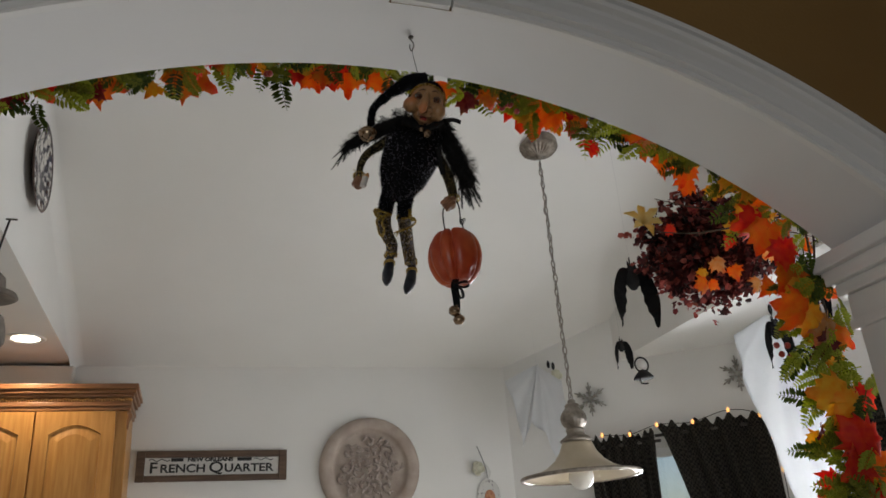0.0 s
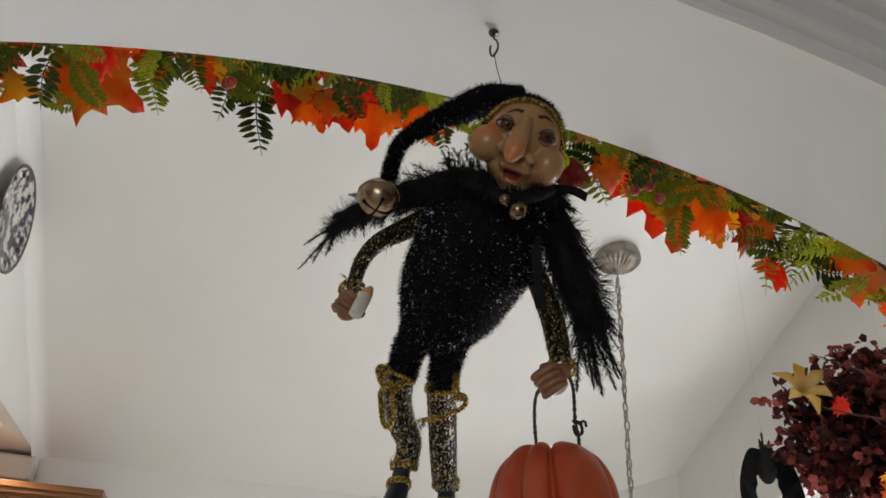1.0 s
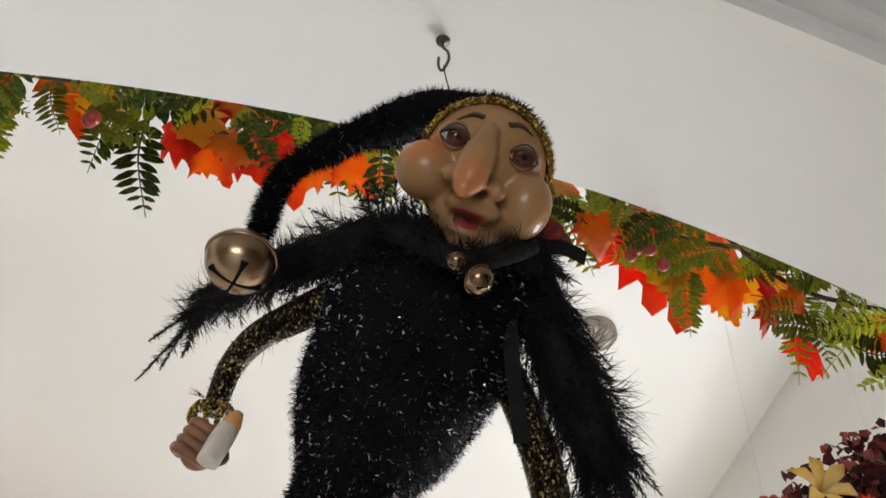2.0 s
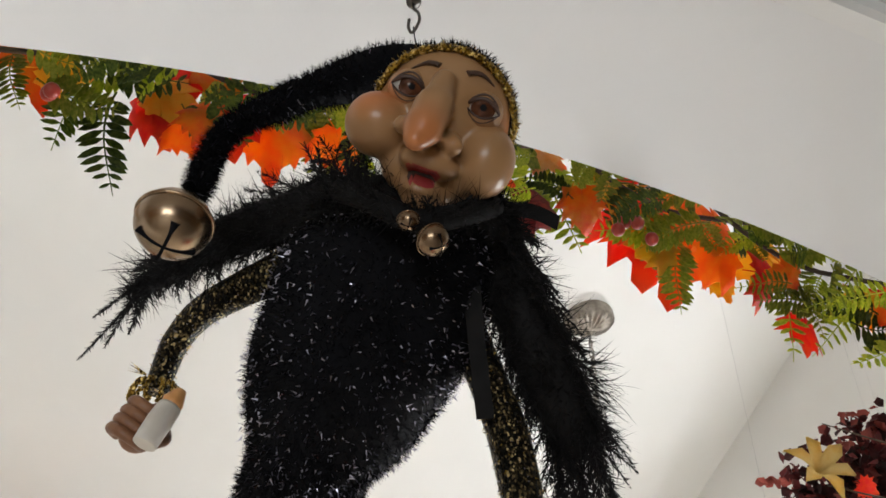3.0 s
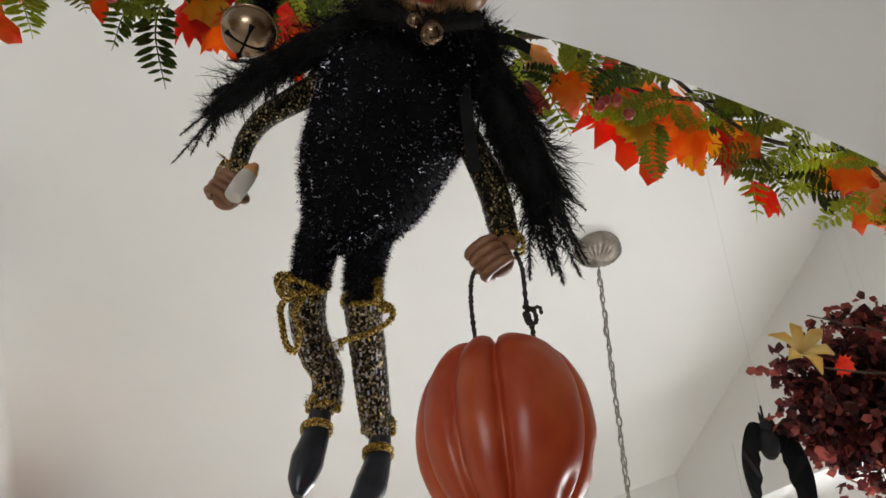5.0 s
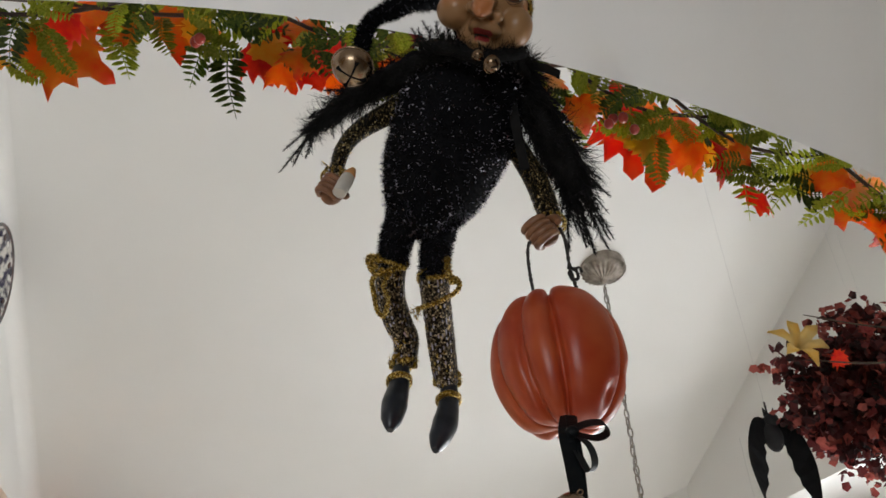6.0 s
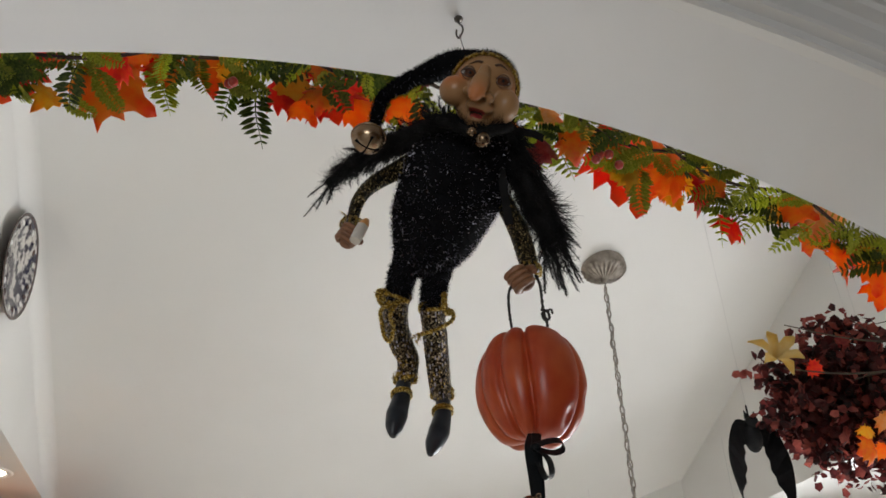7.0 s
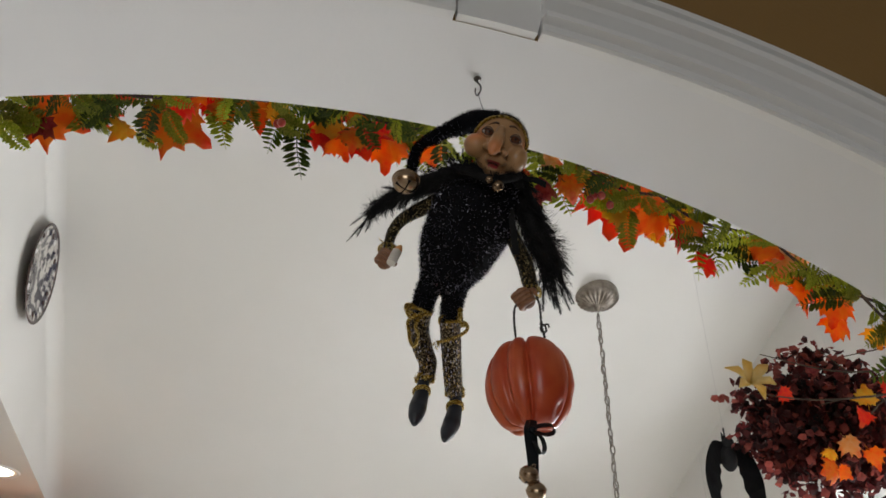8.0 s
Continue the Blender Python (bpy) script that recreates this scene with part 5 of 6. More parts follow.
# fresh green tips in front of the leaves along the arch, and thick fern down the jamb
for j in range(22):
    p, out = along(0.06 + 0.88 * (j + rng.random()) / 22)
    p = Vector((p.x, Y1 + rng.uniform(0.004, 0.016), p.z)) + out * rng.uniform(-0.012, 0.012)
    way = Vector((rng.uniform(-1, 1), rng.uniform(-0.1, 0.2), 0)) - out * rng.uniform(0.1, 0.6)
    placed("fern_frond", FERNS[rng.choice((0, 0, 1))], garland, p, way, (rng.uniform(-0.5, 0.4), -1, rng.uniform(-0.6, 0.1)), rng.uniform(0.03, 0.048))
for j in range(60):
    p = Vector((rng.uniform(0.825, 0.895), Y1 + rng.uniform(0.01, 0.06), 2.10 - 0.55 * (j + rng.random()) / 60))
    placed("fern_frond", FERNS[rng.choice((0, 0, 1, 2))], garland, p, (rng.uniform(-0.6, 0.5), rng.uniform(-0.1, 0.3), rng.uniform(-1, 0.5)), (rng.uniform(-0.5, 0.2), -1, rng.uniform(-0.6, 0.1)), rng.uniform(0.06, 0.095))
berry = bmesh.new()
ball(berry, (0, 0, 0), (0.006, 0.006, 0.0065), 0, 12, 8)
first = part("berry", berry, M_BERRY, garland, smooth=True)
first.location = (0.238, 0.17, 2.402)
for x, z in ((0.245, 2.396), (0.252, 2.406), (0.262, 2.388), (0.232, 2.394), (-0.235, 2.412), (-0.23, 2.405), (0.77, 1.90), (0.76, 1.885), (0.78, 1.88), (0.745, 1.90)):
    b2 = new("berry", first.data)
    b2.parent, b2.location = garland, (x, 0.15 + rng.uniform(0, 0.03), z)

# ---------------------------------------------------------------- kitchen: oak wall cabinet
M_OAK = material("honey_oak", (0.40, 0.185, 0.045), 0.34, second=(0.52, 0.27, 0.08), scale=9, stretch=(6, 6, 0.5), bump=0.12, bump_scale=60, detail=8)
M_OAKDARK = material("dark_oak_crown", (0.20, 0.085, 0.032), 0.36, second=(0.28, 0.13, 0.05), scale=9, stretch=(0.6, 5, 5), bump=0.15, bump_scale=60, detail=8)


def arched(x0, x1, z0, z1, rise, n=14):
    return [(x0, z0), (x1, z0)] + [(x1 + (x0 - x1) * k / n, z1 + rise * math.sin(math.pi * k / n)) for k in range(n + 1)]


def inset(outline, d):
    cx = (max(p[0] for p in outline) + min(p[0] for p in outline)) / 2
    cz = (max(p[1] for p in outline) + min(p[1] for p in outline)) / 2
    w = max(p[0] for p in outline) - min(p[0] for p in outline)
    h = max(p[1] for p in outline) - min(p[1] for p in outline)
    return [(cx + (x - cx) * (1 - 2 * d / w), cz + (z - cz) * (1 - 2 * d / h)) for x, z in outline]


def cabinet_door(parent, x0, x1, z0, z1, y):
    b = bmesh.new()
    hole = arched(x0 + 0.065, x1 - 0.065, z0 + 0.07, z1 - 0.115, 0.045)
    n = len(hole)
    front = [b.verts.new((x, y, z)) for x, z in hole]
    lip = [b.verts.new((x, y + 0.009, z)) for x, z in inset(hole, 0.004)]
    flat = [b.verts.new((x, y + 0.009, z)) for x, z in inset(hole, 0.016)]
    up = [b.verts.new((x, y + 0.001, z)) for x, z in inset(hole, 0.045)]
    rim = []
    for k, (x, z) in enumerate(hole):
        rim.append(b.verts.new((x if k > 1 else (x0, x1)[k], y, z1 if k > 1 else z0)))
    rim[2].co, rim[-1].co = (x1, y, z1), (x0, y, z1)
    for a, c in ((rim, front), (front, lip), (lip, flat), (flat, up)):
        for k in range(n):
            j = (k + 1) % n
            if (a[k].co - a[j].co).length > 1e-6 or a is not rim:
                b.faces.new((a[k], a[j], c[j], c[k]))
    b.faces.new(up)
    leaf = part("door", b, M_OAK, parent, "honey oak door with an arched raised panel")
    q = bmesh.new()
    box(q, (x0, y + 0.012, z0), (x1, y + 0.022, z1), 0.002)
    part("door_back", q, M_OAK, leaf)
    for xa, xb, za in ((x0, x0 + 0.003, z0), (x1 - 0.003, x1, z0), (x0 + 0.003, x1 - 0.003, z1 - 0.003)):
        q = bmesh.new()
        box(q, (xa, y + 0.0006, za), (xb, y + 0.0118, z1))
        part("door_edge", q, M_OAK, leaf)
    return leaf


cabinet = thing("wall_cabinet", "honey oak wall cabinet with dark carved crown moulding", "cabinet", (0, 0, 0))
bm = bmesh.new()
box(bm, (-1.62, 3.335, 1.72), (-0.70, YB - 0.002, 2.46), 0.003)
part("body", bm, M_OAK, cabinet)
cabinet_door(cabinet, -1.130, -0.757, 1.74, 2.455, 3.312)
cabinet_door(cabinet, -1.512, -1.139, 1.74, 2.455, 3.312)
bm = bmesh.new()
for z0, z1, out in ((2.462, 2.482, 0.012), (2.482, 2.505, 0.020), (2.505, 2.528, 0.014), (2.528, 2.545, 0.030), (2.545, 2.565, 0.046), (2.565, 2.592, 0.060)):
    box(bm, (-1.62, 3.335 - out, z0), (-0.70 + out * 0.75, YB - 0.002, z1 - 0.0005), 0.004)
part("crown", bm, M_OAKDARK, cabinet, "dark stained crown moulding")
bm = bmesh.new()
for k in range(70):
    x = -1.60 + k * 0.0132
    ball(bm, (x, 3.335 - 0.015, 2.516 + 0.004 * math.sin(k * 1.7)), (0.0068, 0.005, 0.0075), 0, 8, 6, Euler((0, radians(40 * (-1) ** k), 0)).to_matrix().to_4x4())
part("carved_rope", bm, M_OAK, cabinet, "carved rope strip in the crown", smooth=True)
bm = bmesh.new()
tube(bm, [(-0.697, 3.33, 2.45), (-0.690, 3.322, 2.43), (-0.697, 3.328, 2.40), (-0.699, 3.33, 2.36)], [0.010, 0.013, 0.008, 0.004], 10, 0)
part("corbel", bm, M_OAKDARK, cabinet, smooth=True)

bm = bmesh.new()
box(bm, (-4.2, 3.57, 2.655), (-1.02, YB - 0.001, 2.765), 0.012)
tagged(part("wall_soffit", bm, M_LOW), "boxed white soffit above the cabinets", "wall", kind="structure")

# recessed light
M_GLOW = material("warm_lamp_glass", (0.9, 0.85, 0.75), 0.4, emission=(1.0, 0.86, 0.66), strength=9.0)
light = thing("recessed_light", "round recessed ceiling light, lit warm white", "lamp", (-1.19, 3.13, LOWL))
bm = bmesh.new()
lathe(bm, [(0.066, -0.004), (0.088, -0.008), (0.094, -0.003), (0.094, -0.001), (0.066, -0.001)], sides=40, closed=True)
part("trim_ring", bm, M_TRIM, light, smooth=True)
bm = bmesh.new()
lathe(bm, [(0.001, -0.006), (0.04, -0.0055), (0.066, -0.003)], sides=32)
part("lens", bm, M_GLOW, light, smooth=True)
lamp("recessed_lamp", "SPOT", look((-1.19, 3.13, LOWL - 0.03), (-1.19, 3.05, 0)), 30, (1.0, 0.80, 0.56), 0.06, spot=radians(150))

# ---------------------------------------------------------------- back wall: sign, medallion, hanging plaque
M_SIGNWOOD = material("dark_brown_wood", (0.075, 0.045, 0.028), 0.5, second=(0.13, 0.08, 0.05), scale=12, stretch=(0.5, 4, 4), bump=0.25, bump_scale=70)
M_SIGNWHITE = material("sign_white", (0.62, 0.61, 0.58), 0.5, second=(0.68, 0.67, 0.64), scale=20)
M_INK = material("sign_black", (0.012, 0.012, 0.012), 0.5)


def lettering(name, words, size, at_, mat, parent, label=""):
    c = bpy.data.curves.new(name, "FONT")
    c.body, c.size, c.align_x, c.align_y, c.extrude = words, size, "CENTER", "CENTER", 0.0008
    c.offset = 0.0016
    c.materials.append(mat)
    ob = new(name, c)
    ob.matrix_world = pose(*at_, 90, 0, 0)
    ob.parent = parent
    ob.matrix_parent_inverse = parent.matrix_world.inverted()
    return ob


sign = thing("sign", "long framed white sign reading French Quarter", "sign", (-0.26, YB - 0.006, 2.21))
sign.rotation_euler = (0, radians(0.8), 0)
bm = bmesh.new()
box(bm, (-0.405, -0.022, -0.083), (-0.360, 0.004, 0.083), 0.004)
box(bm, (0.360, -0.022, -0.083), (0.405, 0.004, 0.083), 0.004)
box(bm, (-0.360, -0.022, 0.046), (0.360, 0.004, 0.083), 0.004)
box(bm, (-0.360, -0.022, -0.083), (0.360, 0.004, -0.050), 0.004)
part("frame", bm, M_SIGNWOOD, sign)
bm = bmesh.new()
box(bm, (-0.362, -0.006, -0.052), (0.362, 0.003, 0.048))
part("panel", bm, M_SIGNWHITE, sign)
for x0, x1 in ((-0.225, -0.16), (0.13, 0.21)):
    bm = bmesh.new()
    box(bm, (x0, -0.0085, 0.026), (x1, -0.0055, 0.044))
    part("bar", bm, M_INK, sign)
for x0 in (-0.34, 0.22):
    bm = bmesh.new()
    tube(bm, [(x0 + 0.11 * k / 8, -0.007, 0.034 + 0.006 * math.sin(k * 1.6)) for k in range(9)], 0.0022, 6, 0, 4)
    part("scroll", bm, M_INK, sign, smooth=True)
bpy.context.view_layer.update()
for words, size, x, z in (("F", 0.082, -0.315, -0.010), ("RENCH", 0.062, -0.160, -0.014), ("Q", 0.082, 0.017, -0.010), ("UARTER", 0.062, 0.195, -0.014), ("NEW ORLEANS", 0.030, -0.015, 0.035)):
    t = lettering("lettering", words, size, (0, 0, 0), M_INK, sign)
    t.matrix_parent_inverse = Matrix.Identity(4)
    t.matrix_basis = pose(x, -0.0075, z, 90, 0, 0) @ Matrix.Diagonal((1.18, 1, 1, 1))

M_PLASTER = material("aged_taupe_plaster", (0.34, 0.27, 0.225), 0.7, second=(0.46, 0.385, 0.33), scale=9, bump=0.4, bump_scale=50, detail=8)
# the same plaster in a darker tone: the relief's shade is put into its colour
M_PLASTERD = material("shadowed_taupe_relief", (0.27, 0.21, 0.18), 0.75, second=(0.40, 0.34, 0.30), scale=24, bump=0.4, bump_scale=70)
medal = thing("wall_medallion", "round taupe plaster medallion with leaf relief", "wall decoration", (0.628, YB, 2.165))
FACE = pose(0, 0, 0, 90, 0, 0)
bm = bmesh.new()
lathe(bm, [(0.001, 0.018), (0.20, 0.018), (0.215, 0.022), (0.222, 0.036), (0.236, 0.046), (0.262, 0.050), (0.285, 0.044), (0.297, 0.030), (0.300, 0.012), (0.298, 0.0)], sides=72)
bmesh.ops.transform(bm, matrix=FACE, verts=bm.verts)
part("dish", bm, M_PLASTER, medal, smooth=True)
rng = random.Random(5)
for j in range(26):
    a, r = j * 2.399, 0.175 * math.sqrt((j + 0.5) / 26)
    cx, cz, ph = r * math.cos(a), r * math.sin(a), rng.uniform(0, 6.28)
    bm = bmesh.new()
    curl = [(cx + (0.006 + 0.0042 * k) * math.cos(ph + k * 0.75), -0.024 - 0.003 * math.sin(k), cz + (0.006 + 0.0042 * k) * math.sin(ph + k * 0.75)) for k in range(9)]
    tube(bm, curl, [0.011, 0.010, 0.010, 0.0095, 0.009, 0.008, 0.007, 0.006, 0.003], 8, 0, 3)
    for q in range(3):
        p = curl[3 + 2 * q]
        ball(bm, (p[0], p[1] - 0.003, p[2]), (0.016, 0.008, 0.009), 0, 8, 6, Euler((0, rng.uniform(0, 3), 0)).to_matrix().to_4x4())
    part("leaf_scroll", bm, M_PLASTERD, medal, smooth=True)

plaque = thing("hanging_plaque", "small oval plaque with cream rose and ribbon", "wall decoration", (1.335, YB, 2.06))
M_CHINA = material("floral_china", (0.66, 0.65, 0.62), 0.2, second=(0.16, 0.14, 0.16), scale=55, low=0.58, high=0.68)
bm = bmesh.new()
ball(bm, (0.02, -0.012, -0.07), (0.072, 0.010, 0.092), 0, 28, 16)
part("oval_plate", bm, M_CHINA, plaque, smooth=True)
bm = bmesh.new()
ball(bm, (0.022, -0.021, -0.085), (0.034, 0.005, 0.044), 0, 20, 12)
part("painted_panel", bm, material("russet_print", (0.36, 0.12, 0.06), 0.4, second=(0.55, 0.28, 0.14), scale=60), plaque, smooth=True)
M_ROSE = material("cream_silk_rose", (0.62, 0.60, 0.46), 0.7, second=(0.70, 0.68, 0.55), scale=40)


def rose(b, c, r):
    """Petals in widening rings round a bud."""
    ball(b, c, (r * 0.35, r * 0.35, r * 0.4), 0, 10, 8)
    for k in range(16):
        a, q = k * 2.399, 0.3 + 0.7 * k / 16
        d = Vector((math.cos(a) * q, -0.5 * (1 - q), math.sin(a) * q))
        ball(b, Vector(c) + d * r * 0.72, (r * 0.34, r * 0.12, r * 0.34), 0, 10, 6, d.to_track_quat("-Y", "Z").to_matrix().to_4x4())


bm = bmesh.new()
rose(bm, (-0.045, -0.04, 0.085), 0.055)
part("rose", bm, M_ROSE, plaque, "cream silk rose", smooth=True)
bm = bmesh.new()
band(bm, [(0.02, -0.012, 0.02), (0.035, -0.02, 0.06), (0.01, -0.03, 0.10), (-0.01, -0.02, 0.11), (0.01, -0.015, 0.05)], 0.014, (1, 0, 0.2))
part("ribbon", bm, M_SIGNWHITE, plaque)
bm = bmesh.new()
tube(bm, [(0.02, -0.01, 0.02), (0.01, -0.01, 0.10), (-0.03, -0.005, 0.22)], 0.002, 6, 0)
part("wire", bm, M_WIRE, plaque, smooth=True)

# plate on the left bulkhead
M_PLATE = material("painted_plate_pattern", (0.03, 0.028, 0.055), 0.18, second=(0.60, 0.57, 0.52), scale=26, low=0.44, high=0.56, detail=6)
M_PLATERIM = material("dark_plate_rim", (0.05, 0.035, 0.03), 0.25, second=(0.12, 0.07, 0.06), scale=30)
plate = thing("plate", "patterned blue and maroon plate hung on the wall", "plate", (XL, 2.12, 3.22))
SIDE = pose(0, 0, 0, 0, 90, 0)
bm = bmesh.new()
lathe(bm, [(0.001, 0.020), (0.11, 0.020), (0.125, 0.026), (0.178, 0.036)], sides=56)
bmesh.ops.transform(bm, matrix=SIDE, verts=bm.verts)
part("painted_face", bm, M_PLATE, plate, smooth=True)
bm = bmesh.new()
lathe(bm, [(0.178, 0.0365), (0.188, 0.040), (0.191, 0.037), (0.120, 0.012), (0.001, 0.010)], sides=56)
bmesh.ops.transform(bm, matrix=SIDE, verts=bm.verts)
part("rim", bm, M_PLATERIM, plate, smooth=True)
for k in range(22):
    a = 2 * math.pi * k / 22
    bm = bmesh.new()
    ball(bm, (0.0325, 0.155 * math.cos(a), 0.155 * math.sin(a)), (0.004, 0.014, 0.009), 0, 10, 6, Euler((a + 0.6, 0, 0)).to_matrix().to_4x4())
    part("painted_petal", bm, (M_PLATERIM, M_PLATE, M_SIGNWHITE)[k % 3], plate, smooth=True)

# clay chime below the bulkhead
M_CLAY = material("grey_brown_clay", (0.14, 0.12, 0.10), 0.75, second=(0.22, 0.19, 0.16), scale=22, bump=0.4, bump_scale=60)
chime = thing("wind_chime", "grey clay bell chime on a twisted cord", "wind chime", (-1.058, 1.83, 2.56))
bm = bmesh.new()
tube(bm, [(0.03, 0, 0.28), (0.008, 0, 0.15), (0.0, 0, 0.06)], 0.004, 7, 0)
tube(bm, [(0, 0, -0.02), (0, 0, -0.10)], 0.004, 7, 0)
part("cord", bm, M_CORD, chime, smooth=True)
bm = bmesh.new()
tube(bm, [(0.005, 0, 0.283), (0.055, 0, 0.283)], 0.004, 7, 0)
part("nail", bm, M_WIRE, chime, smooth=True)
bm = bmesh.new()
lathe(bm, [(0.001, 0.075), (0.030, 0.072), (0.046, 0.055), (0.050, 0.020), (0.058, 0.008), (0.088, -0.004), (0.094, -0.016), (0.084, -0.022), (0.05, -0.010), (0.001, -0.008)], sides=36)
part("hat_bell", bm, M_CLAY, chime, smooth=True)
bm = bmesh.new()
lathe(bm, [(0.001, -0.065), (0.034, -0.070), (0.058, -0.090), (0.068, -0.130), (0.070, -0.175), (0.062, -0.190), (0.001, -0.180)], sides=32)
part("lower_bell", bm, M_CLAY, chime, smooth=True)
bm = bmesh.new()
tube(bm, [(0, 0, -0.18), (0.012, 0, -0.23), (0.006, 0, -0.30)], [0.022, 0.018, 0.003], 12, 0)
part("clapper", bm, material("dark_red_glaze", (0.16, 0.02, 0.03), 0.3, second=(0.22, 0.03, 0.04), scale=30), chime, smooth=True)

# ---------------------------------------------------------------- pendant lamp on its chain
M_PEWTER = material("antique_pewter", (0.23, 0.20, 0.17), 0.36, 0.85, second=(0.36, 0.32, 0.28), scale=40, bump=0.1, bump_scale=90)
M_SHADE = material("amber_alabaster_glass", (0.46, 0.38, 0.26), 0.3, second=(0.54, 0.46, 0.34), scale=7, detail=6)
PX, PY = 1.205, 2.04
PZ = vault(PY)
pendant = thing("pendant_lamp", "bell-shaped amber glass pendant lamp on a pewter chain", "lamp", (PX, PY, 0))
bm = bmesh.new()
prof = [(0.004, 1.985), (0.016, 1.98)]
lathe(bm, [(0.060, 2.036), (0.066, 2.020), (0.078, 1.990), (0.105, 1.955), (0.145, 1.925), (0.195, 1.905), (0.240, 1.894), (0.246, 1.890), (0.238, 1.886), (0.193, 1.898), (0.143, 1.918), (0.102, 1.948), (0.073, 1.988), (0.058, 2.03)], sides=64, closed=True)
part("shade", bm, M_SHADE, pendant, "flared amber alabaster glass shade", smooth=True)
bm = bmesh.new()
lathe(bm, [(0.238, 1.896), (0.250, 1.897), (0.256, 1.890), (0.252, 1.882), (0.240, 1.881)], sides=64, closed=True)
part("rim", bm, M_PEWTER, pendant, smooth=True)
bm = bmesh.new()
lathe(bm, [(0.066, 2.030), (0.070, 2.038), (0.058, 2.048), (0.040, 2.060), (0.036, 2.070), (0.040, 2.076), (0.040, 2.084), (0.034, 2.088)], sides=48)
part("gallery", bm, M_PEWTER, pendant, smooth=True)
bm = bmesh.new()
lathe(bm, [(0.034, 2.086), (0.050, 2.105), (0.056, 2.125), (0.053, 2.145), (0.044, 2.160), (0.034, 2.172), (0.030, 2.178), (0.034, 2.184), (0.028, 2.192), (0.016, 2.196), (0.018, 2.206), (0.008, 2.214), (0.001, 2.216)], sides=60)
for v in bm.verts:
    if 2.09 < v.co.z < 2.168:
        a = math.atan2(v.co.y, v.co.x)
        k = 1 + 0.07 * (abs(math.sin(a * 10)) - 0.5)
        v.co.x, v.co.y = v.co.x * k, v.co.y * k
part("fluted_body", bm, M_PEWTER, pendant, smooth=True)
bm = bmesh.new()
ball(bm, (0.0, 0, 1.885), (0.052, 0.052, 0.05), 0, 28, 18)
part("globe", bm, M_WHITE, pendant, "white glass globe bulb", smooth=True)
bm = bmesh.new()
lathe(bm, [(0.001, PZ - 0.062), (0.012, PZ - 0.060), (0.018, PZ - 0.048), (0.040, PZ - 0.040), (0.078, PZ - 0.022), (0.096, PZ - 0.006), (0.098, PZ + 0.004), (0.094, PZ + 0.05)], sides=96)
for v in bm.verts:
    r = math.hypot(v.co.x, v.co.y)
    if 0.03 < r < 0.09:
        v.co.z += 0.006 * math.sin(math.atan2(v.co.y, v.co.x) * 24)
part("canopy", bm, M_PEWTER, pendant, "fluted pewter ceiling canopy", smooth=True)
link = bmesh.new()
tube(link, [(0.0085 * math.cos(a), 0, 0.021 * math.sin(a)) for a in [2 * math.pi * j / 12 for j in range(13)]], 0.0028, 7, 0, 2)
link_me = None
z, k = 2.225, 0
while z < PZ - 0.07:
    if link_me is None:
        o = part("chain_link", link, M_PEWTER, pendant, smooth=True)
        link_me = o.data
    else:
        o = new("chain_link", link_me)
        o.parent = pendant
    o.location, o.rotation_euler = (0.0015 * math.sin(k * 2.1), 0.0015 * math.cos(k * 1.7), z), (radians(4 * math.sin(k)), 0, radians(90 * (k % 2) + 12 * math.sin(k * 1.9)))
    z += 0.0345
    k += 1
bm = bmesh.new()
tube(bm, [(0.006 * math.sin(j * 1.6), 0.006 * math.cos(j * 1.6), 2.22 + (PZ - 2.28) * j / 40) for j in range(41)], 0.0032, 6, 0, 2)
part("cord", bm, material("silver_cord", (0.30, 0.28, 0.26), 0.4, second=(0.36, 0.34, 0.32), scale=80), pendant, smooth=True)

# ---------------------------------------------------------------- window bay: windows, curtains, string lights, snowflakes
M_GLASS = material("window_glass", (0.9, 0.92, 0.92), 0.02, transmission=1.0)
M_CURTAIN = material("dark_plaid_cloth", (0.016, 0.014, 0.012), 0.9, second=(0.030, 0.026, 0.02), scale=30, bump=0.3, bump_scale=300)
t = M_CURTAIN.node_tree
co = t.nodes.new("ShaderNodeTexCoord")
ck = t.nodes.new("ShaderNodeTexChecker")
ck.inputs["Scale"].default_value = 70
ck.inputs["Color1"].default_value, ck.inputs["Color2"].default_value = (0.014, 0.012, 0.010, 1), (0.060, 0.052, 0.038, 1)
t.links.new(co.outputs["Object"], ck.inputs["Vector"])
t.links.new(ck.outputs[0], t.nodes["Principled BSDF"].inputs["Base Color"])


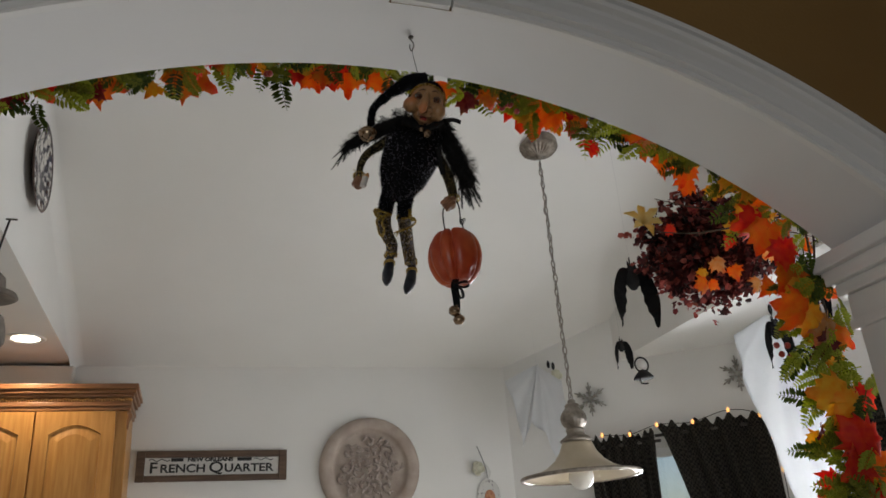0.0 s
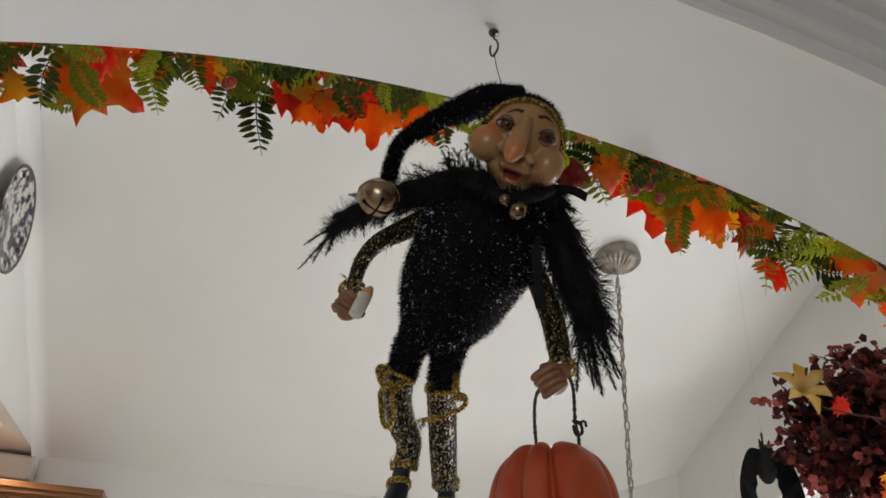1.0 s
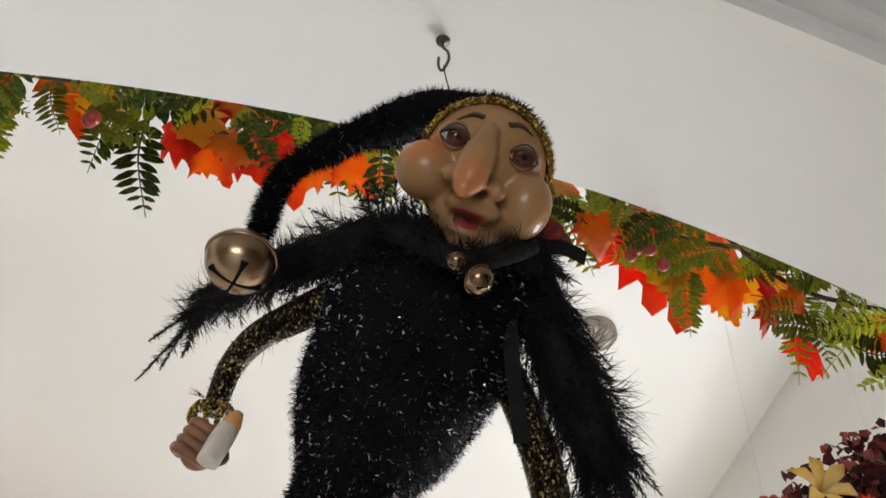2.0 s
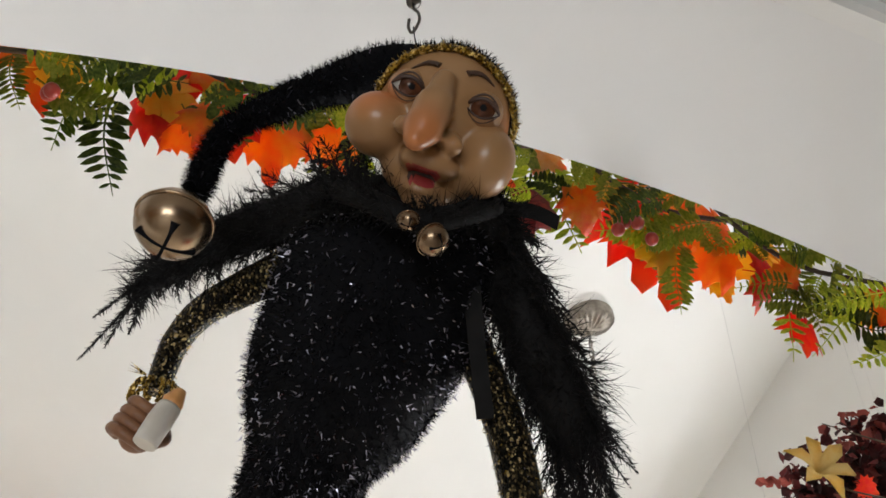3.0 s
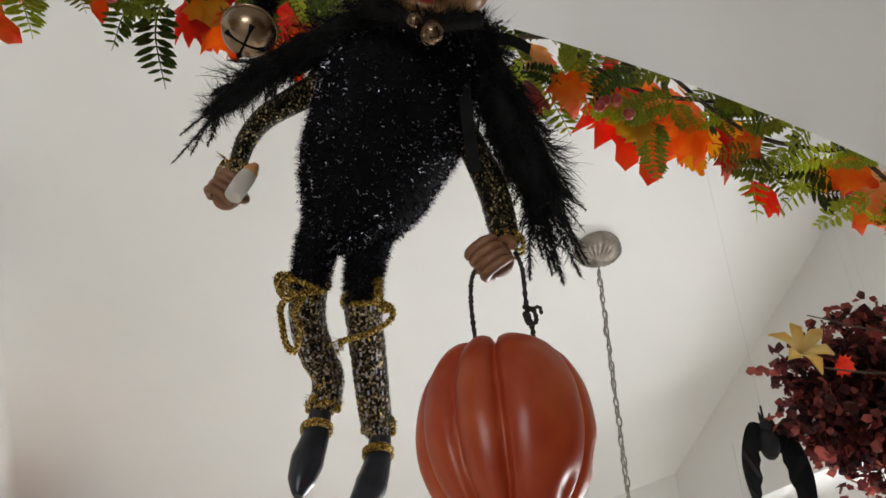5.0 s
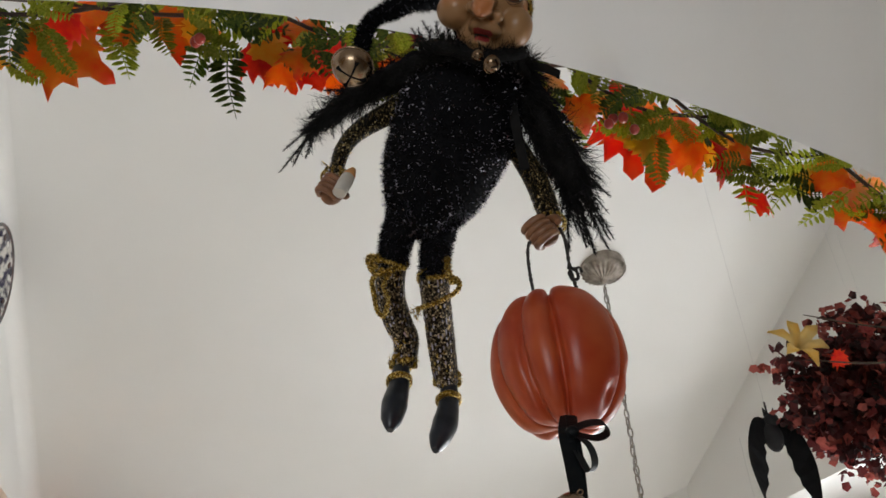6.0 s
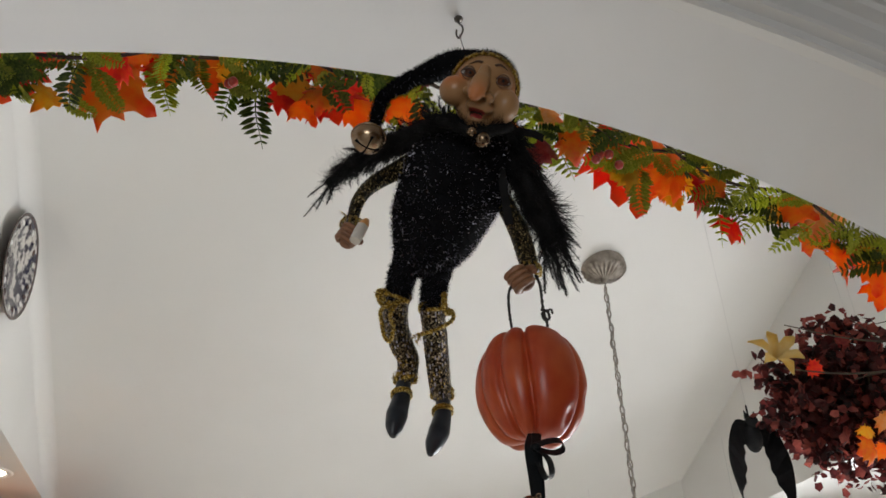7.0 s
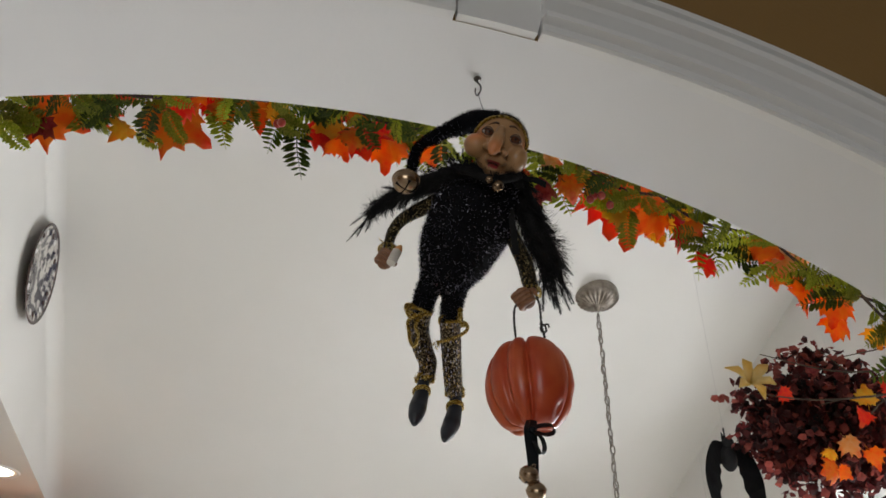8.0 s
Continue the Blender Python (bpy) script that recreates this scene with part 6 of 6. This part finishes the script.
def window(name, a, b, u0, u1, z0, z1):
    """Frame, sash bars, sill and panes in the opening of a wall that runs from a to b."""
    d = Vector((b[0] - a[0], b[1] - a[1], 0)).normalized()
    n = Vector((d.y, -d.x, 0))
    base = Vector((a[0], a[1], 0)) + d * u0
    w = thing(name, "white framed sash window with dark curtains", "window", base, kind="structure")
    w.rotation_euler = (0, 0, math.atan2(d.y, d.x))
    ln, mid = u1 - u0, (z0 + z1) / 2
    for lo, hi, nm in (((0, -0.09, z0), (0.05, -0.03, z1), "window_frame"), ((ln - 0.05, -0.09, z0), (ln, -0.03, z1), "window_frame"), ((0.05, -0.09, z1 - 0.05), (ln - 0.05, -0.03, z1), "window_frame"),
                       ((0.05, -0.09, z0), (ln - 0.05, -0.03, z0 + 0.05), "window_frame"), ((0.05, -0.085, mid - 0.02), (ln - 0.05, -0.035, mid + 0.02), "sash_bar"), ((-0.04, -0.02, z0 - 0.03), (ln + 0.04, 0.05, z0 - 0.002), "window_sill")):
        q = bmesh.new()
        box(q, lo, hi, 0.004)
        part(nm, q, M_TRIM, w)
    for zz0, zz1 in ((z0 + 0.05, mid - 0.02), (mid + 0.02, z1 - 0.05)):
        q = bmesh.new()
        box(q, (0.05, -0.064, zz0), (ln - 0.05, -0.058, zz1))
        g = part("pane", q, M_GLASS, w)
        g.visible_shadow = False
    return w


def curtain(a, b, u0, u1, sweep, z0, z1, label, drop_in=0.07):
    """A gathered cloth panel on a rod, its inner edge drawn aside further down; sweep: how far, at the foot."""
    d = Vector((b[0] - a[0], b[1] - a[1], 0)).normalized()
    n = Vector((d.y, -d.x, 0)) * -1
    base = Vector((a[0], a[1], 0))
    c = bmesh.new()
    nu, nz = 60, 26
    rows = []
    for k in range(nz + 1):
        f = k / nz
        z = z1 - (z1 - z0) * f
        row = []
        for i in range(nu + 1):
            g = i / nu
            lo, hi = (u0, u1 + sweep * f ** 0.8) if sweep < 0 else (u0 + sweep * f ** 0.8, u1)
            u = lo + (hi - lo) * g
            fold = 0.022 * math.sin(g * 46 + 1.2 * math.sin(f * 3)) * (0.7 + 0.5 * f) + 0.01 * math.sin(g * 21 + f * 2)
            ruffle = (0.016 * math.sin(g * 60) + 0.012 * math.sin(g * 23)) if k == 0 else 0.0
            pinch = -0.02 if k == 2 else 0.0
            row.append(c.verts.new(base + d * u + n * (drop_in + fold + pinch) + Vector((0, 0, z + ruffle))))
        rows.append(row)
    for p, q in zip(rows, rows[1:]):
        for i in range(nu):
            c.faces.new((p[i], p[i + 1], q[i + 1], q[i])).smooth = True
    bmesh.ops.solidify(c, geom=list(c.faces), thickness=0.004)
    th = thing("curtain", label, "curtain")
    part("panel", c, M_CURTAIN, th, smooth=True)
    r = bmesh.new()
    tube(r, [base + d * (u0 - 0.03) + n * 0.05 + Vector((0, 0, z1 - 0.05)), base + d * (u1 + 0.03) + n * 0.05 + Vector((0, 0, z1 - 0.05))], 0.009, 8, 0, 2)
    part("rod", r, M_WIRE, th, smooth=True)
    return th


window("window_1", BAY1, BAY0, 0.22, 0.98, 1.0, 2.16)
window("window_2", (2.80, Y1), (2.80, 2.64), 0.55, 1.95, 1.0, 2.16)
curtain(BAY1, BAY0, 0.10, 0.70, -0.24, 1.15, 2.27, "dark plaid curtain drawn aside on a rod")
curtain(BAY1, BAY0, 0.73, 1.12, 0.03, 1.15, 2.24, "dark plaid curtain hanging on a rod")
curtain((2.80, Y1), (2.80, 2.64), 0.42, 1.2, -0.45, 1.1, 2.25, "dark plaid curtain by the side window")
curtain((2.80, Y1), (2.80, 2.64), 1.3, 2.05, 0.45, 1.1, 2.25, "dark plaid curtain by the side window")

M_BULB = material("amber_fairy_bulb", (0.9, 0.4, 0.1), 0.3, emission=(1.0, 0.42, 0.12), strength=3.0)
d = Vector((BAY0[0] - BAY1[0], BAY0[1] - BAY1[1], 0)).normalized()
n = Vector((-d.y, d.x, 0))
strings = thing("string_lights", "string of small amber fairy lights round the curtain", "string lights")


def bay(u, out, z):
    return Vector((BAY1[0], BAY1[1], z)) + d * u + n * out


run = [bay(0.10, 0.12, 1.5), bay(0.09, 0.12, 1.75), bay(0.085, 0.12, 1.95), bay(0.10, 0.12, 2.12), bay(0.14, 0.12, 2.25), bay(0.30, 0.12, 2.30), bay(0.50, 0.12, 2.26), bay(0.70, 0.12, 2.27), bay(0.86, 0.12, 2.235), bay(1.02, 0.12, 2.25)]
bm = bmesh.new()
tube(bm, run, 0.0022, 6, 0, 5)
part("wire", bm, M_CORD, strings, smooth=True)
bulb_me = None
for p in run:
    if bulb_me is None:
        q = bmesh.new()
        ball(q, (0, 0, 0), (0.008, 0.008, 0.013), 0, 10, 8)
        o = part("bulb", q, M_BULB, strings, smooth=True)
        bulb_me = o.data
    else:
        o = new("bulb", bulb_me)
        o.parent = strings
    o.location = p + n * 0.004

M_FLAKE = material("aged_silver", (0.26, 0.25, 0.22), 0.45, 0.6, second=(0.40, 0.38, 0.34), scale=40)
for u, z in ((0.21, 2.515), (1.08, 2.49)):
    flake = thing("snowflake", "aged silver snowflake ornament on the bay wall", "wall decoration", bay(u, 0.008, z), group="snowflakes on the bay wall")
    flake.rotation_euler = (0, 0, math.atan2(d.y, d.x))
    for k in range(6):
        q = bmesh.new()
        a = math.pi / 3 * k + 0.5
        for r0, r1, off in ((0.015, 0.105, 0), (0.055, 0.085, 0.5), (0.055, 0.085, -0.5), (0.03, 0.055, 0.7), (0.03, 0.055, -0.7)):
            p0 = Vector((math.cos(a) * r0, 0.010, math.sin(a) * r0))
            p1 = p0 + Vector((math.cos(a + off), 0, math.sin(a + off))) * (r1 - r0)
            tube(q, [p0, p1], [0.009, 0.004], 6, 0, 1)
        part("arm", q, M_FLAKE, flake, smooth=True)
    q = bmesh.new()
    ball(q, (0, 0.010, 0), (0.02, 0.008, 0.02), 0, 12, 8)
    part("hub", q, M_FLAKE, flake, smooth=True)

# ---------------------------------------------------------------- cloth ghosts, paper bats and small ornament
M_SHEET = material("white_thin_cloth", (0.80, 0.81, 0.82), 0.8, second=(0.84, 0.85, 0.86), scale=6, bump=0.2, bump_scale=120)
M_BAT = material("black_felt", (0.008, 0.008, 0.009), 0.85, second=(0.016, 0.016, 0.017), scale=40)
M_THREAD = material("clear_thread", (0.5, 0.5, 0.5), 0.4)


def ghost(at_, outline, label, eyes, up, fold=0.010):
    """A draped sheet: a fan from the head to a ragged hem, with folds."""
    g = thing("ghost_decoration", label, "ghost decoration", at_)
    b = bmesh.new()
    m, rows = 14, []
    pts = [Vector((x, 0, z)) for x, z in outline]
    hem = []
    for p, q in zip(pts, pts[1:]):
        hem += [p.lerp(q, k / 6) for k in range(6)]
    hem.append(pts[-1])
    for k in range(m + 1):
        f = k / m
        row = []
        for i, p in enumerate(hem):
            v = p * (0.06 + 0.94 * f)
            v.y = -0.07 * math.sin(math.pi * i / (len(hem) - 1)) * (0.35 + 0.65 * f) ** 0.5 + fold * f * math.sin(i * 0.95) - 0.02
            v.z += 0.02 * (1 - f) * math.sin(math.pi * i / (len(hem) - 1))
            row.append(b.verts.new(v))
        rows.append(row)
    for p, q in zip(rows, rows[1:]):
        for i in range(len(hem) - 1):
            b.faces.new((p[i], p[i + 1], q[i + 1], q[i])).smooth = True
    bmesh.ops.solidify(b, geom=list(b.faces), thickness=0.0025)
    part("sheet", b, M_SHEET, g, smooth=True)
    for x, z in eyes:
        q = bmesh.new()
        ball(q, (x, -0.105, z), (0.011, 0.005, 0.024), 0, 12, 8)
        part("eye", q, M_BAT, g, "black felt eye", smooth=True)
    q = bmesh.new()
    tube(q, [(0, -0.03, 0), (0, -0.02, up)], 0.0004, 5, 0, 1)
    part("thread", q, M_THREAD, g)
    return g


ghost((1.60, 3.30, 2.70), [(0.16, -0.10), (0.17, -0.40), (0.05, -0.60), (-0.02, -0.42), (-0.10, -0.36), (-0.16, -0.50), (-0.17, -0.28), (-0.21, -0.10)], "small white cloth ghost hanging by the wall", ((0.045, -0.02), (0.075, -0.03)), 0.22)
ghost((2.06, 1.75, 2.52), [(0.22, -0.12), (0.27, -0.60), (0.20, -1.0), (0.06, -0.85), (-0.06, -1.05), (-0.16, -0.60), (-0.22, -0.30), (-0.19, -0.10)], "large white cloth ghost hanging in the bay", ((-0.05, -0.01), (-0.01, -0.04)), 1.05)


def bat(at_, size, spread, label, up, group):
    """Felt bat: body, eared head and two drooping scalloped wings."""
    g = thing("bat_decoration", label, "bat decoration", at_, group=group)
    q = bmesh.new()
    ball(q, (0, 0, -0.02 * size), (0.022 * size, 0.018 * size, 0.034 * size), 0, 14, 10)
    part("body", q, M_BAT, g, smooth=True)
    q = bmesh.new()
    ball(q, (0, -0.008 * size, 0.016 * size), (0.016 * size, 0.015 * size, 0.015 * size), 0, 14, 10)
    for s in (-1, 1):
        tube(q, [(s * 0.009 * size, -0.006 * size, 0.026 * size), (s * 0.013 * size, -0.006 * size, 0.044 * size)], [0.006 * size, 0.0008], 6, 0, 1)
    part("head", q, M_BAT, g, smooth=True)
    for s in (-1, 1):
        q = bmesh.new()
        upper = [Vector((s * x * size * spread, -0.01 * math.sin(x * 20), z * size)) for x, z in ((0.012, 0.020), (0.050, 0.018), (0.078, -0.018), (0.094, -0.070), (0.090, -0.122), (0.076, -0.175))]
        lower = [Vector((s * x * size * spread, 0.002, z * size)) for x, z in ((0.012, -0.030), (0.026, -0.036), (0.034, -0.062), (0.040, -0.100), (0.054, -0.132), (0.075, -0.178))]
        ua = glide(upper, 3)
        la = glide(lower, 3)
        va, vb = [q.verts.new(p) for p in ua], [q.verts.new(p + Vector((s * 0.002 * size * math.sin(k * 2.1), 0, 0.004 * size * math.sin(k * 2.1)))) for k, p in enumerate(la)]
        for k in range(len(va) - 1):
            q.faces.new((va[k], va[k + 1], vb[k + 1], vb[k])).smooth = True
        bmesh.ops.solidify(q, geom=list(q.faces), thickness=0.002)
        part("wing", q, M_BAT, g)
    q = bmesh.new()
    tube(q, [(0, 0, 0.03 * size), (0, 0, 0.06 * size)], 0.0022 * size, 6, 0, 1)
    part("clip", q, M_BAT, g)
    if up:
        q = bmesh.new()
        tube(q, [(0, 0, 0.06 * size), (0, 0.0, up)], 0.0003, 5, 0, 1)
        part("thread", q, M_THREAD, g)
    return g


GB = "felt bats on threads"
bat((0.914, 0.91, 2.345), 0.95, 0.85, "black felt bat with drooping wings on a thread", vault(0.91) - 2.345, GB)
bat((0.862, 0.95, 2.135), 0.42, 0.75, "tiny black felt bat on a thread", 0.20, GB)
bat((1.93, 1.55, 2.40), 1.0, 0.75, "black felt bat before the white ghost", vault(1.55) - 2.40, GB)
bat((2.06, 1.45, 2.62), 1.2, 0.8, "black felt bat under the bay ceiling", vault(1.45) - 2.62, GB)

charm = thing("hanging_charm", "small black and white ornament on a thread", "ornament", (0.92, 0.95, 2.06))
q = bmesh.new()
tube(q, [(0.022 * math.cos(a), 0, 0.014 + 0.022 * math.sin(a)) for a in [2 * math.pi * j / 14 for j in range(15)]], 0.0028, 6, 0, 2)
part("ring", q, M_BAT, charm, smooth=True)
q = bmesh.new()
ball(q, (0, 0, 0.016), (0.015, 0.01, 0.014), 0, 14, 10)
part("bead", q, M_WHITE, charm, smooth=True)
q = bmesh.new()
lathe(q, [(0.001, 0.0), (0.012, -0.004), (0.028, -0.022), (0.030, -0.028), (0.001, -0.026)], sides=24)
part("skirt", q, M_BAT, charm, smooth=True)
q = bmesh.new()
tube(q, [(-0.012, 0, -0.026), (-0.010, 0, -0.042), (0.012, 0, -0.042)], 0.0026, 6, 0, 2)
part("foot", q, M_BAT, charm, smooth=True)
q = bmesh.new()
tube(q, [(0, 0, 0.036), (-0.05, 0, 0.075)], 0.0007, 5, 0, 1)
part("thread", q, M_THREAD, charm)

# ---------------------------------------------------------------- dried flower arrangement behind the arch
rng = random.Random(33)
spray = thing("flower_arrangement", "dark burgundy dried flower spray with twigs and silk leaves", "flower arrangement", (0, 0, 0))
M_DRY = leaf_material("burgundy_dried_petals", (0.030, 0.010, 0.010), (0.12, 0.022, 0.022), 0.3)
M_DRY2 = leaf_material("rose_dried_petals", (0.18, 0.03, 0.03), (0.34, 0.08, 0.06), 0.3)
C, RAD = Vector((1.125, 0.80, 2.385)), Vector((0.205, 0.15, 0.160))


def petals(b, count, low, high, size):
    for _ in range(count):
        v = Vector((rng.gauss(0, 1), rng.gauss(0, 1), rng.gauss(0, 1))).normalized() * rng.uniform(low, high)
        lump = 1 + 0.42 * noise.noise(v * 2.8) + 0.12 * noise.noise(v * 7.0)
        p = C + Vector((v.x * RAD.x, v.y * RAD.y, v.z * RAD.z)) * lump
        x, y = (Vector((rng.gauss(0, 1), rng.gauss(0, 1), rng.gauss(0, 1))).normalized() for _ in range(2))
        x = (x - y * x.dot(y)).normalized()
        z = x.cross(y)
        s = size * rng.uniform(0.6, 1.3)
        q = [p, p + (x * 0.55 + y * 0.5 + z * 0.15) * s, p + (x * 0.35 + y * 1.05 - z * 0.1) * s, p + (-x * 0.35 + y * 1.1 + z * 0.15) * s, p + (-x * 0.55 + y * 0.45 + z * 0.2) * s]
        vs = [b.verts.new(w) for w in q]
        m = b.verts.new(p + (y * 0.55 - z * 0.12) * s)
        for k in range(5):
            b.faces.new((vs[k], vs[(k + 1) % 5], m))


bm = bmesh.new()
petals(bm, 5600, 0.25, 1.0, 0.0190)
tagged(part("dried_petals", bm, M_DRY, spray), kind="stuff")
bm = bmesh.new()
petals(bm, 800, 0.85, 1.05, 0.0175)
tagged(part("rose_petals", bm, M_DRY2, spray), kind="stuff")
for k in range(26):
    a = rng.uniform(0, 6.28)
    s0 = Vector((1.24, 0.16 + 0.02 * (k % 4), 2.24 + 0.012 * k)) if k % 2 else C + Vector((rng.uniform(-0.05, 0.08), -0.03, rng.uniform(-0.08, 0.08)))
    e = C + Vector((rng.uniform(-0.06, 0.26), rng.uniform(-0.22, 0.02), rng.uniform(-0.24, 0.16)))
    if k == 3:
        e = Vector((0.93, 0.74, 2.52))
    if k == 5:
        e = Vector((0.86, 0.69, 2.39))
    m1 = s0.lerp(e, 0.35) + Vector((rng.uniform(-0.05, 0.05), rng.uniform(-0.05, 0.03), rng.uniform(-0.08, 0.04)))
    m2 = s0.lerp(e, 0.72) + Vector((rng.uniform(-0.04, 0.04), rng.uniform(-0.04, 0.02), rng.uniform(-0.08, 0.04)))
    bm = bmesh.new()
    tube(bm, [s0, m1, m2, e], [0.0036, 0.0028, 0.002, 0.001], 6, 0, 5)
    f = m2.lerp(e, 0.3)
    tube(bm, [m2, f + Vector((rng.uniform(-0.03, 0.03), -0.01, rng.uniform(-0.04, 0.04)))], [0.0018, 0.0008], 5, 0, 2)
    part("twig", bm, M_TWIG, spray, smooth=True)
lily = bmesh.new()
for k in range(6):
    a = math.pi / 3 * k
    dx, dz = math.cos(a), math.sin(a)
    line = [Vector((0, 0, 0)), Vector((dx * 0.016, -0.020, dz * 0.016)), Vector((dx * 0.034, -0.030, dz * 0.034)), Vector((dx * (0.060 if k % 2 else 0.050), -0.024, dz * (0.060 if k % 2 else 0.050)))]
    band_w = (0.004, 0.011, 0.012, 0.001)
    side = Vector((-dz, 0, dx))
    rows = [[lily.verts.new(p - side * w), lily.verts.new(p + Vector((0, 0.004, 0))), lily.verts.new(p + side * w)] for p, w in zip(line, band_w)]
    for p, q in zip(rows, rows[1:]):
        for j in range(2):
            lily.faces.new((p[j], p[j + 1], q[j + 1], q[j])).smooth = True
bmesh.ops.solidify(lily, geom=list(lily.faces), thickness=0.0012)
M_LILY = leaf_material("pale_peach_petal", (0.90, 0.62, 0.16), (0.92, 0.76, 0.36), 0.1)
o = part("lily", lily, M_LILY, spray, "pale peach silk lily", smooth=True)
o.location, o.rotation_euler = (0.832, 0.675, 2.403), (radians(-15), radians(20), radians(-15))
for x, y, z, dx, dz, size, colour, k in ((0.985, 0.66, 2.225, -0.9, -0.3, 0.042, "orange", 0), (1.02, 0.68, 2.235, 0.6, -0.5, 0.030, "orange", 1), (0.90, 0.66, 2.385, 0.8, -0.4, 0.030, "red", 0), (1.08, 0.62, 2.375, 0, 1, 0.040, "yellow", 0),
                                         (1.06, 0.62, 2.345, -0.3, -0.9, 0.036, "red", 2), (1.02, 0.64, 2.285, 0.5, -0.8, 0.040, "peach", 1), (1.06, 0.63, 2.260, 0.3, -0.9, 0.040, "orange", 2), (0.985, 0.66, 2.265, -0.2, -0.9, 0.026, "yellow", 1),
                                         (1.12, 0.60, 2.40, 0.7, 0.2, 0.040, "red", 1), (1.15, 0.58, 2.30, 0.5, -0.8, 0.042, "peach", 0), (1.00, 0.67, 2.45, -0.2, 1, 0.030, "wine", 2), (1.13, 0.62, 2.22, -0.5, -0.7, 0.04, "peach", 1)):
    placed("silk_leaf", LEAVES[colour][k], spray, (x, y, z), (dx, -0.1, dz), (rng.uniform(-0.5, 0.1), -1, -0.4), size, WORDS[colour])

# cream rose pinned by the bay wall
pinned = thing("silk_rose", "pale cream silk rose pinned on the bay wall", "flower", (1.79, 3.41, 2.67))
q = bmesh.new()
rose(q, (0, 0, 0), 0.05)
part("bloom", q, M_ROSE, pinned, smooth=True)
q = bmesh.new()
tube(q, [(0, 0.0, -0.02), (0.005, 0.015, -0.06)], 0.003, 6, 0, 2)
part("stem", q, M_TWIG, pinned, smooth=True)
